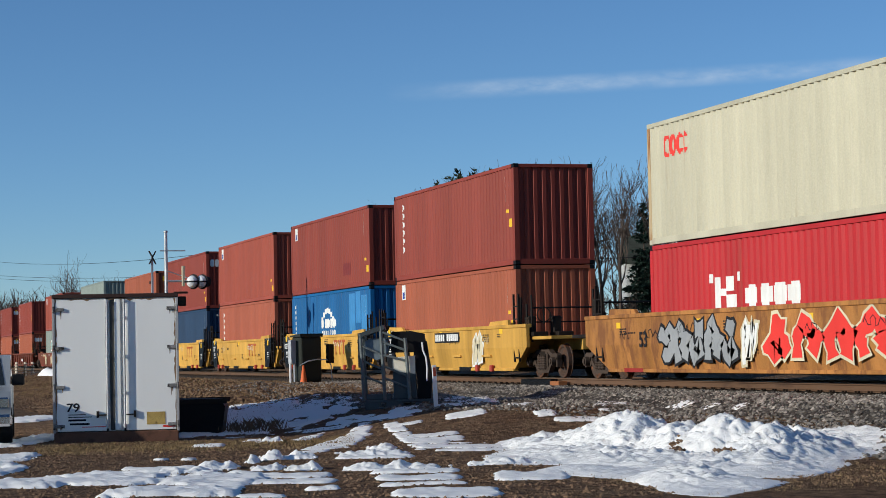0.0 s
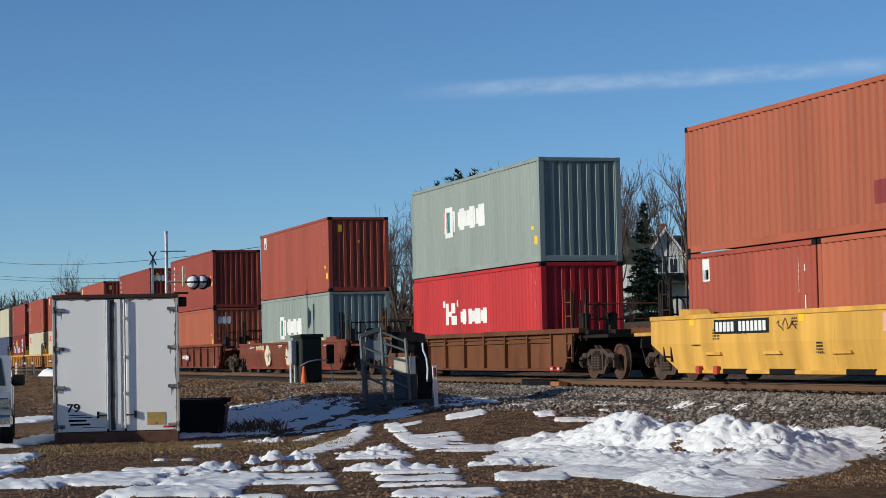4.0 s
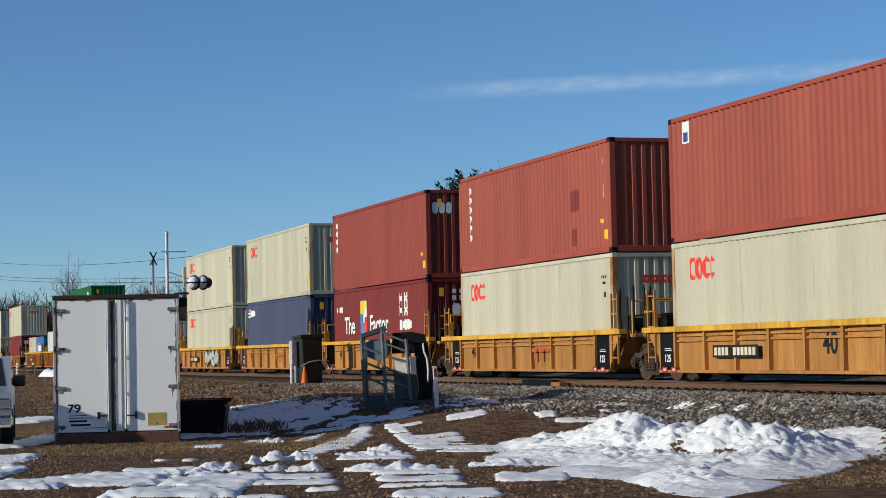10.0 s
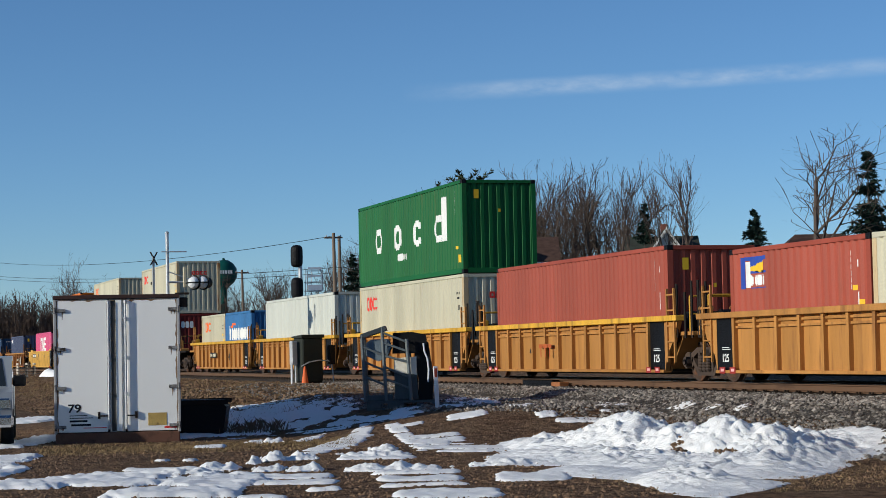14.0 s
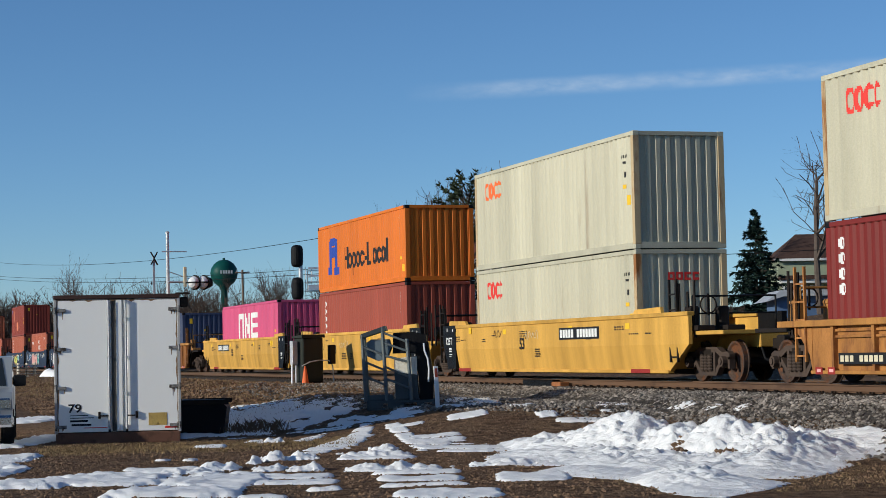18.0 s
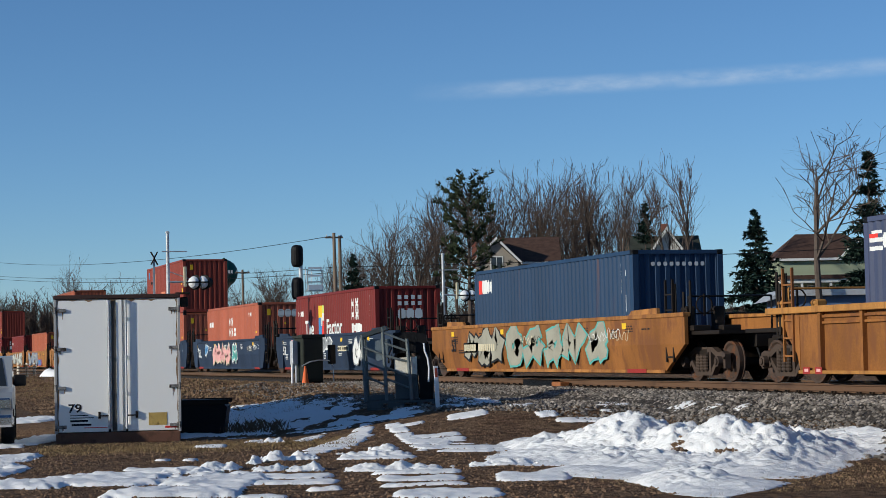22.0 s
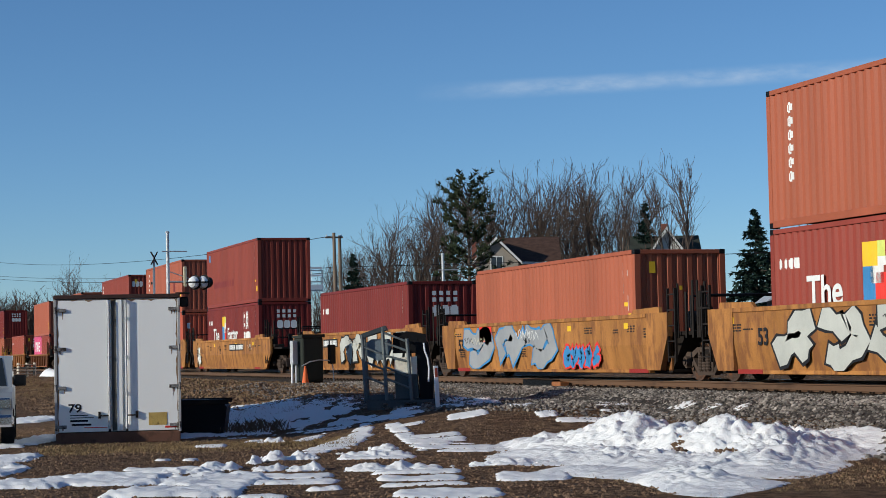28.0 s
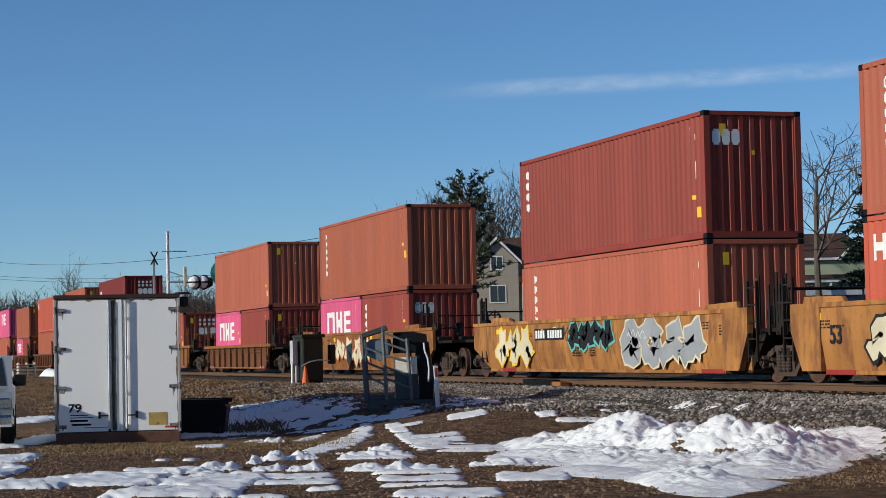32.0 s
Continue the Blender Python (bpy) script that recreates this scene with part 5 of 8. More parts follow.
def spray(root, g, y, top, i):
    """Spray paint or lettering panels on a car side: (x0, x1, n, fill, edge) as plain letter-like blobs; n = 0: a flat rectangle."""
    x0, x1, n, fill, edge = g[:5]
    z0, z1 = (g[5], g[6]) if len(g) > 5 else (0.34, top - 0.2)
    if fill is mark_faded and edge is mark_faded:
        w = (x1 - x0) / 3
        for k in range(3):
            a = x0 + w * k
            part("worn_mark", Shape().prism([(a, z1 - 0.1), (a, z1), (a + w * 0.86, z1), (a + w * 0.86, z1 - 0.1), (a + w * 0.54, z1 - 0.1), (a + w * 0.54, z0), (a + w * 0.34, z0), (a + w * 0.34, z1 - 0.1)], y - 0.003, y).mesh("worn_mark", mark_faded), root, "worn red painted mark")
        return
    if n == 0:
        part("number_panel", Shape().box(x0, y - 0.004, z0, x1, y, z1).mesh("number_panel", fill), root, fill.name.replace("_", " "))
        if edge:
            s = Shape()
            k = max(3, int((x1 - x0) / 0.2))
            for j in range(k):
                if j != k // 2 - 1:
                    s.box(x0 + 0.08 + (x1 - x0 - 0.16) * j / k, y - 0.008, z0 + 0.05, x0 + 0.08 + (x1 - x0 - 0.16) * (j + 0.72) / k, y - 0.004, z1 - 0.05)
            part("number_mark", s.mesh("number_mark", edge), root)
        return
    step = (x1 - x0) / n
    zm, hh = (z0 + z1) / 2, (z1 - z0) / 2
    for layer, mat, grow, lift in (("outline", edge, 0.065, 0.0), ("fill", fill, 0.0, 0.004)):
        s = Shape()
        st = random.Random(int((x0 + 40) * 31) + n + i)
        for k in range(n):
            cx, w = x0 + step * (k + 0.5), step * 0.42
            form, lean, fat = st.randrange(6), st.uniform(-0.1, 0.2), min(step, 2 * hh) * st.uniform(0.17, 0.23)
            lines = GLYPHS[form]
            jig = [[(a + st.uniform(-0.22, 0.22), b + st.uniform(-0.2, 0.2)) for a, b in ln] for ln in lines]
            for m, ln in enumerate(jig):
                pts = []
                for (a, b), (c, d) in zip(ln, ln[1:]):
                    pts += [(a + (c - a) * t, b + (d - b) * t) for t in (0, 0.34, 0.67)]
                pts.append(ln[-1])
                yy = y - lift - 0.0008 * ((k + m) % 4)
                ring = []
                for e, (a, b) in enumerate(pts):
                    p, q = pts[max(0, e - 1)], pts[min(len(pts) - 1, e + 1)]
                    dx, dz = (q[0] - p[0]) * w, (q[1] - p[1]) * hh
                    d = max(1e-4, math.hypot(dx, dz))
                    f = (fat + grow) * (1.0 + 0.25 * math.sin(2.0 * e + k))
                    x, z = cx + a * w + lean * b * hh, zm + b * (hh - fat)
                    if e == 0 or e == len(pts) - 1:
                        g = grow * (-1 if e == 0 else 1)
                        x, z = x + dx / d * g, z + dz / d * g
                    for sg in (-1, 1):
                        ring.append((x - sg * dz / d * f, yy, min(top - 0.06, max(0.27, z + sg * dx / d * f))))
                s.add(ring, [(2 * e, 2 * e + 1, 2 * e + 3, 2 * e + 2) for e in range(len(pts) - 1)])
        part("spray_" + layer, s.mesh("spray_" + layer, mat), root, mat.name.replace("_", " "))


GLYPHS = [[[(-1, -0.6), (-0.5, 0.9), (0.2, -0.3), (0.9, 0.9)]],
          [[(0.9, 0.2), (0.2, 1), (-0.8, 0.5), (-0.7, -0.6), (0.3, -1), (0.9, -0.4), (0.2, 0.0)]],
          [[(-0.9, -1), (0.2, -0.2), (-0.3, 0.4), (0.9, 1)], [(0.4, -0.9), (0.9, 0.1)]],
          [[(-1, 0.9), (-0.2, 0.2), (0.5, 1), (0.9, 0.0), (0.1, -1), (-0.7, -0.7)]],
          [[(-0.6, -1), (-0.9, 0.2), (-0.2, 1), (0.6, 0.3), (0.0, -0.3)], [(0.3, -0.9), (1, 0.6)]],
          [[(-1, 0.1), (-0.1, -0.9), (0.4, 0.1), (1, -0.8)], [(-0.6, 0.9), (0.7, 0.8)]]]
HC, STD = 2.896, 2.591
W, B = mark_white, mark_black
def lab(c, extra=""):
    return {"maroon": "maroon", "red": "rust-red", "brick": "brick-red", "orange_red": "faded orange-red", "darkred": "dark red", "scarlet": "bright red", "cream": "cream", "grey": "weathered grey", "blue": "bright blue", "navy": "navy-blue", "slate": "purplish blue", "green": "dark green", "orange": "orange", "pink": "magenta-pink", "white": "off-white", "skyblue": "blue", "salmon": "salmon-red"}[c] + " corrugated steel shipping container " + extra


# q, size, side style, colour, side top, free front, free rear, end colour, chord colour, lower boxes, upper box, spray, numbers
N53, N40 = ("53", -6.2, 0.5, B), ("40", -4.6, 0.5, B)
bar = lambda x0, x1, f=B, e=W, z0=1.05, z1=1.36: (x0, x1, 0, f, e, z0, z1)
TRAIN = [
    (-31.4, 53, "smooth", "tan", 1.60, False, True, "tan", "tan", [("scarlet", ["wordmark_big"])], ("cream", ["ovals"]), [(-5.0, -0.9, 5, mark_grey, mark_black), (0.2, 5.5, 4, mark_red, mark_cream), (-0.7, 0.0, 2, mark_white, mark_cream)], [N53]),
    (-53.1, 40, "smooth", "yellow", 1.50, True, False, "black", "yellow", [("brick", ["badge", "dark_patch"])], ("maroon", ["column"]), [bar(-0.8, 1.7), (3.0, 3.9, 2, mark_cream, mark_white)], [("40", -5.9, 0.42, B)]),
    (-68.55, 40, "smooth", "yellow", 1.50, False, False, "black", "yellow", [("blue", ["wave_word"])], ("maroon", ["badge", "dark_patch"]), [(1.9, 3.6, 3, mark_faded, mark_faded, 0.75, 1.3)], [("40", -5.3, 0.42, B)]),
    (-84.05, 40, "smooth", "yellow", 1.50, False, False, "black", "yellow", [("orange_red", ["column"])], ("red", ["badge"]), [(1.9, 3.6, 3, mark_faded, mark_faded, 0.75, 1.3)], [("40", -5.3, 0.42, B)]),
    (-99.5, 40, "smooth", "yellow", 1.50, False, False, "black", "yellow", [("navy", ["lead_word"])], ("maroon", ["column_short"]), [(1.9, 3.6, 3, mark_faded, mark_faded, 0.75, 1.3)], [("40", -5.3, 0.42, B)]),
    (-114.95, 40, "smooth", "yellow", 1.50, False, True, "black", "yellow", [("red", ["badge"], 1), ("brick", [], 2)], ("brick", ["dark_patch"]), [bar(-4.2, -1.6), (3.0, 4.2, 0, mark_pink, None, 1.0, 1.35)], []),
    (-136.75, 53, "ribbed", "brown", 1.33, True, True, "brown", "brown", [("scarlet", ["wordmark_big"])], ("grey", ["round_word"]), [], []),
    (-160.2, 53, "smooth", "oxide", 1.33, True, True, "oxide", "oxide", [("grey", ["round_word"])], ("red", ["badge"]), [(-6.0, -4.4, 6, mark_cream, mark_faded, 1.0, 1.22), (-4.2, -3.2, 1, mark_cream, mark_cream), (-0.4, 2.2, 2, mark_cream, mark_faded), (2.6, 5.6, 5, mark_faded, mark_cream)], []),
    (-183.55, 53, "ribbed", "oxide", 1.40, True, False, "oxide", "oxide", [("brick", ["column_short"])], ("maroon", ["column"]), [(-1.2, 0.6, 6, mark_white, mark_dark, 0.6, 0.9)], [("53", -2.5, 0.55, W)]),
    (-203.0, 53, "ribbed", "oxide", 1.40, False, False, "oxide", "oxide", [("brick", ["column_short"])], ("maroon", ["column_short"]), [], [("53", -6.4, 0.55, W)]),
    (-222.6, 53, "ribbed", "oxide", 1.40, False, True, "oxide", "oxide", [("red", ["lighthouse"])], ("red", ["badge_blue"]), [(-5.6, -1.0, 3, mark_silver, mark_cream, 0.3, 1.3), (-1.2, 1.2, 2, mark_cream, mark_yellow, 0.3, 1.3), (0.2, 5.6, 4, mark_silver, mark_cream, 0.3, 1.3), bar(-5.4, -3.0, mark_dark, W, 0.62, 0.9), (1.0, 2.0, 0, mark_dark, None, 0.5, 1.05)], [("53", 1.15, 0.5, W)]),
    (-244.4, 40, "ribbed", "ochre", 1.27, True, False, "black", "chordyellow", [("cream", ["ovals"])], ("red", ["badge"]), [(-3.4, -1.2, 0, mark_black, mark_cream, 0.55, 0.82)], [("40", 1.4, 0.6, B)], 8),
    (-260.2, 40, "ribbed", "ochre", 1.27, False, False, "black", "chordyellow", [("cream", ["ovals"])], ("red", ["column", "dark_spots"]), [(0.9, 2.4, 3, mark_faded, mark_faded, 0.5, 0.85)], [N40], 8),
    (-275.9, 40, "ribbed", "ochre", 1.27, False, False, "black", "chordyellow", [("darkred", ["slogan"])], ("maroon", ["column_short"]), [(0.7, 2.4, 3, mark_faded, mark_faded, 0.45, 0.85)], [N40], 8),
    (-291.9, 40, "ribbed", "ochre", 1.27, False, False, "black", "chordyellow", [("slate", ["flag_word"])], ("cream", ["ovals"]), [(0.9, 2.4, 3, mark_faded, mark_faded, 0.5, 0.85)], [N40], 8),
    (-307.4, 40, "ribbed", "ochre", 1.27, False, True, "black", "chordyellow", [("cream", ["ovals"])], ("cream", ["ovals"]), [(-3.6, -1.6, 0, mark_black, mark_cream, 0.55, 0.82), (0.4, 3.8, 4, mark_silver, mark_black, 0.32, 1.12)], [], 8),
    (-327.05, 40, "ribbed", "ochre", 1.53, True, False, "black", "ochre", [("red", ["lighthouse"], 1), ("cream", [], 2)], None, [], [], 12),
    (-342.55, 40, "ribbed", "ochre", 1.53, False, False, "black", "chordyellow", [("red", [])], None, [(-1.9, -0.9, 3, mark_faded, mark_faded, 0.6, 0.95)], [("40", -2.9, 0.45, B)], 12),
    (-357.85, 40, "ribbed", "ochre", 1.53, False, False, "black", "chordyellow", [("cream", ["ovals"])], ("green", ["spaced_word"]), [], [("40", -2.9, 0.45, B)], 12),
    (-373.75, 40, "ribbed", "ochre", 1.53, False, False, "black", "chordyellow", [("white", [])], None, [], [("40", -2.9, 0.45, B)], 12),
    (-389.0, 40, "ribbed", "ochre", 1.53, False, True, "black", "chordyellow", [("cream", ["ovals_orange"], 1), ("skyblue", ["night_word"], 2)], None, [bar(-2.4, -0.9, B, mark_cream, 0.75, 1.0)], [("40", 1.6, 0.5, B)], 12),
    (-408.4, 40, "ribbed", "tan", 1.27, True, True, "rusty", "ochre", [("darkred", ["column_short"])], ("cream", ["ovals"]), [(-5.2, -3.4, 0, mark_black, mark_cream, 0.4, 0.62), (1.2, 2.2, 3, mark_faded, mark_faded, 0.5, 0.85)], [("40", -1.1, 0.55, B)], 8),
    (-430.1, 53, "smooth", "yellow", 1.60, True, False, "black", "yellow", [("cream", ["ovals"])], ("cream", ["ovals_orange"]), [bar(1.5, 4.3)], [("53", -1.6, 0.42, B)]),
    (-449.75, 53, "smooth", "yellow", 1.60, False, False, "black", "yellow", [("red", ["column"])], ("orange", ["liner"], STD), [(-6.6, -5.0, 3, mark_faded, mark_faded, 0.8, 1.35)], [("53", -2.8, 0.42, B)]),
    (-469.3, 53, "smooth", "yellow", 1.60, False, True, "black", "yellow", [("pink", ["wide_word"])], None, [bar(-5.8, -3.2)], [("53", -2.6, 0.42, B)]),
    (-492.6, 53, "ribbed", "rusty", 1.55, True, True, "tan", "ochre", [("slate", ["flag_word"])], None, [bar(2.6, 4.2, B, mark_cream, 0.75, 1.02), (5.2, 6.2, 2, mark_grey, mark_cream, 0.4, 1.2)], [("53", 5.0, 0.5, B)], 10),
    (-516.0, 53, "smooth", "rusty", 1.58, True, True, "rusty", "tan", [("navy", ["lead_word"])], None, [(-2.6, 5.0, 5, mark_putty, mark_teal, 0.3, 1.55), (-6.2, -2.7, 3, mark_putty, mark_black, 0.3, 1.5), bar(-6.4, -3.4, B, mark_cream, 0.75, 1.05)], [("53", -7.6, 0.5, B)]),
    (-539.4, 53, "smooth", "slategrey", 1.57, True, False, "slategrey", "slategrey", [("darkred", ["slogan"])], None, [(-6.0, -1.6, 6, mark_white, mark_pink), (-1.4, 0.8, 3, mark_grey, mark_white, 0.9, 1.5), (4.0, 5.6, 2, mark_white, mark_grey), bar(1.8, 3.4, mark_cream, B, 0.9, 1.1)], [("53", -7.3, 0.5, W)]),
    (-558.9, 53, "smooth", "slategrey", 1.57, False, False, "slategrey", "slategrey", [("orange_red", ["stars"])], None, [(-3.2, 0.9, 4, mark_pink, mark_cream), (1.4, 2.6, 2, mark_teal, mark_white, 0.5, 1.4), (-5.3, -4.6, 2, mark_sky, mark_white, 0.8, 1.4)], [("53", -7.0, 0.5, W)]),
    (-577.9, 53, "smooth", "slategrey", 1.57, False, True, "slategrey", "slategrey", [("orange_red", ["column"])], ("maroon", ["patches"]), [(-0.6, 2.2, 3, mark_lime, mark_faded), (2.4, 3.8, 3, mark_teal, mark_white, 0.85, 1.3), bar(-4.6, -3.2, mark_cream, B, 0.9, 1.1)], [("53", -6.9, 0.5, W)]),
    (-601.7, 53, "ribbed", "brown", 1.33, True, True, "brown", "rusty", [("orange_red", ["column"])], None, [], [], 13),
    (-625.0, 53, "smooth", "tan", 1.60, True, False, "tan", "tan", [("maroon", ["slogan"])], ("brick", ["column"]), [(-5.6, 0.4, 3, mark_silver, mark_black, 0.3, 1.58), bar(0.9, 4.2), (4.4, 6.2, 3, mark_black, mark_faded, 0.4, 1.2)], [N53]),
    (-644.4, 53, "smooth", "tan", 1.60, False, False, "tan", "tan", [("brick", [])], None, [(-6.5, 1.7, 3, mark_grey, mark_sky, 0.3, 1.56), (-5.0, -3.9, 0, mark_red, None, 1.05, 1.52), (1.9, 4.4, 5, mark_sky, mark_red, 0.3, 0.9)], [("53", -7.0, 0.5, B)]),
    (-663.75, 53, "smooth", "tan", 1.60, False, True, "tan", "tan", [("darkred", ["ends"])], None, [bar(-4.6, -2.4), (-2.0, 6.9, 5, mark_silver, mark_black, 0.3, 1.58), (-7.2, -5.6, 3, mark_black, mark_faded, 0.5, 1.2)], []),
    (-687.4, 53, "smooth", "tan", 1.60, True, False, "tan", "tan", [("darkred", ["slogan"])], ("maroon", ["dark_band"]), [bar(0.8, 4.0), (-8.2, -6.6, 3, mark_white, mark_cream, 0.4, 1.3)], [("53", -7.6, 0.5, B)]),
    (-706.8, 53, "smooth", "tan", 1.60, False, False, "tan", "tan", [("salmon", ["capital"])], ("orange_red", ["column", "dark_spots"]), [(-5.6, -1.9, 4, mark_cream, mark_black), (-1.6, 0.2, 3, mark_faded, mark_yellow, 0.7, 1.35), (1.4, 6.6, 5, mark_cream, mark_white)], [("53", -7.0, 0.5, B)]),
    (-725.95, 53, "smooth", "tan", 1.60, False, True, "tan", "tan", [("orange_red", ["column"])], ("maroon", ["column_short"]), [(-1.9, 1.2, 4, mark_black, mark_teal, 0.75, 1.55), bar(-4.4, -2.2), (1.7, 6.4, 4, mark_grey, mark_cream, 0.3, 1.5), (-7.6, -4.6, 3, mark_cream, mark_yellow)], []),
    (-749.4, 53, "smooth", "rusty", 1.58, True, True, "rusty", "rusty", [("pink", ["wide_word_small"], 1), ("maroon", ["column_short"], 2)], ("brick", ["column"]), [(-2.6, 2.2, 4, mark_cream, mark_faded)], []),
    (-770.9, 40, "ribbed", "brown", 1.30, True, True, "brown", "rusty", [("pink", ["wide_word_small"], 1), ("maroon", [], 2)], ("orange_red", []), [], []),
    (-792.2, 53, "ribbed", "rusty", 1.40, True, True, "brown", "rusty", [("red", ["ends"])], None, [], []),
    (-813.2, 40, "ribbed", "ochre", 1.27, True, True, "black", "chordyellow", [("brick", [])], ("darkred", ["ends"]), [], []),
    (-833.05, 40, "smooth", "rusty", 1.50, True, True, "black", "rusty", [("maroon", [])], ("brick", []), [], []),
    (-853.2, 40, "ribbed", "brown", 1.30, True, True, "black", "brown", [("brick", [])], ("salmon", ["capital"]), [], []),
    (-873.0, 40, "ribbed", "brown", 1.30, True, True, "black", "brown", [("pink", ["wide_word_small"], 1), ("maroon", [], 2)], ("brick", []), [], []),
    (-892.8, 40, "ribbed", "brown", 1.30, True, True, "black", "brown", [("orange_red", [])], ("pink", ["wide_word"]), [], []),
    (-912.6, 40, "smooth", "rusty", 1.50, True, True, "black", "rusty", [("brick", [])], ("maroon", []), [], []),
]
CAR_LABEL = {"tan": "graffiti-covered tan intermodal well car, rust-stained", "yellow": "yellow intermodal well car on the main track", "brown": "brown rusty intermodal well car on the track", "oxide": "oxide-red intermodal well car with worn paint", "ochre": "faded ochre-yellow well car with ribbed sides", "rusty": "rust-streaked old yellow intermodal well car", "slategrey": "dark slate-blue well car covered in graffiti"}
for row in TRAIN:
    q, size, style, color, top, ff, fr, ends, chord, lower, upper, sprays, nums = row[:13]
    well_car(q, size, style, color, top, ff, fr, ends, chord, CAR_LABEL[color], sprays, nums, row[13] if len(row) > 13 else 9)
    lh = STD if len(lower) == 2 else HC
    for box in lower:
        if len(box) == 3:
            qq = q - FT40 + FT20 if box[2] == 1 else q
            container(qq, FT20, lh, box[0], box[1], lab(box[0], "of 20 feet in a well"), FLOOR)
        else:
            container(q, FT40, lh, box[0], box[1], lab(box[0], "sitting in a well car"), FLOOR)
    if upper:
        container(q, FT40, upper[2] if len(upper) > 2 else HC, upper[0], upper[1], lab(upper[0], "stacked on another"), FLOOR + lh + 0.015)
# ---- white trailer body parked with its doors to the yard ----
def box_trailer():
    root = thing("box_trailer", pose(-41.2, 5.98, 0, 0, 0, -10.0), "old white box trailer body resting on the ground, rear doors shut", "trailer")
    # local x points from the doors towards the viewer
    dirty = surface("dirty_white_door", (0.95, 0.93, 0.88), 0.5, 0, 2.4, 0.04, (0.70, 0.64, 0.55), 0.66, (1, 1, 0.12), 0.0)
    frame = surface("trailer_frame", (0.44, 0.43, 0.42), 0.5, 0.2, 5, 0.25, (0.22, 0.14, 0.09), 0.56, (1, 1, 0.3), 0.003)
    rusty = surface("rusty_bumper", (0.15, 0.075, 0.05), 0.8, 0, 6, 0.4, (0.09, 0.05, 0.035), 0.5, (1, 1, 1), 0.006)
    hinge_steel = surface("weathered_hinge_steel", (0.30, 0.285, 0.27), 0.6, 0.3, 14, 0.5, (0.05, 0.04, 0.035), 0.48)
    part("side_wall", Shape().box(-14.55, 1.26, 0.24, -0.1, 1.29, 3.02).mesh("side_wall", white_paint), root)
    part("side_wall", Shape().box(-14.55, -1.29, 0.24, -0.1, -1.26, 3.02).mesh("side_wall", white_paint), root)
    part("front_wall", Shape().box(-14.6, -1.29, 0.24, -14.55, 1.29, 3.02).mesh("front_wall", white_paint), root)
    part("roof", Shape().box(-14.6, -1.295, 3.02, -0.02, 1.295, 3.06, 0.01).mesh("roof", frame), root)
    part("floor", Shape().box(-14.55, -1.26, 0.2, -0.1, 1.26, 0.3).mesh("floor", steel_dark), root)
    part("door_header", Shape().box(-0.12, -1.295, 2.99, 0.035, 1.295, 3.075, 0.012).mesh("door_header", surface("dark_header", (0.06, 0.035, 0.03), 0.7)), root)
    for sy in (-1, 1):
        part("door_post", Shape().box(-0.12, min(sy * 1.235, sy * 1.29), 0.22, 0.012, max(sy * 1.235, sy * 1.29), 2.99, 0.006).mesh("door_post", frame), root)
        a, b = sorted((sy * 1.232, sy * 0.20))
        d = part("door", Shape().box(-0.06, a, 0.25, 0.0, b, 2.985, 0.008).mesh("door", dirty), root, "scuffed white door leaf")
        part("door_seal", Shape().box(-0.05, min(sy * 0.2, sy * 0.155), 0.25, -0.01, max(sy * 0.2, sy * 0.155), 2.98).mesh("door_seal", steel_black), d)
        part("lock_rod", Shape().tube((0.045, sy * 0.175, 0.3), (0.045, sy * 0.175, 2.96), 0.022, 8).mesh("lock_rod", galvanised), d, "galvanised lock rod")
        for z in (0.33, 1.0, 1.75, 2.55, 2.9):
            part("rod_keeper", Shape().box(0.0, sy * 0.175 - 0.035, z, 0.06, sy * 0.175 + 0.035, z + 0.06, 0.008).mesh("rod_keeper", galvanised), d)
        part("door_handle", Shape().box(0.03, min(sy * 0.19, sy * 0.40), 0.565, 0.055, max(sy * 0.19, sy * 0.40), 0.592, 0.006).box(0.0, sy * 0.38 - 0.025, 0.52, 0.045, sy * 0.38 + 0.025, 0.66).mesh("door_handle", steel_dark), d, "dark locking handle")
        for z in (0.36, 1.16, 1.96, 2.76):
            part("hinge", Shape().box(0.0, min(sy * 1.05, sy * 1.27), z - 0.035, 0.035, max(sy * 1.05, sy * 1.27), z + 0.035, 0.006).tube((0.02, sy * 1.262, z - 0.07), (0.02, sy * 1.262, z + 0.07), 0.026, 8).mesh("hinge", hinge_steel), d, "weathered steel strap hinge")
    part("centre_panel", Shape().box(-0.07, -0.155, 0.25, -0.045, 0.155, 2.98).mesh("centre_panel", dirty), root)
    part("centre_bar", Shape().box(-0.045, -0.02, 0.26, 0.01, 0.10, 2.97, 0.01).mesh("centre_bar", dirty), root)
    part("centre_gap", Shape().box(-0.044, -0.12, 0.26, -0.035, -0.03, 2.97).mesh("centre_gap", surface("grimy_rubber", (0.09, 0.085, 0.08), 0.8)), root)
    part("bumper", Shape().box(-0.12, -1.27, 0.0, 0.01, 1.27, 0.235, 0.02).mesh("bumper", rusty), root, "rust-brown bumper beam")
    grime = surface("rust_run", (0.30, 0.19, 0.11), 0.8, 0, 9, 0.4, (0.14, 0.075, 0.04), 0.5, (1, 1, 0.15), 0.0)
    rng = random.Random(4)
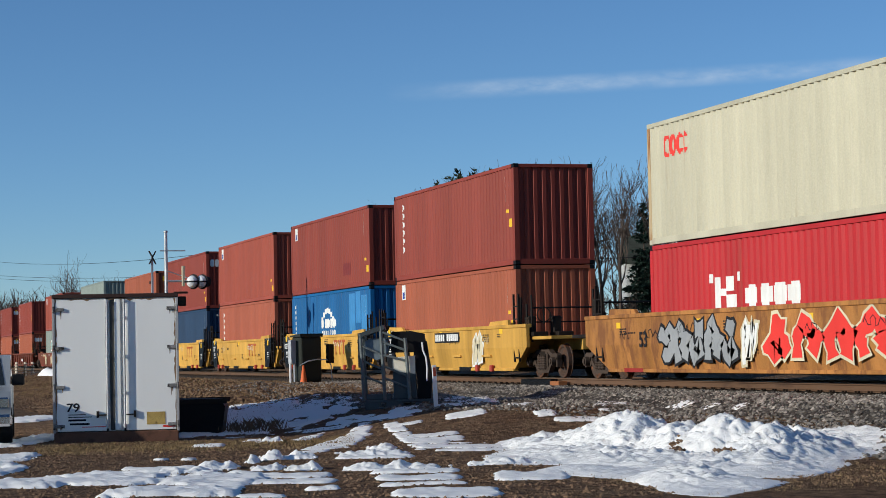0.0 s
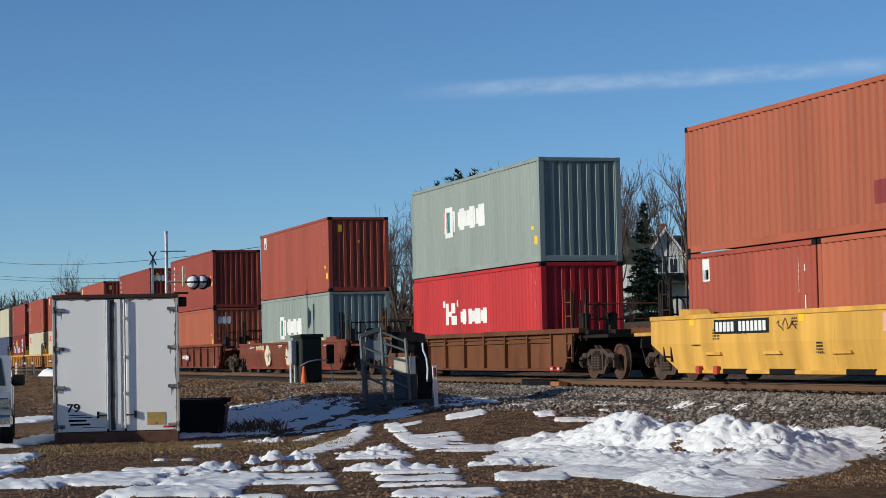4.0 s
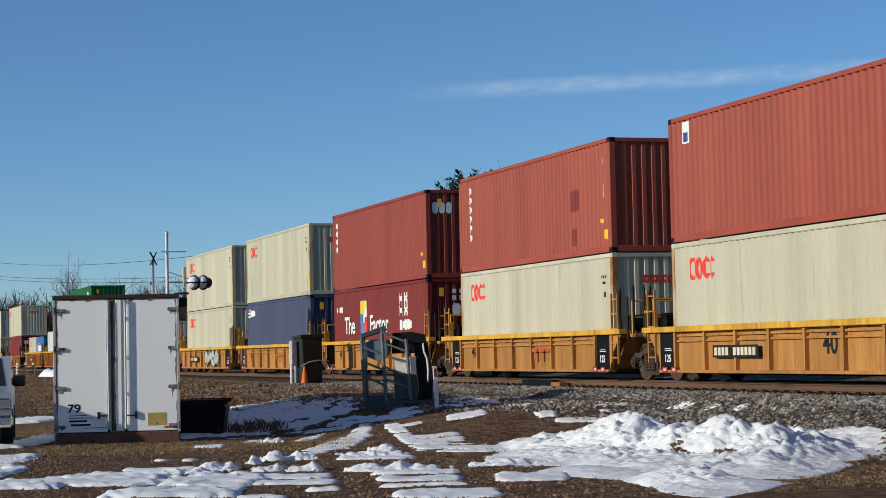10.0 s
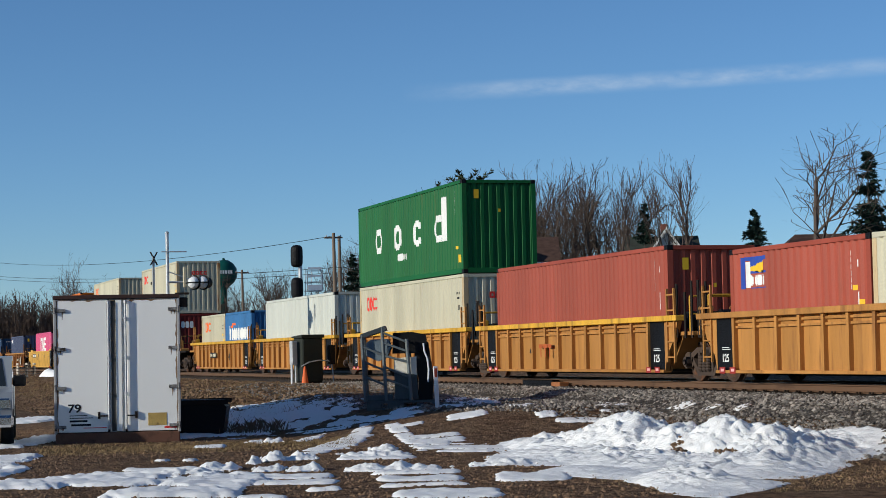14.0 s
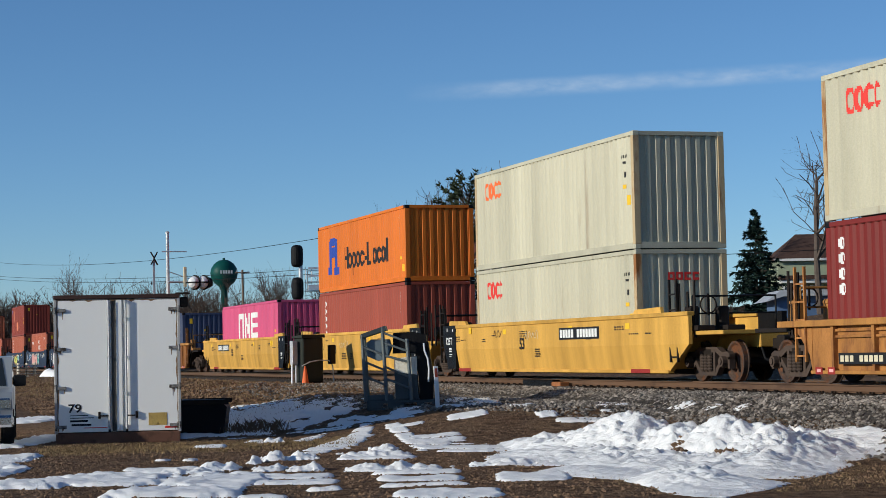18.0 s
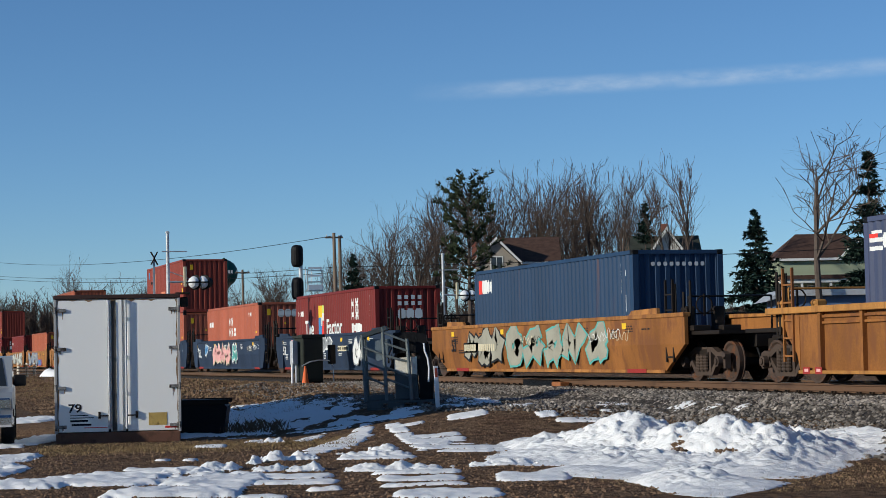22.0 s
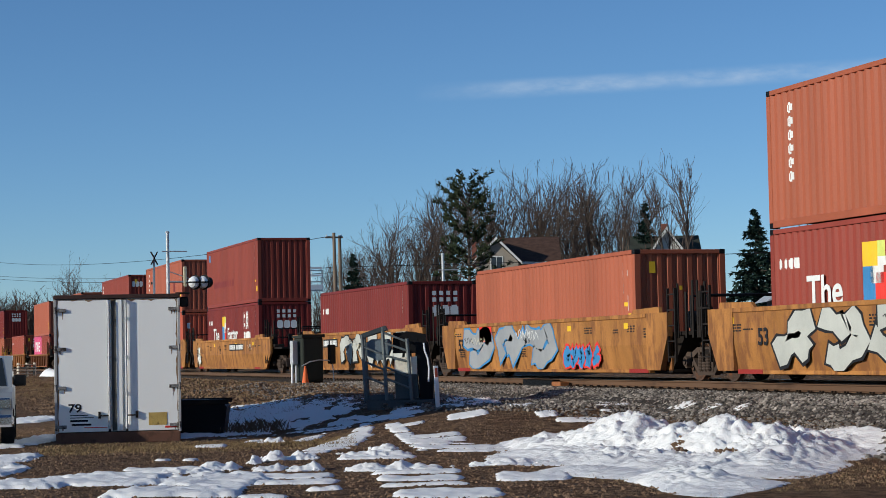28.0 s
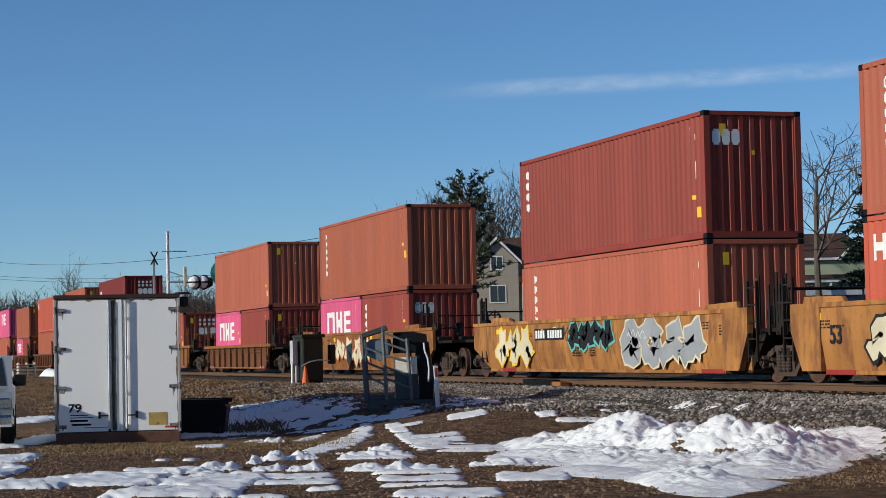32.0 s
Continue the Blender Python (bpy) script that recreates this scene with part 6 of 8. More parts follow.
    for sy in (-1, 1):
        for z in (0.36, 1.16, 1.96, 2.76):
            for k in range(2):
                y0, ln = sy * rng.uniform(1.08, 1.22), rng.uniform(0.06, 0.2)
                part("rust_run", Shape().add([(0.0025, y0 - 0.012, z - 0.03), (0.0025, y0 + 0.012, z - 0.03), (0.0025, y0 + 0.003, z - ln), (0.0025, y0 - 0.004, z - ln)], [(0, 1, 2, 3)]).mesh("rust_run", grime), root)
        part("edge_rust", Shape().add([(0.003, sy * 1.228, 0.26)] + [(0.003, sy * (1.218 - 0.03 * rng.random() ** 3), 0.26 + 0.09 * i) for i in range(31)] + [(0.003, sy * 1.228, 2.97)], [tuple(range(33))]).mesh("edge_rust", grime), root, "rust along the door's edge")
    part("edge_rust", Shape().add([(0.003, -1.22, 2.975)] + [(0.003, -1.22 + 0.08 * i, 2.965 - 0.04 * rng.random() ** 3) for i in range(31)] + [(0.003, 1.2, 2.975)], [tuple(range(33))]).mesh("edge_rust", grime), root, "rust along the door's head")
    me = lettering("79", 0.24, mark_black, 1.15)
    num = part("number", me, root, "black stencilled number", pose(0.004, -1.02, 0.66, 0, 0, 90))
    s = Shape()
    for k, (y0, y1, z) in enumerate(((-0.98, -0.62, 0.585), (-0.98, -0.50, 0.535), (-0.98, -0.62, 0.46), (-0.95, -0.55, 0.38))):
        s.box(0.001, y0, z, 0.005, y1, z + (0.016 if k < 2 else 0.04))
    part("text_mark", s.mesh("text_mark", mark_black), root)
    part("red_bar", Shape().box(0.001, -0.7, 0.33, 0.005, -0.22, 0.345).box(0.001, 0.95, 0.3, 0.005, 1.2, 0.34).mesh("red_bar", mark_red), root)
    part("sticker", Shape().box(0.001, 0.62, 0.36, 0.006, 1.0, 0.62).mesh("sticker", surface("worn_yellow_sticker", (0.55, 0.38, 0.12), 0.7, 0, 12, 0.3, (0.25, 0.17, 0.06), 0.55)), root, "worn yellow sticker")
    part("roof_bracket", Shape().box(-0.3, 1.29, 2.8, -0.05, 1.46, 3.0, 0.02).box(-0.2, 1.2, 3.06, 0.0, 1.5, 3.10, 0.01).mesh("roof_bracket", steel_dark), root)


box_trailer()


# ---- pickup beside the trailer ----
def pickup():
    root = thing("pickup_truck", pose(-40.95, 2.86, 0, 0, 0, -6), "silver-white pickup truck parked nose first by the trailer", "pickup")
    body_m = surface("silver_car_paint", (0.36, 0.38, 0.40), 0.3, 0.3, 3, 0.06, (0.35, 0.33, 0.30), 0.72, (1, 1, 1), 0.0)
    glass = surface("dark_car_glass", (0.02, 0.025, 0.03), 0.05, 0.0, 3, 0.05, None, 0.6, (1, 1, 1), 0.0)
    chrome = surface("chrome", (0.6, 0.6, 0.62), 0.12, 1.0, 3, 0.05, None, 0.6, (1, 1, 1), 0.0)
    tyre = surface("tyre_rubber", (0.018, 0.018, 0.018), 0.9, 0, 8, 0.3, (0.07, 0.06, 0.05), 0.58)
    prof = [(0.0, 0.55), (0.05, 0.95), (-0.05, 1.12), (-1.25, 1.2), (-1.25, 0.45), (-0.1, 0.42)]
    part("hood", Shape().prism(prof, -0.95, 0.95).mesh("hood", body_m), root)
    part("cab", Shape().prism([(-1.25, 0.45), (-1.25, 1.2), (-1.95, 1.84), (-3.6, 1.86), (-3.75, 1.2), (-3.75, 0.45)], -0.93, 0.93).mesh("cab", body_m), root)
    part("bed", Shape().box(-5.6, -0.95, 0.5, -3.75, 0.95, 1.25, 0.04).mesh("bed", body_m), root)
    part("windshield", Shape().add([(-1.27, -0.82, 1.235), (-1.27, 0.82, 1.235), (-1.9, 0.72, 1.81), (-1.9, -0.72, 1.81)], [(0, 1, 2, 3)]).mesh("windshield", glass), root)
    for sy in (-1, 1):
        part("side_window", Shape().add([(-1.5, sy * 0.935, 1.25), (-3.4, sy * 0.935, 1.25), (-3.35, sy * 0.935, 1.75), (-2.0, sy * 0.935, 1.76)], [(0, 1, 2, 3)]).mesh("side_window", glass), root)
        part("headlight", Shape().box(-0.1, min(sy * 0.58, sy * 0.93), 0.78, 0.06, max(sy * 0.58, sy * 0.93), 1.0, 0.03).mesh("headlight", chrome), root, "clear headlight")
        part("mirror", Shape().box(-1.6, min(sy * 0.95, sy * 1.22), 1.22, -1.45, max(sy * 0.95, sy * 1.22), 1.45, 0.03).mesh("mirror", steel_black), root, "black wing mirror")
        for x in (-0.85, -4.7):
            w = part("wheel", Shape().lathe([(0.2, -0.13), (0.36, -0.13), (0.40, -0.08), (0.40, 0.08), (0.36, 0.13), (0.2, 0.13)], (x, sy * 0.84, 0.40), "y", 22).mesh("wheel", tyre), root, "black tyre")
            part("rim", Shape().lathe([(0.05, -0.10), (0.21, -0.12), (0.21, 0.12), (0.05, 0.10)], (x, sy * 0.84, 0.40), "y", 16).mesh("rim", chrome), w)
    part("grille", Shape().box(-0.02, -0.56, 0.68, 0.06, 0.56, 1.0, 0.02).mesh("grille", steel_black), root)
    part("bumper", Shape().box(-0.15, -0.98, 0.42, 0.14, 0.98, 0.66, 0.05).mesh("bumper", chrome), root, "chrome bumper")


pickup()


# ---- dark bin and weeds beside the trailer ----
s = Shape().prism([(-0.55, 0.02), (-0.6, 0.68), (-0.5, 0.78), (0.45, 0.76), (0.58, 0.62), (0.5, 0.02)], -0.9, 0.9)
bin_ = thing("steel_bin", pose(-44.9, 8.45, 0, 0, 0, 76), "black steel bin on the ground behind the trailer", "bin")
part("body", s.mesh("body", steel_black), bin_)
for y0 in (-0.93, 0.88):
    part("rim", Shape().box(-0.62, y0, 0.68, 0.62, y0 + 0.05, 0.79, 0.01).mesh("rim", steel_dark), bin_)

weed_mat = surface("dead_weed_stalk", (0.15, 0.10, 0.06), 0.95, 0, 8, 0.4, None, 0.6, (1, 1, 1), 0.0, 20, "Object")
straw_mat = surface("dry_grass", (0.26, 0.18, 0.09), 0.95, 0, 8, 0.45, (0.16, 0.11, 0.06), 0.5, (1, 1, 1), 0.0, 20, "Object")


def blades(name, count, place, tall, material, label, seed, width=0.012):
    """Dead grass and stalks: thin bent blades standing on the ground."""
    rng = random.Random(seed)
    v, f = [], []
    for i in range(count):
        x, y = place(rng)
        z, h, a = ground_z(x, y) - 0.01, tall * rng.uniform(0.4, 1.2), rng.uniform(0, 6.28)
        bx, by, w = math.cos(a) * h * rng.uniform(0.1, 0.7), math.sin(a) * h * rng.uniform(0.1, 0.7), width * rng.uniform(0.6, 1.4)
        k = len(v)
        v += [(x - w * math.sin(a), y + w * math.cos(a), z), (x + w * math.sin(a), y - w * math.cos(a), z), (x + bx * 0.5, y + by * 0.5, z + h * 0.6), (x + bx, y + by, z + h * 0.85)]
        f += [(k, k + 1, k + 2), (k + 1, k + 3, k + 2)]
    me = bpy.data.meshes.new(name)
    me.from_pydata(v, [], f)
    me.materials.append(material)
    return tagged(new(name, me), label, "dead grass", "", "stuff")


blades("weed_stalks", 420, lambda r: (r.uniform(-46, -43.6), r.uniform(8.6, 10.2)), 0.34, weed_mat, "brown dead weed stalks behind the bin", 5, 0.012)
blades("dry_grass", 9000, lambda r: ((lambda d, a: (-d * math.cos(a), d * math.sin(a)))(r.triangular(36.5, 41.5, 39.5), radians(r.uniform(6, 15)))), 0.06, straw_mat, "short dry straw-coloured grass before the trailer", 6, 0.02)
blades("verge_grass", 5000, lambda r: (r.uniform(-27, -21.5), r.uniform(9.8, 14.5)), 0.04, straw_mat, "flattened dry grass by the snow heap", 7, 0.014)
blades("mound_grass", 26000, lambda r: (r.uniform(-130, -50), r.uniform(9.0, 17.6)), 0.10, straw_mat, "patchy dead grass on the mound by the crossing", 8, 0.02)
stones("loose_gravel", 2500, lambda r: ((lambda x, y: (x, y, ground_z(x, y)))(r.uniform(-48, -22), r.uniform(2.5, 15.5))), 0.018, clod_mat, "scattered small gravel on the soil", "gravel", 11)


# ---- steel machine on a skid ----
def skid_machine():
    root = thing("skid_machine", pose(-45.6, 13.37, 0.40, 0, 0, 72) @ Matrix.Scale(0.86, 4), "grey steel hopper machine with a tube frame on a skid", "machine")
    grey = surface("grey_machine_paint", (0.075, 0.09, 0.095), 0.5, 0.1, 4, 0.3, (0.05, 0.04, 0.035), 0.58, (1, 1, 0.4), 0.004)
    tubes = surface("grey_tube_paint", (0.15, 0.17, 0.17), 0.5, 0.1, 4, 0.25, (0.07, 0.06, 0.05), 0.6)
    hood = surface("blue_grey_sheet", (0.17, 0.21, 0.24), 0.5, 0.1, 4, 0.2, (0.09, 0.09, 0.09), 0.6)
    # local x to the right as seen from the yard, y away from it
    for y0 in (-0.75, 0.65):
        part("skid_beam", Shape().box(-0.92, y0, 0.0, 1.0, y0 + 0.1, 0.06, 0.01).box(-0.92, y0, 0.2, 1.0, y0 + 0.1, 0.27, 0.01).box(-0.92, y0, 0.06, -0.55, y0 + 0.1, 0.2).box(-0.35, y0, 0.06, 0.1, y0 + 0.1, 0.2).box(0.45, y0, 0.06, 0.62, y0 + 0.1, 0.2).box(0.85, y0, 0.06, 1.0, y0 + 0.1, 0.2).mesh("skid_beam", grey), root, "steel skid with fork pockets")
    for x0, x1, y, hi in ((-0.95, -1.03, -0.7, 2.08), (-0.38, -0.47, -0.7, 2.28), (0.30, 0.20, -0.7, 1.95), (-0.95, -1.03, 0.6, 2.08), (0.30, 0.22, 0.6, 1.95)):
        part("post", Shape().tube((x0, y, 0.25), (x1, y, hi), 0.05, 8).mesh("post", tubes), root, "grey steel tube")
    for z0, z1 in ((2.12, 1.85), (1.85, 1.6), (1.5, 1.32), (1.2, 0.9), (0.88, 0.6)):
        part("brace", Shape().tube((-0.43, -0.71, z0), (0.24, -0.71, z1), 0.032, 6).mesh("brace", tubes), root)
    for z0, z1 in ((1.75, 1.5), (1.35, 1.1), (0.95, 0.7)):
        part("brace", Shape().tube((-1.0, -0.71, z0), (-0.42, -0.71, z1), 0.032, 6).mesh("brace", tubes), root)
    part("canopy", Shape().prism([(-1.08, 1.98), (-1.06, 2.10), (-0.40, 2.32), (-0.36, 2.2)], -0.74, 0.7).mesh("canopy", grey), root, "sloping grey sheet canopy")
    part("hood", Shape().prism([(-0.92, 1.50), (-0.92, 1.86), (-0.78, 1.95), (-0.30, 1.95), (-0.24, 1.72), (-0.35, 1.45), (-0.6, 1.35)], -0.6, 0.6).mesh("hood", hood), root, "dented blue-grey sheet-steel hood")
    part("upper_body", Shape().prism([(-0.2, 1.55), (-0.18, 2.12), (0.35, 2.14), (0.72, 2.06), (0.76, 1.75), (0.5, 1.55)], -0.55, 0.6).mesh("upper_body", steel_black), root, "black upper housing")
    part("panel", Shape().prism([(-0.16, 1.04), (-0.16, 1.42), (0.46, 1.46), (0.46, 0.96)], -0.62, -0.57).mesh("panel", surface("cream_panel", (0.80, 0.74, 0.60), 0.5)), root, "cream sheet panel")
    part("chute", Shape().prism([(-0.14, 0.30), (-0.16, 1.04), (0.46, 0.96), (0.50, 0.30)], -0.60, 0.5).mesh("chute", grey), root, "grey sheet chute")
    part("step_plate", Shape().box(-0.9, -0.72, 0.27, -0.2, -0.5, 0.42, 0.02).mesh("step_plate", grey), root)
    part("drum_shell", Shape().prism([(0.52, 0.27), (0.50, 0.9), (0.42, 1.4), (0.42, 1.85), (0.78, 1.85), (0.84, 1.4), (0.92, 0.9), (0.88, 0.27)], -0.5, 0.7).mesh("drum_shell", steel_black), root, "open black drum shell")
    # white pipe paints in the sunlight along the black drum's bent rim
    part("bent_edge", Shape().pipe([(0.66, -0.56, 1.82), (0.68, -0.57, 1.6), (0.76, -0.58, 1.4), (0.79, -0.58, 1.1), (0.77, -0.57, 0.75)], 0.026).mesh("bent_edge", white_paint), root, "white strip standing for the sunlit bent edge")


skid_machine()

post = thing("marker_post", pose(-42.86, 13.42, 0.42, 2, 0, 0) @ Matrix.Scale(0.83, 4), "white plastic marker post with a red reflector", "marker post")
part("stake", Shape().box(-0.02, -0.06, 0, 0.02, 0.06, 1.22, 0.008).mesh("stake", white_paint), post)
part("reflector", Shape().box(0.02, -0.04, 0.92, 0.026, 0.04, 1.16, 0.004).mesh("reflector", surface("rusty_red_reflector", (0.35, 0.08, 0.05), 0.4)), post, "dark red reflector")


# ---- signal case, cone and meter post by the crossing ----
case = thing("relay_case", pose(-70.6, 17.2, 0.64, 0, 0, 14), "dark olive relay cabinet with white conduit beside the track", "cabinet")
olive = surface("olive_cabinet", (0.030, 0.034, 0.028), 0.6, 0, 4, 0.2, (0.04, 0.042, 0.034), 0.62)
part("body", Shape().box(-0.35, -0.42, 0.12, 0.35, 0.42, 1.72, 0.03).mesh("body", olive), case)
part("lid", Shape().prism([(-0.4, 1.72), (-0.4, 1.78), (0.4, 1.84), (0.4, 1.72)], -0.47, 0.47).mesh("lid", olive), case)
part("door", Shape().box(0.35, -0.38, 0.2, 0.37, 0.38, 1.66, 0.006).mesh("door", olive), case)
part("foot", Shape().box(-0.3, -0.4, 0, 0.3, 0.4, 0.12).mesh("foot", steel_dark), case)
part("meter_box", Shape().box(-0.1, -0.72, 0.75, 0.12, -0.50, 1.62, 0.02).mesh("meter_box", galvanised), case, "pale grey meter box")
part("conduit", Shape().tube((0, -0.68, -0.02), (0, -0.68, 0.76), 0.045, 8).mesh("conduit", white_paint), case)
part("conduit", Shape().tube((0.05, -0.55, -0.02), (0.05, -0.55, 0.76), 0.035, 8).mesh("conduit", white_paint), case)
part("cable", Shape().pipe([(0.42, -0.5, 0.7), (0.45, -0.2, 0.84), (0.45, 0.2, 0.9), (0.45, 0.6, 0.88), (0.45, 0.75, 0.7), (0.45, 0.8, 0.05)], 0.022).mesh("cable", galvanised), case)
part("switch_box", Shape().box(0.3, 0.62, 0.75, 0.5, 0.86, 1.45, 0.02).mesh("switch_box", steel_dark), case)
cone = thing("traffic_cone", pose(-69.3, 16.75, 0.66), "orange plastic traffic cone standing on the soil", "cone")
cone_mat = surface("orange_plastic", (0.75, 0.16, 0.05), 0.5, 0, 5, 0.12, (0.35, 0.12, 0.06), 0.68)
part("body", Shape().lathe([(0.14, 0.03), (0.12, 0.1), (0.035, 0.66), (0.03, 0.68)], (0, 0, 0), "z", 14).mesh("body", cone_mat), cone)
part("base", Shape().box(-0.18, -0.18, 0, 0.18, 0.18, 0.035, 0.01).mesh("base", cone_mat), cone)


# ---- crossing signals ----
def crossing_signal(x, y, z, top, side, label, lamps=2):
    root = thing("crossing_signal", pose(x, y, z), label, "crossing signal", "crossing signals")
    part("mast", Shape().tube((0, 0, 0), (0, 0, top), 0.075, 10, 0.065).mesh("mast", galvanised), root)
    part("base", Shape().lathe([(0.3, 0), (0.3, 0.06), (0.12, 0.2), (0.09, 0.4)], (0, 0, 0), "z", 12).mesh("base", steel_dark), root)
    part("mast_cap", Shape().lathe([(0.085, top - 0.02), (0.085, top + 0.03), (0.03, top + 0.06)], (0, 0, 0), "z", 10).mesh("mast_cap", galvanised), root)
    part("cross_arm", Shape().tube((0.1, -0.25, top - 0.75), (0.1, 0.75, top - 0.75), 0.025, 6).mesh("cross_arm", galvanised), root)
    arm_z = top - 1.95
    part("lamp_arm", Shape().tube((0.08, 0, arm_z), (0.08, side * 1.45, arm_z), 0.04, 8).tube((0.08, 0, arm_z + 0.42), (0.08, side * 0.85, arm_z + 0.12), 0.02, 6).mesh("lamp_arm", galvanised), root)
    for k in range(lamps):
        at = pose(0.16, side * (1.05 + 0.36 * k), arm_z - 0.03, 0, 0, -52)
        part("lamp_backing", Shape().lathe([(0.02, 0.0), (0.29, 0.0), (0.30, 0.02), (0.30, 0.04), (0.27, 0.05), (0.02, 0.05)], (-0.02, 0, 0), "x", 20).mesh("lamp_backing", steel_black), root, "round black backing plate", at)
        part("lamp_housing", Shape().lathe([(0.235, 0.03), (0.245, 0.10), (0.20, 0.20), (0.10, 0.27), (0.02, 0.28)], (0, 0, 0), "x", 18).mesh("lamp_housing", white_paint), root, "pale rounded lamp housing", at)
        part("lamp_hood", Shape().lathe([(0.20, -0.05), (0.21, -0.28), (0.19, -0.28), (0.18, -0.05)], (0, 0, 0), "x", 16).mesh("lamp_hood", steel_black), root, "", at)
        part("housing_strap", Shape().box(0.04, -0.26, -0.03, 0.29, 0.26, 0.03, 0.01).mesh("housing_strap", steel_black), root, "", at)
    part("arm_end", Shape().box(0.04, side * 0.66 - 0.06, arm_z - 0.2, 0.16, side * 0.66 + 0.06, arm_z + 0.6, 0.02).mesh("arm_end", mark_cream), root)
    return root


crossing_signal(-77.6, 13.28, 0.6, 6.06, 1, "galvanised crossing signal mast with unlit round lamps")
back = thing("crossbuck_post", pose(-76.5, 12.55, 0.6), "crossing sign on a slim post seen from its edge", "crossing sign")
part("post", Shape().box(-0.04, -0.04, 0, 0.04, 0.04, 5.1).mesh("post", galvanised), back)
part("blade", Shape().box(-0.62, -0.02, 4.0, -0.5, 0.02, 4.1).add([(-0.10, -0.13, 4.74), (0.1, -0.13, 4.74), (0.1, 0.13, 5.25), (-0.1, 0.13, 5.25), (-0.10, -0.10, 4.74), (0.1, -0.10, 4.74), (0.1, 0.16, 5.25), (-0.1, 0.16, 5.25)], [(0, 1, 2, 3), (7, 6, 5, 4), (0, 4, 5, 1), (1, 5, 6, 2), (2, 6, 7, 3), (3, 7, 4, 0)]).mesh("blade", steel_dark), back, "dark sign blade")
part("blade", Shape().add([(-0.10, 0.13, 4.74), (0.1, 0.13, 4.74), (0.1, -0.13, 5.25), (-0.1, -0.13, 5.25), (-0.10, 0.16, 4.74), (0.1, 0.16, 4.74), (0.1, -0.10, 5.25), (-0.1, -0.10, 5.25)], [(0, 1, 2, 3), (7, 6, 5, 4), (0, 4, 5, 1), (1, 5, 6, 2), (2, 6, 7, 3), (3, 7, 4, 0)]).mesh("blade", steel_dark), back, "dark sign blade")
crossing_signal(-90.4, 28.7, 0.5, 5.9, 1, "white crossing signal mast beyond the track", 2)


# ---- railway block signal ----
def block_signal():
    root = thing("block_signal", pose(-107.2, 25.75, 0.3), "tall railway block signal with two black heads", "railway signal")
    part("mast", Shape().tube((0, 0, 0), (0, 0, 6.9), 0.11, 10).mesh("mast", galvanised), root)
    part("base", Shape().box(-0.4, -0.4, -0.3, 0.4, 0.4, 0.15, 0.02).mesh("base", surface("concrete", (0.4, 0.39, 0.37), 0.9)), root)
    for z in (6.55, 4.75):
        part("signal_head", Shape().lathe([(0.02, 0), (0.2, 0.02), (0.31, 0.12), (0.34, 0.3), (0.34, 0.95), (0.31, 1.12), (0.2, 1.22), (0.02, 1.25)], (-0.05, -0.18, z - 0.25), "z", 16).mesh("signal_head", steel_black), root, "black oval signal head")
    ladder = Shape()
    for y in (0.25, 0.6):
        ladder.tube((0.1, y, 0), (0.1, y, 6.3), 0.02, 6)
    for k in range(18):
        ladder.tube((0.1, 0.25, 0.3 + 0.34 * k), (0.1, 0.6, 0.3 + 0.34 * k), 0.012, 5)
    part("ladder", ladder.mesh("ladder", galvanised), root)
    part("platform", Shape().box(-0.2, 0.25, 4.95, 0.5, 1.15, 5.0).box(-0.2, 0.25, 5.45, 0.5, 1.15, 5.49).box(0.45, 0.25, 5.0, 0.5, 0.3, 6.1).box(0.45, 1.1, 5.0, 0.5, 1.15, 6.1).box(0.45, 0.25, 6.05, 0.5, 1.15, 6.1).mesh("platform", galvanised), root)
    for z0, z1 in ((5.02, 5.30), (5.75, 5.86), (6.15, 6.28)):
        part("toe_board", Shape().box(0.51, 0.3, z0, 0.53, 1.1, z1, 0.004).mesh("toe_board", white_paint), root, "white painted toe board")


block_signal()


# ---- poles and wires ----
def utility_pole(x, y, z, top, arms, label):
    root = thing("utility_pole", pose(x, y, z, 0.6, 0, 0), label, "utility pole", "utility poles")
    part("pole", Shape().tube((0, 0, 0), (0, 0, top), 0.17, 10, 0.12).mesh("pole", wood_pole), root)
    for h, w in arms:
        part("cross_arm", Shape().box(-0.06, -w, top - h - 0.06, 0.06, w, top - h + 0.06, 0.01).mesh("cross_arm", wood_pole), root)
        for k in (-0.8, 0.8):
            part("insulator", Shape().lathe([(0.05, 0), (0.07, 0.05), (0.05, 0.1), (0.03, 0.16)], (0, k * w, top - h + 0.06), "z", 8).mesh("insulator", galvanised), root)


utility_pole(-145.2, 37.6, 1.0, 9.9, [(0.35, 0.7)], "weathered wooden utility pole beyond the track")
utility_pole(-147.0, 38.5, 1.0, 9.8, [], "plain weathered wooden pole beside another")
utility_pole(-216.2, 45.4, 2.0, 9.3, [(0.3, 0.8)], "distant wooden utility pole with a cross arm")
utility_pole(-328.1, 23.4, 0.0, 18.6, [(0.4, 1.0), (2.8, 1.0)], "far wooden utility pole by the road")


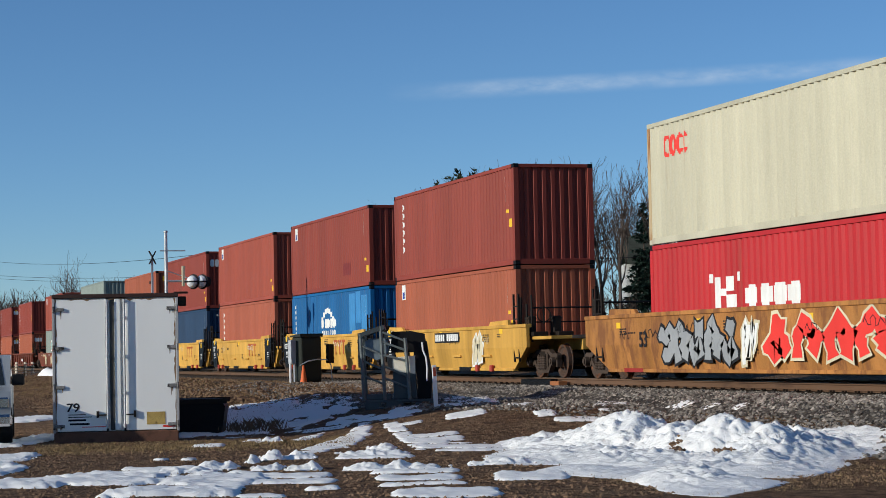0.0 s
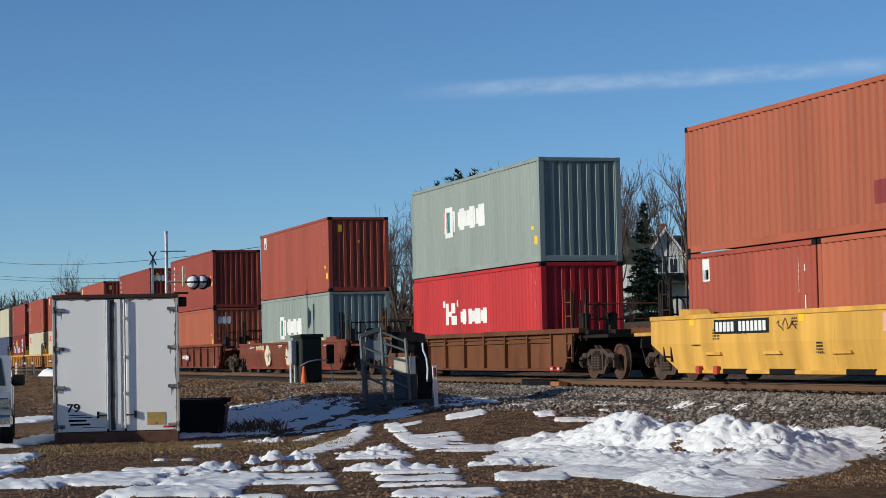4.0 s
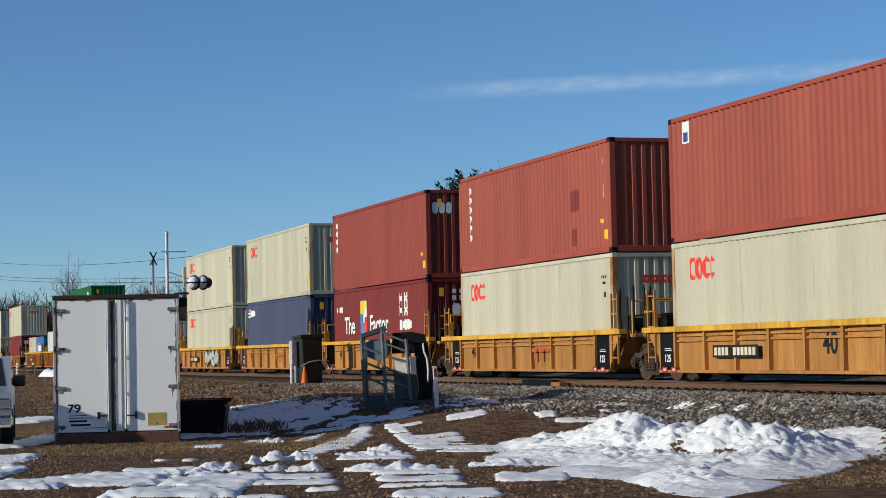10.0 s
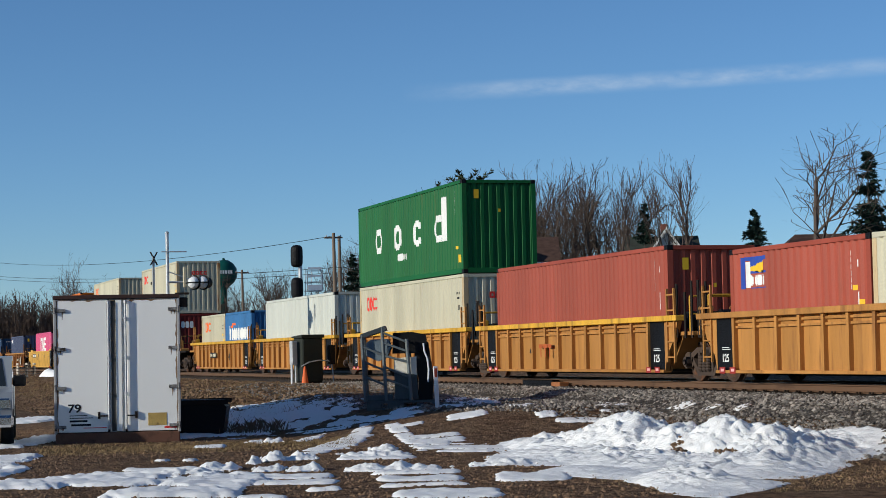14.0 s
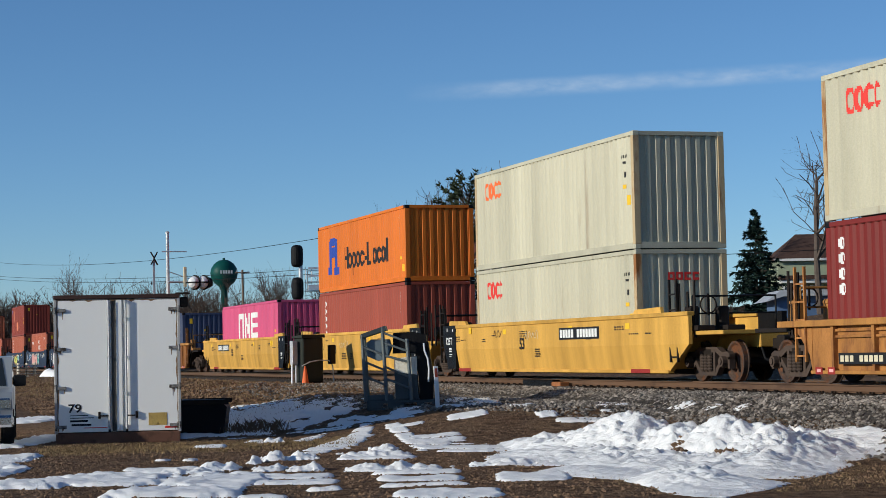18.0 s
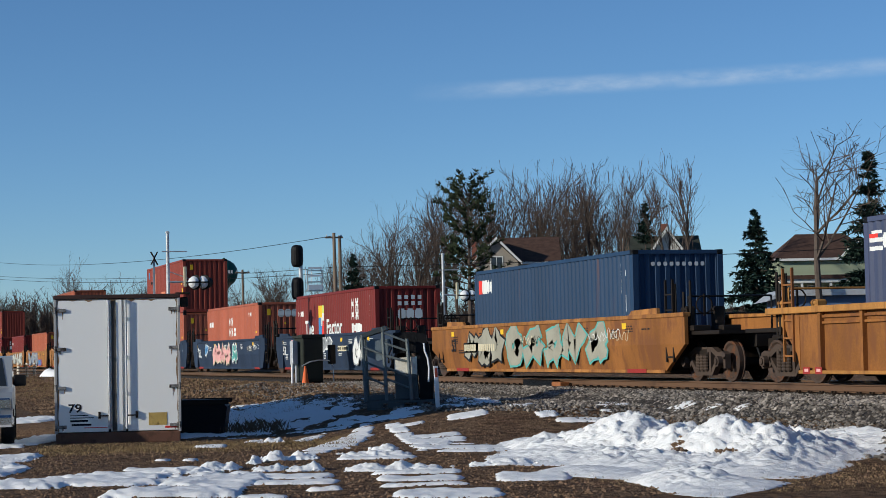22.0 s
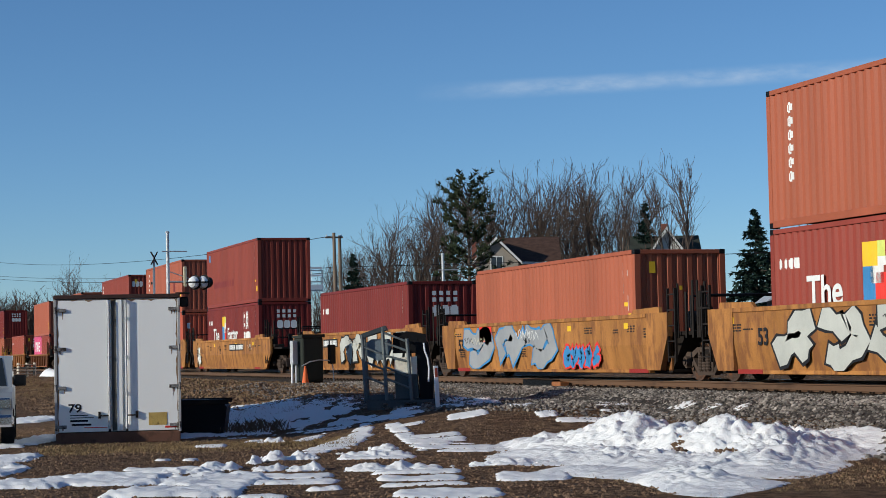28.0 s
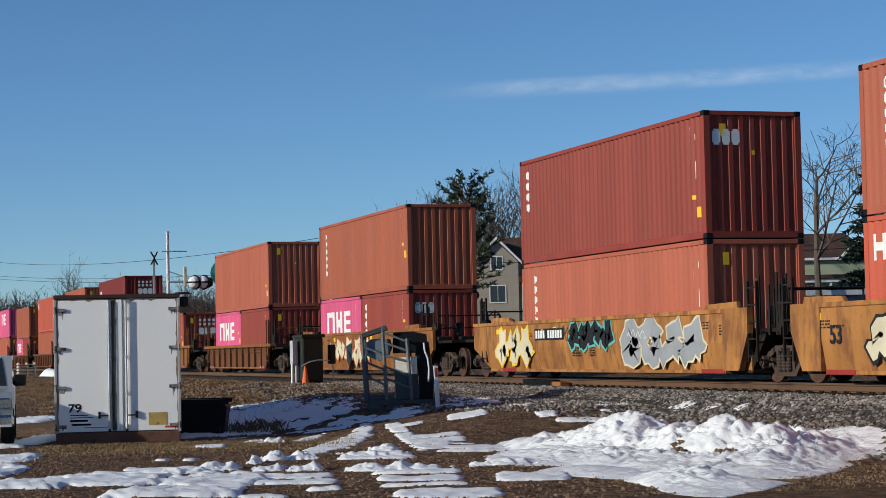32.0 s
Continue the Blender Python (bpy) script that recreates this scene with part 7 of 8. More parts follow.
def wire(a, b, sag, r=0.022):
    a, b = Vector(a), Vector(b)
    pts = []
    for i in range(25):
        t = i / 24
        p = a.lerp(b, t)
        p.z -= sag * 4 * t * (1 - t)
        pts.append(p)
    s, side = Shape(), Vector((a.y - b.y, b.x - a.x, 0)).normalized() * r
    up = Vector((0, 0, r))
    s.add([p + o for p in pts for o in (side, up, -side, -up)], [(4 * i + k, 4 * i + (k + 1) % 4, 4 * i + 4 + (k + 1) % 4, 4 * i + 4 + k) for i in range(24) for k in range(4)])
    ob = new("power_line", s.mesh("power_line", steel_black))
    return tagged(ob, "black overhead power line between poles", "power line", "power lines")


wire((-328.1, 23.4, 16.0), (-145.2, 37.6, 8.3), 0.9, 0.022)
wire((-328.1, 23.4, 15.55), (-145.2, 37.6, 7.9), 0.9, 0.022)
wire((-328.1, 23.5, 18.4), (-145.2, 37.6, 10.7), 1.6)
wire((-145.2, 37.6, 8.3), (-60.0, 95.0, 8.6), 0.8)

# ---- pallets and grey snow by the far crossing ----
pal = thing("pallet_stack", pose(-136.9, 13.7, 0.62), "low stack of weathered pale wooden pallets", "pallets")
pale_wood = surface("weathered_pallet_wood", (0.52, 0.46, 0.37), 0.9, 0, 6, 0.3, (0.2, 0.16, 0.12), 0.55, (1, 0.3, 1), 0.004)
for k in range(5):
    part("board", Shape().box(-0.6, -0.62, 0.02 + 0.2 * k, 0.6, 0.62, 0.05 + 0.2 * k).mesh("board", pale_wood), pal)
    for y in (-0.58, 0, 0.5):
        part("block", Shape().box(-0.6, y, 0.05 + 0.2 * k, 0.6, y + 0.08, 0.17 + 0.2 * k).mesh("block", pale_wood), pal)
snow_sheet("far_snow_heap", -132, -125.5, 13.4, 15.6, (0.2, 0.1), lambda x, y: (0.42 * max(0.0, 1 - ((x + 128.8) / 2.6) ** 2 - ((y - 14.5) / 0.8) ** 2) + 0.15 * clumps(x, y)) if ((x + 128.8) / 2.6) ** 2 + ((y - 14.5) / 0.8) ** 2 < 1 else -1, "old heap of ploughed snow by the road")


# ---- houses ----
siding_taupe = surface("taupe_siding", (0.34, 0.30, 0.25), 0.8, 0, 3, 0.08, None, 0.6, (0.2, 0.2, 8), 0.004)
siding_white = surface("white_siding", (0.66, 0.66, 0.63), 0.8, 0, 3, 0.08, (0.5, 0.49, 0.46), 0.66, (0.2, 0.2, 8), 0.004)
siding_green = surface("sage_siding", (0.34, 0.38, 0.26), 0.8, 0, 3, 0.08, None, 0.6, (0.2, 0.2, 8), 0.004)
roof_brown = surface("brown_shingles", (0.085, 0.05, 0.038), 0.9, 0, 9, 0.35, (0.05, 0.035, 0.03), 0.55, (1, 1, 3), 0.01)
roof_green = surface("mossy_dark_shingles", (0.045, 0.05, 0.04), 0.9, 0, 9, 0.35, (0.07, 0.065, 0.05), 0.55, (1, 1, 3), 0.01)
trim_white = surface("white_trim", (0.72, 0.72, 0.69), 0.6, 0, 5, 0.06, None, 0.6, (1, 1, 1), 0.0)
pane_mat = surface("dark_window_glass", (0.03, 0.035, 0.045), 0.08, 0, 3, 0.1, None, 0.6, (1, 1, 1), 0.0)
brick_mat = surface("red_brick", (0.26, 0.10, 0.07), 0.9, 0, 9, 0.3, (0.15, 0.07, 0.05), 0.55)


def window(root, x, y, z, w, h):
    """A window on a wall that faces the yard (towards -y)."""
    win = part("window", Shape().box(x - w / 2 - 0.1, y - 0.05, z - 0.1, x - w / 2, y, z + h + 0.1).box(x + w / 2, y - 0.05, z - 0.1, x + w / 2 + 0.1, y, z + h + 0.1).box(x - w / 2, y - 0.05, z + h, x + w / 2, y, z + h + 0.1).box(x - w / 2, y - 0.06, z - 0.12, x + w / 2, y, z).mesh("window", trim_white), root, "white-framed window")
    part("pane", Shape().box(x - w / 2, y - 0.015, z, x - 0.02, y - 0.005, z + h).mesh("pane", pane_mat), win)
    part("pane", Shape().box(x + 0.02, y - 0.015, z, x + w / 2, y - 0.005, z + h).mesh("pane", pane_mat), win)
    part("mullion", Shape().box(x - 0.02, y - 0.03, z, x + 0.02, y - 0.005, z + h).mesh("mullion", trim_white), win)


def gable_roof(x0, x1, y0, y1, zl, zr, mat, along="y", t=0.16):
    """A two-sided roof with its ridge along y or x."""
    if along == "y":
        xm = (x0 + x1) / 2
        return Shape().prism([(x0, zl), (xm, zr), (x1, zl), (x1, zl + t), (xm, zr + t * 1.3), (x0, zl + t)], y0, y1).mesh("roof", mat)
    ym = (y0 + y1) / 2
    s = Shape().add([(x, y, z) for x in (x0, x1) for y, z in ((y0, zl), (ym, zr), (y1, zl), (y1, zl + t), (ym, zr + t * 1.3), (y0, zl + t))],
                    [(0, 1, 2, 3, 4, 5), (11, 10, 9, 8, 7, 6)] + [(i, i + 6, (i + 1) % 6 + 6, (i + 1) % 6) for i in range(6)])
    return s.mesh("roof", mat)


def house(at, label, wall, roofm):
    root = thing("house", at, label, "house", "houses behind the track")
    return root


TURN = 72.35
# taupe house with a brown roof; z from its base
h1 = house(pose(-188.3, 67.4, 3.6, 0, 0, TURN), "taupe two-storey house with brown shingle roof and white trim", siding_taupe, roof_brown)
part("wall", Shape().box(-2.2, 0.6, 0, 4.6, 7.0, 6.95).mesh("wall", siding_taupe), h1)
part("gable_wall", Shape().prism([(-3.95, 0), (-3.95, 7.0), (-1.85, 9.15), (0.3, 7.0), (0.3, 0)], -1.0, 0.62).mesh("gable_wall", siding_taupe), h1)
part("roof", gable_roof(-2.4, 4.7, 0.2, 7.4, 6.95, 9.5, roof_brown, "x"), h1, "brown shingle roof")
part("gable_roof", gable_roof(-4.35, 0.65, -1.35, 2.4, 6.75, 9.3, roof_brown), h1)
part("barge_board", Shape().prism([(-4.4, 6.68), (-1.85, 9.25), (0.7, 6.68), (0.7, 6.98), (-1.85, 9.55), (-4.4, 6.98)], -1.42, -1.36).mesh("barge_board", trim_white), h1, "white barge board")
part("eave_board", Shape().box(0.7, 0.12, 6.82, 4.75, 0.2, 7.06).mesh("eave_board", trim_white), h1)
window(h1, -1.85, -1.0, 6.3, 1.1, 1.2)
window(h1, -1.8, -1.0, 3.0, 1.5, 1.6)
window(h1, 2.9, 0.6, 5.3, 0.9, 1.1)
part("porch_roof", Shape().prism([(0.4, 4.9), (0.4, 5.5), (4.6, 5.2), (4.6, 4.8)], -1.8, 0.6).mesh("porch_roof", roof_brown), h1)
for x in (0.7, 2.4, 4.3):
    part("porch_post", Shape().box(x - 0.09, -1.7, 0, x + 0.09, -1.52, 4.85).mesh("porch_post", trim_white), h1)
part("chimney", Shape().box(-4.3, 1.0, 6.5, -3.8, 1.6, 9.9, 0.02).mesh("chimney", brick_mat), h1, "brick chimney")

h2 = house(pose(-174.4, 77.8, 3.8, 0, 0, TURN), "white farmhouse with a dark green roof and brick chimney", siding_white, roof_green)
part("wall", Shape().box(-3.6, 0.8, 0, 3.6, 7.5, 6.0).mesh("wall", siding_white), h2)
part("gable_wall", Shape().prism([(-2.0, 0), (-2.0, 6.1), (0.0, 9.0), (2.0, 6.1), (2.0, 0)], -1.0, 0.82).mesh("gable_wall", siding_white), h2)
part("roof", gable_roof(-3.7, 3.7, 0.4, 7.9, 5.9, 8.6, roof_green, "x"), h2, "dark mossy shingle roof")
part("gable_roof", gable_roof(-2.3, 2.3, -1.4, 2.5, 5.75, 9.05, roof_green), h2)
part("barge_board", Shape().prism([(-2.35, 5.7), (0, 9.02), (2.35, 5.7), (2.35, 6.05), (0, 9.4), (-2.35, 6.05)], -1.48, -1.41).mesh("barge_board", trim_white), h2, "white barge board")
window(h2, -0.35, -1.0, 5.0, 0.9, 1.5)
window(h2, 0.75, -1.0, 5.0, 0.7, 1.3)
window(h2, -1.0, -1.0, 1.6, 0.9, 1.6)
part("porch_roof", Shape().prism([(-3.4, 3.9), (-2.6, 4.9), (1.6, 4.9), (2.2, 3.9)], -2.6, -0.9).mesh("porch_roof", roof_green), h2)
for x in (-3.2, -1.6, 0.2, 2.0):
    part("porch_post", Shape().box(x - 0.08, -2.5, 0, x + 0.08, -2.34, 3.95).mesh("porch_post", trim_white), h2)
part("chimney", Shape().box(-0.1, 2.3, 8.0, 0.5, 2.9, 9.9, 0.02).mesh("chimney", brick_mat), h2, "brick chimney")

h3 = house(pose(-160.9, 87.3, 3.8, 0, 0, TURN), "sage-green house with brown hip roof and white porch", siding_green, roof_brown)
part("wall", Shape().box(-4.1, 0, 0, 4.6, 7.5, 5.65).mesh("wall", siding_green), h3)
part("roof", Shape().add([(-4.5, -0.4, 5.6), (5.0, -0.4, 5.6), (5.0, 7.9, 5.6), (-4.5, 7.9, 5.6), (-1.9, 3.2, 8.1), (2.6, 3.2, 8.1)], [(0, 1, 5, 4), (1, 2, 5), (2, 3, 4, 5), (3, 0, 4), (3, 2, 1, 0)]).mesh("roof", roof_brown), h3, "brown hip roof")
part("eave_board", Shape().box(-4.55, -0.46, 5.5, 5.05, -0.4, 5.72).mesh("eave_board", trim_white), h3)
part("porch_band", Shape().box(-4.2, -1.3, 3.45, 4.7, 0.0, 3.8, 0.02).mesh("porch_band", trim_white), h3)
part("porch_roof", Shape().prism([(-4.4, 3.8), (-4.0, 4.15), (4.5, 4.15), (4.9, 3.8)], -1.5, 0.0).mesh("porch_roof", roof_brown), h3)
for x in (-3.9, -2.2, 0.4, 2.8, 4.4):
    part("porch_post", Shape().box(x - 0.1, -1.2, 0, x + 0.1, -1.0, 3.45).mesh("porch_post", trim_white), h3)
for x in (-3.0, -0.9, 1.6, 3.6):
    window(h3, x, 0.0, 1.5, 1.1, 1.7)
part("dormer", Shape().prism([(1.6, 5.6), (3.0, 7.0), (4.4, 5.6)], -0.5, 3.0).mesh("dormer", siding_green), h3)
part("dormer_trim", Shape().prism([(1.4, 5.55), (3.0, 7.15), (4.6, 5.55), (4.6, 5.75), (3.0, 7.35), (1.4, 5.75)], -0.7, -0.5).mesh("dormer_trim", trim_white), h3)

shed = thing("shed", pose(-116.5, 62.6, 3.2, 0, 0, TURN), "low shed with a grey metal roof and blue wall", "shed")
part("wall", Shape().box(-2.6, 0, 0, 3.4, 4, 1.75).mesh("wall", surface("blue_metal_cladding", (0.10, 0.16, 0.28), 0.5, 0.1, 4, 0.1)), shed)
part("roof", Shape().prism([(-3.4, 1.35), (-2.4, 2.1), (3.6, 2.1), (3.6, 1.7), (-2.2, 1.7)], -0.6, 4.4).mesh("roof", galvanised), shed)

# ---- water tower ----
tower = thing("water_tower", pose(-591.5, 118.3, 0), "dark green water tower standing over distant trees", "water tower")
tower_mat = surface("green_tank_paint", (0.008, 0.068, 0.058), 0.45, 0, 2, 0.1)
prof = [(0.3, 31.0), (1.6, 30.7), (3.0, 29.7), (3.9, 28.3), (4.15, 26.9), (3.9, 25.4), (3.0, 23.9), (1.7, 22.9), (1.0, 21.8), (0.9, 4.0), (1.6, 0.0)]
part("tank", Shape().lathe(prof, (0, 0, 0), "z", 32).mesh("tank", tower_mat, True), tower)
s = Shape()
for k in range(5):
    s.box(4.18, -2.0 + 0.8 * k, 26.6, 4.22, -1.45 + 0.8 * k, 27.6)
part("letter_mark", s.mesh("letter_mark", mark_white), tower, "white painted bars")
part("cap", Shape().lathe([(0.4, 30.9), (0.4, 31.4), (0.05, 31.5)], (0, 0, 0), "z", 10).mesh("cap", tower_mat), tower)

# ---- lubricator box on the near rail ----
lube = thing("rail_lubricator", pose(-51.9, 19.3, 0.70), "black lubricator cover beside the near rail with a rusty end", "track device")
part("cover", Shape().box(-1.25, -0.12, 0, 1.1, 0.12, 0.22, 0.02).mesh("cover", steel_black), lube)
part("end_block", Shape().box(1.1, -0.14, 0, 1.75, 0.14, 0.17, 0.02).mesh("end_block", surface("rusty_block", (0.30, 0.12, 0.05), 0.8, 0, 8, 0.4, RUST, 0.5)), lube, "rust-orange steel block")
# ---- trees ----
bark = surface("grey_brown_bark", (0.092, 0.071, 0.058), 0.95, 0, 5, 0.35, (0.07, 0.055, 0.05), 0.55, (1, 1, 0.3), 0.01)
twig_mat = surface("grey_brown_twigs", (0.105, 0.077, 0.062), 0.95, 0, 3, 0.3, None, 0.6, (1, 1, 1), 0.0)
needles = surface("conifer_needles", (0.040, 0.052, 0.028), 0.9, 0, 6, 0.5, (0.045, 0.055, 0.025), 0.56, (1, 1, 1), 0.0)
dark_needles = surface("blue_spruce_needles", (0.016, 0.032, 0.024), 0.9, 0, 6, 0.5, (0.035, 0.05, 0.035), 0.56, (1, 1, 1), 0.0)


def stick(shape, p, q, r, r2, n):
    """A light tapered stick without end caps; n = 2 makes a narrow blade."""
    d = q - p
    a = Vector((-d.y, d.x, 0.0)) if abs(d.x) + abs(d.y) > 1e-4 else Vector((1.0, 0.0, 0.0))
    a.normalize()
    k = len(shape.v)
    if n == 2:
        shape.v += [tuple(p - a * r), tuple(p + a * r), tuple(q + a * r2), tuple(q - a * r2)]
        shape.f.append((k, k + 1, k + 2, k + 3))
        return
    b = d.normalized().cross(a)
    ring = [(math.cos(6.2832 * i / n), math.sin(6.2832 * i / n)) for i in range(n)]
    shape.v += [tuple(p + a * (c * r) + b * (s1 * r)) for c, s1 in ring] + [tuple(q + a * (c * r2) + b * (s1 * r2)) for c, s1 in ring]
    shape.f += [(k + i, k + (i + 1) % n, k + (i + 1) % n + n, k + i + n) for i in range(n)]


def grow(rng, trunk, crown, p, d, length, r, level, spread):
    """Grow one limb in bent pieces that turn upwards, and let side shoots leave it."""
    pieces = (5, 4, 3, 2, 1)[level]
    seg = length / pieces
    for i in range(pieces):
        bend = (0.07, 0.16, 0.20, 0.24, 0.2)[level]
        d = (d + Vector((rng.uniform(-bend, bend), rng.uniform(-bend, bend), rng.uniform(-bend * 0.4, bend * 0.4) + (0.0, 0.10, 0.07, 0.04, 0.0)[level]))).normalized()
        q = p + d * seg
        r2 = max(0.03 if level < 3 else 0.017, r * (0.87 if level == 0 else 0.80))
        stick(trunk if level <= 1 else crown, p, q, r, r2, (7, 5, 3, 3, 2)[level])
        if level < 4 and (level > 0 or i > 0):
            for k in range(1 if level and rng.random() < (0.0, 0.62, 0.68, 0.42)[level] else 2):
                side = Matrix.Rotation(rng.uniform(0, 6.283), 3, d) @ d.orthogonal().normalized()
                tilt = rng.uniform(0.35, 0.85) * spread
                nd = (d * math.cos(tilt) + side * math.sin(tilt)).normalized()
                nl = length * rng.uniform(0.42, 0.66) * (1.0 if level else 1.08 - 0.09 * i)
                grow(rng, trunk, crown, q, nd, nl, max(0.034 if level < 2 else 0.018, r2 * rng.uniform(0.5, 0.7)), level + 1 if level < 2 or rng.random() < 0.75 else 4, spread)
        p, r = q, r2


def tree_meshes(seed, fork, level, spread, h=14.0):
    """Trunk and crown of one growth form, scaled to a height of one metre."""
    rng = random.Random(seed)
    trunk, crown = Shape(), Shape()
    for k in range(fork):
        lean = 0.0 if fork == 1 else 0.25 if level == 0 else 0.5
        grow(rng, trunk, crown, Vector((0.12 * k, 0, 0)), Vector((rng.uniform(-lean, lean), rng.uniform(-lean, lean), 1)).normalized(), h * 0.7, 0.015 * h + 0.03 if level == 0 else 0.06, level, spread)
    s = 1.0 / max(p[2] for p in trunk.v + crown.v)
    for sh in (trunk, crown):
        sh.v = [(a * s, b * s, c * s) for a, b, c in sh.v]
    return (raw(trunk, "trunk", bark) if trunk.v else None), raw(crown, "crown", twig_mat)


def bare_tree(x, y, top, form, label, turn=0.0, name="bare_tree", wide=1.0):
    z = ground_z(x, y) - 0.1
    h = top - z
    root = thing(name, pose(x, y, z, 0, 0, turn), label, "tree", "bare trees behind the track")
    trunk, crown = FORMS[form]
    m = Matrix.Diagonal((h * wide, h * wide, h, 1))
    if trunk:
        part("trunk", trunk, root, "", m)
    part("crown", crown, root, "", m)


def raw(shape, name, material):
    me = bpy.data.meshes.new(name)
    me.from_pydata(shape.v, [], shape.f)
    me.materials.append(material)
    return me


def conifer(x, y, top, seed, label, width=0.22, pine=False):
    """An evergreen: whorls of limbs with many small needle tufts; a pine carries them in open clouds near the limb ends."""
    z = ground_z(x, y) - 0.1
    h = top - z
    rng = random.Random(seed)
    root = thing("conifer", pose(x, y, z), label, "tree", "evergreen trees")
    trunk, limbs, tufts = Shape(), Shape(), Shape()
    trunk.tube((0, 0, 0), (0, 0, h * (0.86 if pine else 0.97)), 0.014 * h + 0.04, 8, 0.02)
    levels = 17 if pine else 30
    for i in range(levels):
        t = i / (levels - 1)
        if pine:
            zz = h * (0.30 + 0.52 * t) + rng.uniform(-0.3, 0.3)
            reach = h * 0.22 * (1.0 - 0.33 * t ** 2)
            n = 5
        else:
            zz = h * (0.05 + 0.93 * t)
            reach = h * width * (1.01 - t) ** 1.05 + 0.10
            n = 8
        for k in range(n):
            a = 6.283 * (k + rng.random()) / n
            ln = reach * rng.uniform(0.45, 1.15)
            rise = (0.25 + 0.75 * t) if pine else (-0.22 + 0.45 * t)
            zz += 0.0 if pine else h * rng.uniform(-0.02, 0.02)
            tip = Vector((math.cos(a) * ln, math.sin(a) * ln, zz + rise * ln))
            stick(limbs, Vector((0, 0, zz)), tip, 0.06 if pine else 0.03, 0.014, 3)
            m = 9 if pine else max(4, int(11 * (1.1 - t)))
            for j in range(m):
                f = (0.45 + 0.58 * (j + 1) / m) if pine else (0.10 + 0.94 * (j + 1) / m)
                jit = 0.22 if pine else 0.2
                c = Vector((0, 0, zz)).lerp(tip, f) + Vector((rng.uniform(-jit, jit), rng.uniform(-jit, jit), rng.uniform(-0.5, 0.5) * jit))
                for b in range(8):
                    d = Vector((rng.uniform(-1, 1) + math.cos(a) * 0.6, rng.uniform(-1, 1) + math.sin(a) * 0.6, rng.uniform(0.0, 1.1) if pine else rng.uniform(-0.8, 0.35))).normalized()
                    s1 = rng.uniform(0.28, 0.5) if pine else rng.uniform(0.28, 0.55) * (1.15 - 0.5 * t)
                    o = d.orthogonal().normalized() * s1 * (0.16 if pine else 0.2)
                    tufts.add([c - o, c + o, c + d * s1], [(0, 1, 2)])
    part("trunk", raw(trunk, "trunk", bark), root)
    part("branchwork", raw(limbs, "branchwork", bark), root)
    part("crown", raw(tufts, "crown", needles if pine else dark_needles), root)


BARE = [(-177.2, 51.8, 16.5), (-177.0, 54.2, 18.0), (-181.0, 57.5, 18.9), (-220.8, 76.4, 23.4), (-225.6, 80.3, 25.1), (-219.7, 79.9, 23.9), (-218.8, 82.1, 23.5), (-212.7, 82.2, 22.6), (-211.8, 84.2, 22.6), (-205.7, 84.2, 23.2), (-161.4, 67.7, 18.9), (-204.7, 86.5, 21.0), (-156.9, 70.6, 17.4), (-152.7, 70.0, 18.4), (-141.1, 82.4, 16.2), (-250.6, 68.5, 16.6), (-230.8, 64.8, 15.9), (-291.1, 73.3, 16.9), (-251.4, 66.4, 15.6)]
FAR_BARE = [(-322.6, 73.5, 17.5), (-323.5, 71.0, 16.5), (-162.6, 48.3, 13.6), (-199.5, 64.9, 19.3), (-173.0, 53.5, 14.5), (-205.0, 76.5, 20.5), (-200.0, 78.0, 19.5), (-335.0, 62.0, 16.0), (-340.0, 55.0, 16.5), (-372.0, 74.5, 18.5), (-376.0, 71.5, 17.0), (-380.0, 78.5, 18.0), (-368.0, 69.0, 16.0)]
FORMS = {"oak": tree_meshes(41, 2, 0, 1.0), "ash": tree_meshes(42, 2, 0, 0.85), "elm": tree_meshes(47, 1, 0, 1.0), "maple": tree_meshes(44, 3, 0, 0.8), "poplar": tree_meshes(45, 1, 0, 0.6), "walnut": tree_meshes(57, 1, 0, 1.35), "broad": tree_meshes(52, 2, 0, 1.5), "brush_a": tree_meshes(60, 8, 1, 1.0, 5), "brush_b": tree_meshes(61, 8, 1, 1.0, 5)}
for i, (x, y, top) in enumerate(BARE + FAR_BARE):
    slimmer = i in (10, 12, 13)
    bare_tree(x, y, top, "poplar" if slimmer else ("oak", "ash", "elm", "maple")[i % 4], "slender leafless tree with upswept branches" if slimmer else "leafless grey-brown deciduous tree with fine twigs", 67 * i, "bare_tree", 0.9 if slimmer else 1.0)
bare_tree(-115.2, 62.2, 16.5, "walnut", "tall leafless tree with wide open branches by the green house", 20, "bare_tree", 1.15)
bare_tree(-231.5, 29.6, 14.1, "oak", "lone leafless tree with a broad crown by the road", 140)
bare_tree(-240.8, 34.0, 12.4, "broad", "spreading leafless tree behind the crossing", 40, "bare_tree", 1.3)
SHRUBS = [(-172.9, 49.8, 9.7), (-167.5, 49.9, 10.4), (-166.9, 51.8, 10.9), (-161.6, 52.2, 9.1), (-172.6, 66.8, 11.7), (-172.1, 68.3, 12.2), (-167.0, 67.9, 10.8), (-166.6, 69.4, 10.3), (-161.5, 68.9, 10.5), (-150.3, 71.2, 9.4), (-145.4, 70.4, 8.2), (-146.1, 68.2, 7.8), (-212.1, 58.5, 10.9), (-168.2, 64.5, 9.4), (-136.1, 66.8, 7.4)]
for i, (x, y, top) in enumerate(SHRUBS[::2] + SHRUBS[1:6:2]):
    bare_tree(x, y, top * 0.66, ("brush_a", "brush_b")[i % 2], "dense leafless brush of thin brown stems", 53 * i, "brush", 1.1)
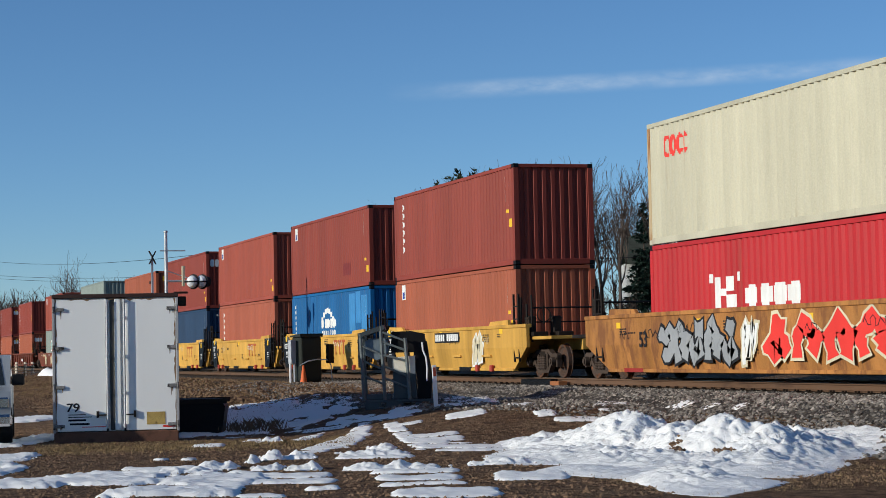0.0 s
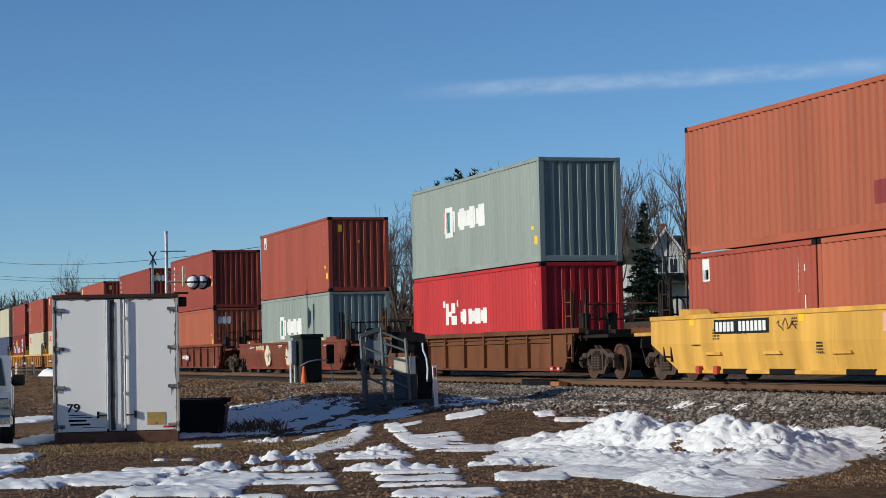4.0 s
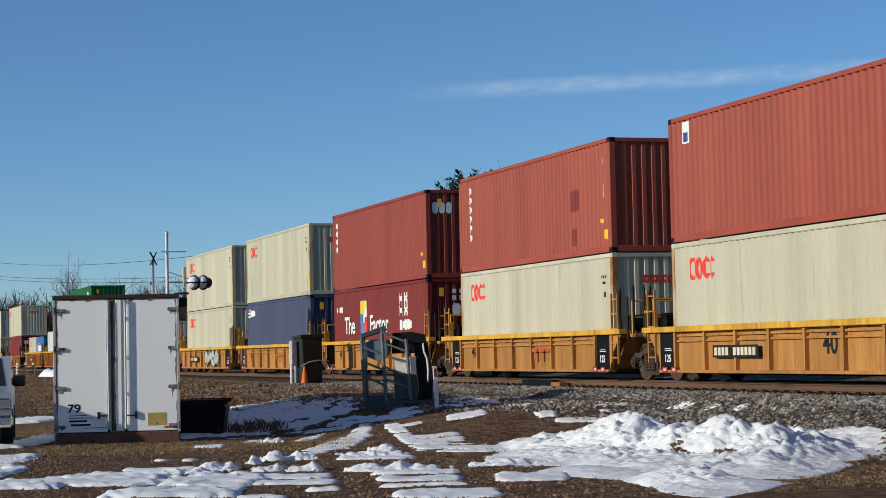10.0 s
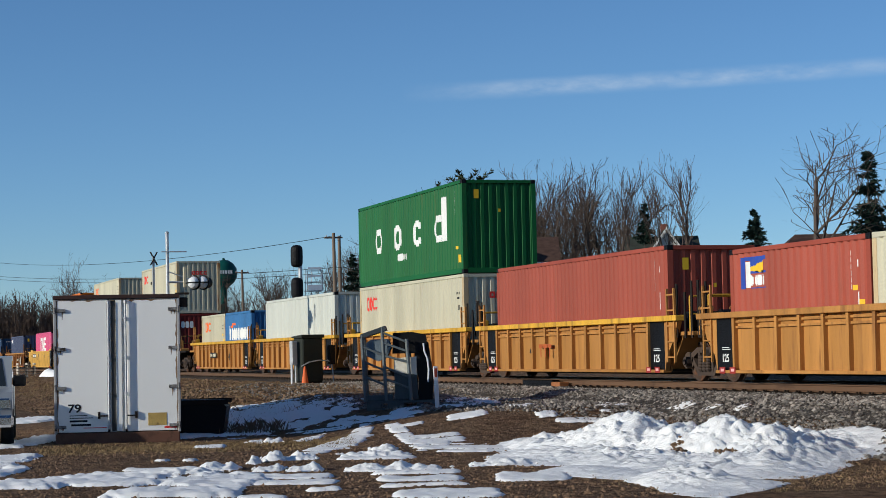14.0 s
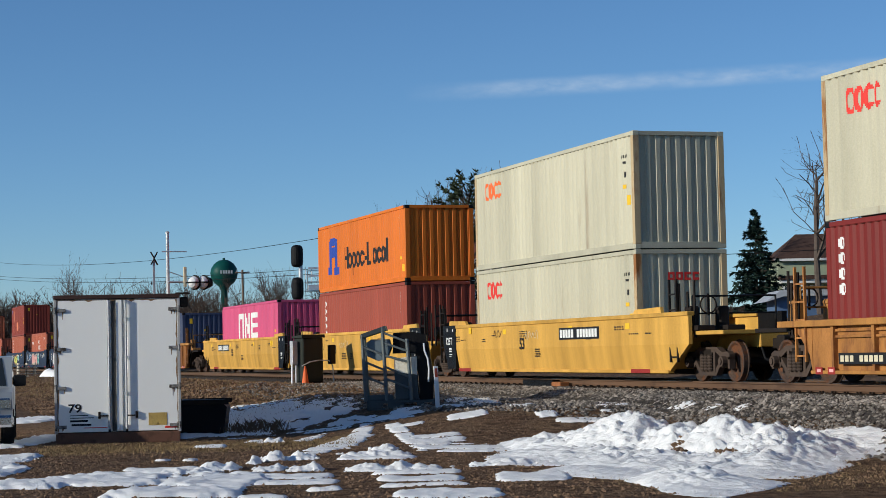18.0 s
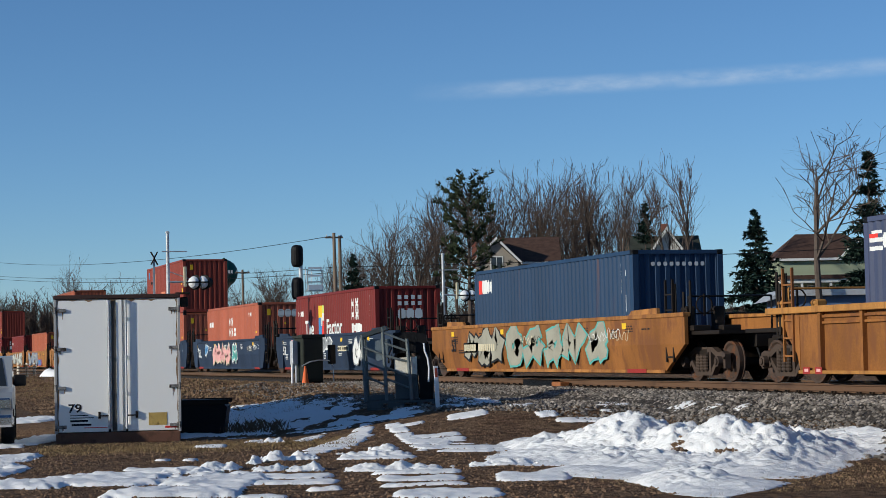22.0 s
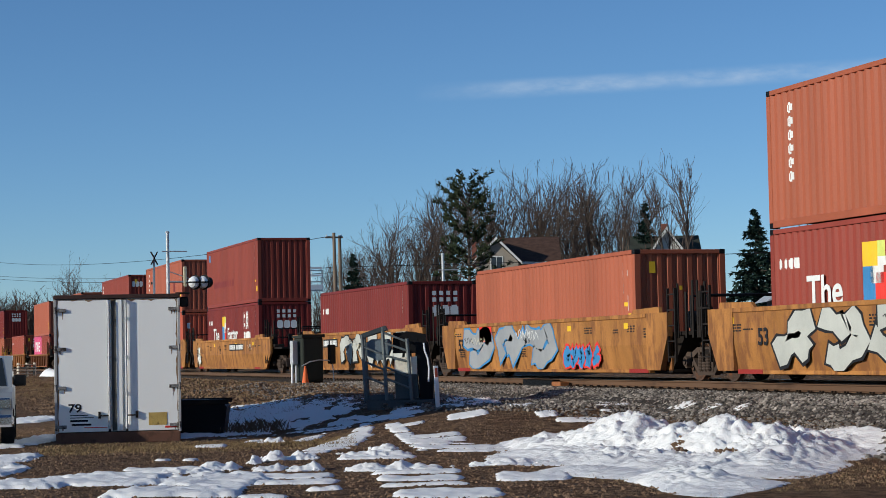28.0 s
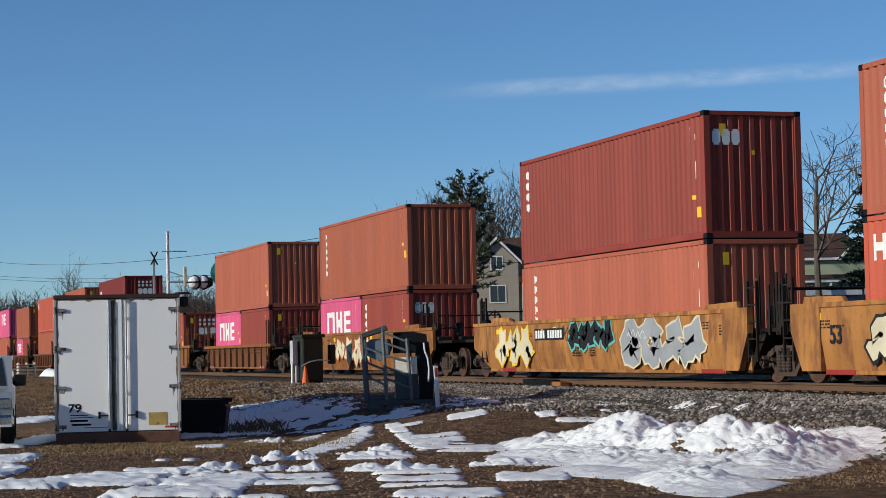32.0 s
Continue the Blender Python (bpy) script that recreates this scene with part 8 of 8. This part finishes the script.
conifer(-154.7, 51.4, 16.9, 3, "tall dark pine with open tufted branches", 0.2, True)
conifer(-170.2, 73.9, 14.7, 4, "small dark spruce between bare trees", 0.22)
conifer(-149.0, 74.6, 12.8, 5, "dense dark spruce beside the green house", 0.36)
conifer(-119.4, 68.4, 14.8, 6, "tall narrow dark spruce near the house", 0.24)
conifer(-222.1, 59.6, 13.0, 8, "dark spruce among bare trees", 0.3)


def far_wood(name, count, place, lo, hi, seed, label):
    """A distant wood: many stems with forked twigs, as one object."""
    rng = random.Random(seed)
    s = Shape()
    for i in range(count):
        x, y = place(rng)
        z, h = ground_z(x, y) - 0.3, rng.uniform(lo, hi) * rng.uniform(0.8, 1.0)
        top = Vector((x + rng.uniform(-0.8, 0.8), y + rng.uniform(-0.8, 0.8), z + h * 0.8))
        stick(s, Vector((x, y, z)), top, 0.17, 0.06, 3)
        for k in range(20):
            f = rng.uniform(0.12, 0.98)
            a, ln = rng.uniform(0, 6.283), h * rng.uniform(0.14, 0.30) * (1.15 - 0.5 * f)
            p = Vector((x, y, z)).lerp(top, f)
            q = p + Vector((math.cos(a) * 0.75, math.sin(a) * 0.75, rng.uniform(0.3, 1.0))).normalized() * ln
            stick(s, p, q, 0.07, 0.035, 2)
            for m in range(4):
                b = p.lerp(q, rng.uniform(0.3, 1.0))
                stick(s, b, b + Vector((rng.uniform(-0.9, 0.9), rng.uniform(-0.9, 0.9), rng.uniform(0.2, 0.9))) * ln * 0.45, 0.05, 0.03, 2)
    ob = new(name, raw(s, name, far_twigs))
    return tagged(ob, label, "woods", "", "stuff")


far_twigs = surface("hazy_brown_twigs", (0.095, 0.068, 0.054), 0.95, 0, 0.4, 0.35, None, 0.6, (1, 1, 1), 0.0)
far_wood("far_woods", 560, lambda r: (r.uniform(-460, -370), r.uniform(14, 74)), 13, 18.5, 31, "distant leafless woods beyond the road")
far_wood("far_thicket", 260, lambda r: (r.uniform(-330, -285), r.uniform(12, 66)), 4, 8, 32, "low brown thicket of bare stems")
far_wood("back_woods", 420, lambda r: (r.uniform(-420, -380), r.uniform(64, 150)), 11, 18, 33, "distant leafless woods behind the houses")
far_wood("house_thicket", 60, lambda r: (r.uniform(-235, -200), r.uniform(58, 100)), 6, 11, 34, "leafless trees crowding behind the houses")


# ---- a thin streak of cloud ----
def cloud_material():
    m = bpy.data.materials.new("glowing_cirrus")
    m.use_nodes = True
    n, l = m.node_tree.nodes, m.node_tree.links
    b = n["Principled BSDF"]
    n.remove(b)
    out = n["Material Output"]
    tc, mp = n.new("ShaderNodeTexCoord"), n.new("ShaderNodeMapping")
    mp.inputs["Scale"].default_value = (0.010, 1, 0.03)
    t = n.new("ShaderNodeTexNoise")
    t.inputs["Scale"].default_value, t.inputs["Detail"].default_value, t.inputs["Roughness"].default_value = 1.2, 8, 0.62
    l.new(tc.outputs["Object"], mp.inputs["Vector"])
    l.new(mp.outputs[0], t.inputs["Vector"])
    g = n.new("ShaderNodeSeparateXYZ")
    l.new(tc.outputs["UV"], g.inputs[0])

    def op(kind, a, b2):
        o = n.new("ShaderNodeMath")
        o.operation = kind
        for i, s in enumerate((a, b2)):
            if isinstance(s, (int, float)):
                o.inputs[i].default_value = s
            else:
                l.new(s, o.inputs[i])
        return o.outputs[0]
    edge = op("MULTIPLY", op("MULTIPLY", g.outputs[1], op("SUBTRACT", 1.0, g.outputs[1])), 4.0)
    ends = op("MINIMUM", op("MULTIPLY", g.outputs[0], 4.0), op("MULTIPLY", op("SUBTRACT", 1.0, g.outputs[0]), 4.0))
    fac = op("MULTIPLY", op("MULTIPLY", op("POWER", edge, 2.0), op("MINIMUM", ends, 1.0)), op("MAXIMUM", op("SUBTRACT", op("MULTIPLY", t.outputs["Fac"], 2.2), 0.62), 0.0))
    fac = op("MINIMUM", op("MULTIPLY", fac, 0.56), 0.46)
    # the streak emits a pale glow in place of scattered sunlight
    e, tr, mx = n.new("ShaderNodeEmission"), n.new("ShaderNodeBsdfTransparent"), n.new("ShaderNodeMixShader")
    e.inputs["Color"].default_value, e.inputs["Strength"].default_value = (0.80, 0.88, 1.0, 1), 0.85
    l.new(fac, mx.inputs["Fac"])
    l.new(tr.outputs[0], mx.inputs[1])
    l.new(e.outputs[0], mx.inputs[2])
    l.new(mx.outputs[0], out.inputs["Surface"])
    return m


me = bpy.data.meshes.new("cloud")
NC = 40
cv, cf, uv = [], [], []
for i in range(NC + 1):
    u = i / NC
    bow = 14 * u * u
    cv += [(u * 860 - 20, 0, -18 + bow), (u * 860 - 20, 0, 18 + bow)]
for i in range(NC):
    cf.append((2 * i, 2 * i + 2, 2 * i + 3, 2 * i + 1))
    uv += [(i / NC, 0), ((i + 1) / NC, 0), ((i + 1) / NC, 1), (i / NC, 1)]
me.from_pydata(cv, [], cf)
lay = me.uv_layers.new(name="UVMap")
for i, c in enumerate(uv):
    lay.data[i].uv = c
me.materials.append(cloud_material())
cloud = tagged(new("cloud", me), "thin white streak of high cloud", "cloud", "", "structure")
CLOUD_0, CLOUD_1 = pose(-2862, 846, 393.4, 0, -1.3, 72.2), pose(-2848, 890, 393.7, 0, -1.3, 72.2)


def motions():
    """The train runs past at a steady speed; the thin cloud drifts slowly."""
    walk(cloud, [(0, CLOUD_0), (16, CLOUD_0.lerp(CLOUD_1, 0.5)), (32, CLOUD_1)])
    for ob, x, z in MOVING:
        walk(ob, [(t, pose(x + SPEED * t, TC, z)) for t in (0, 8, 16, 24, 32)])


motions()
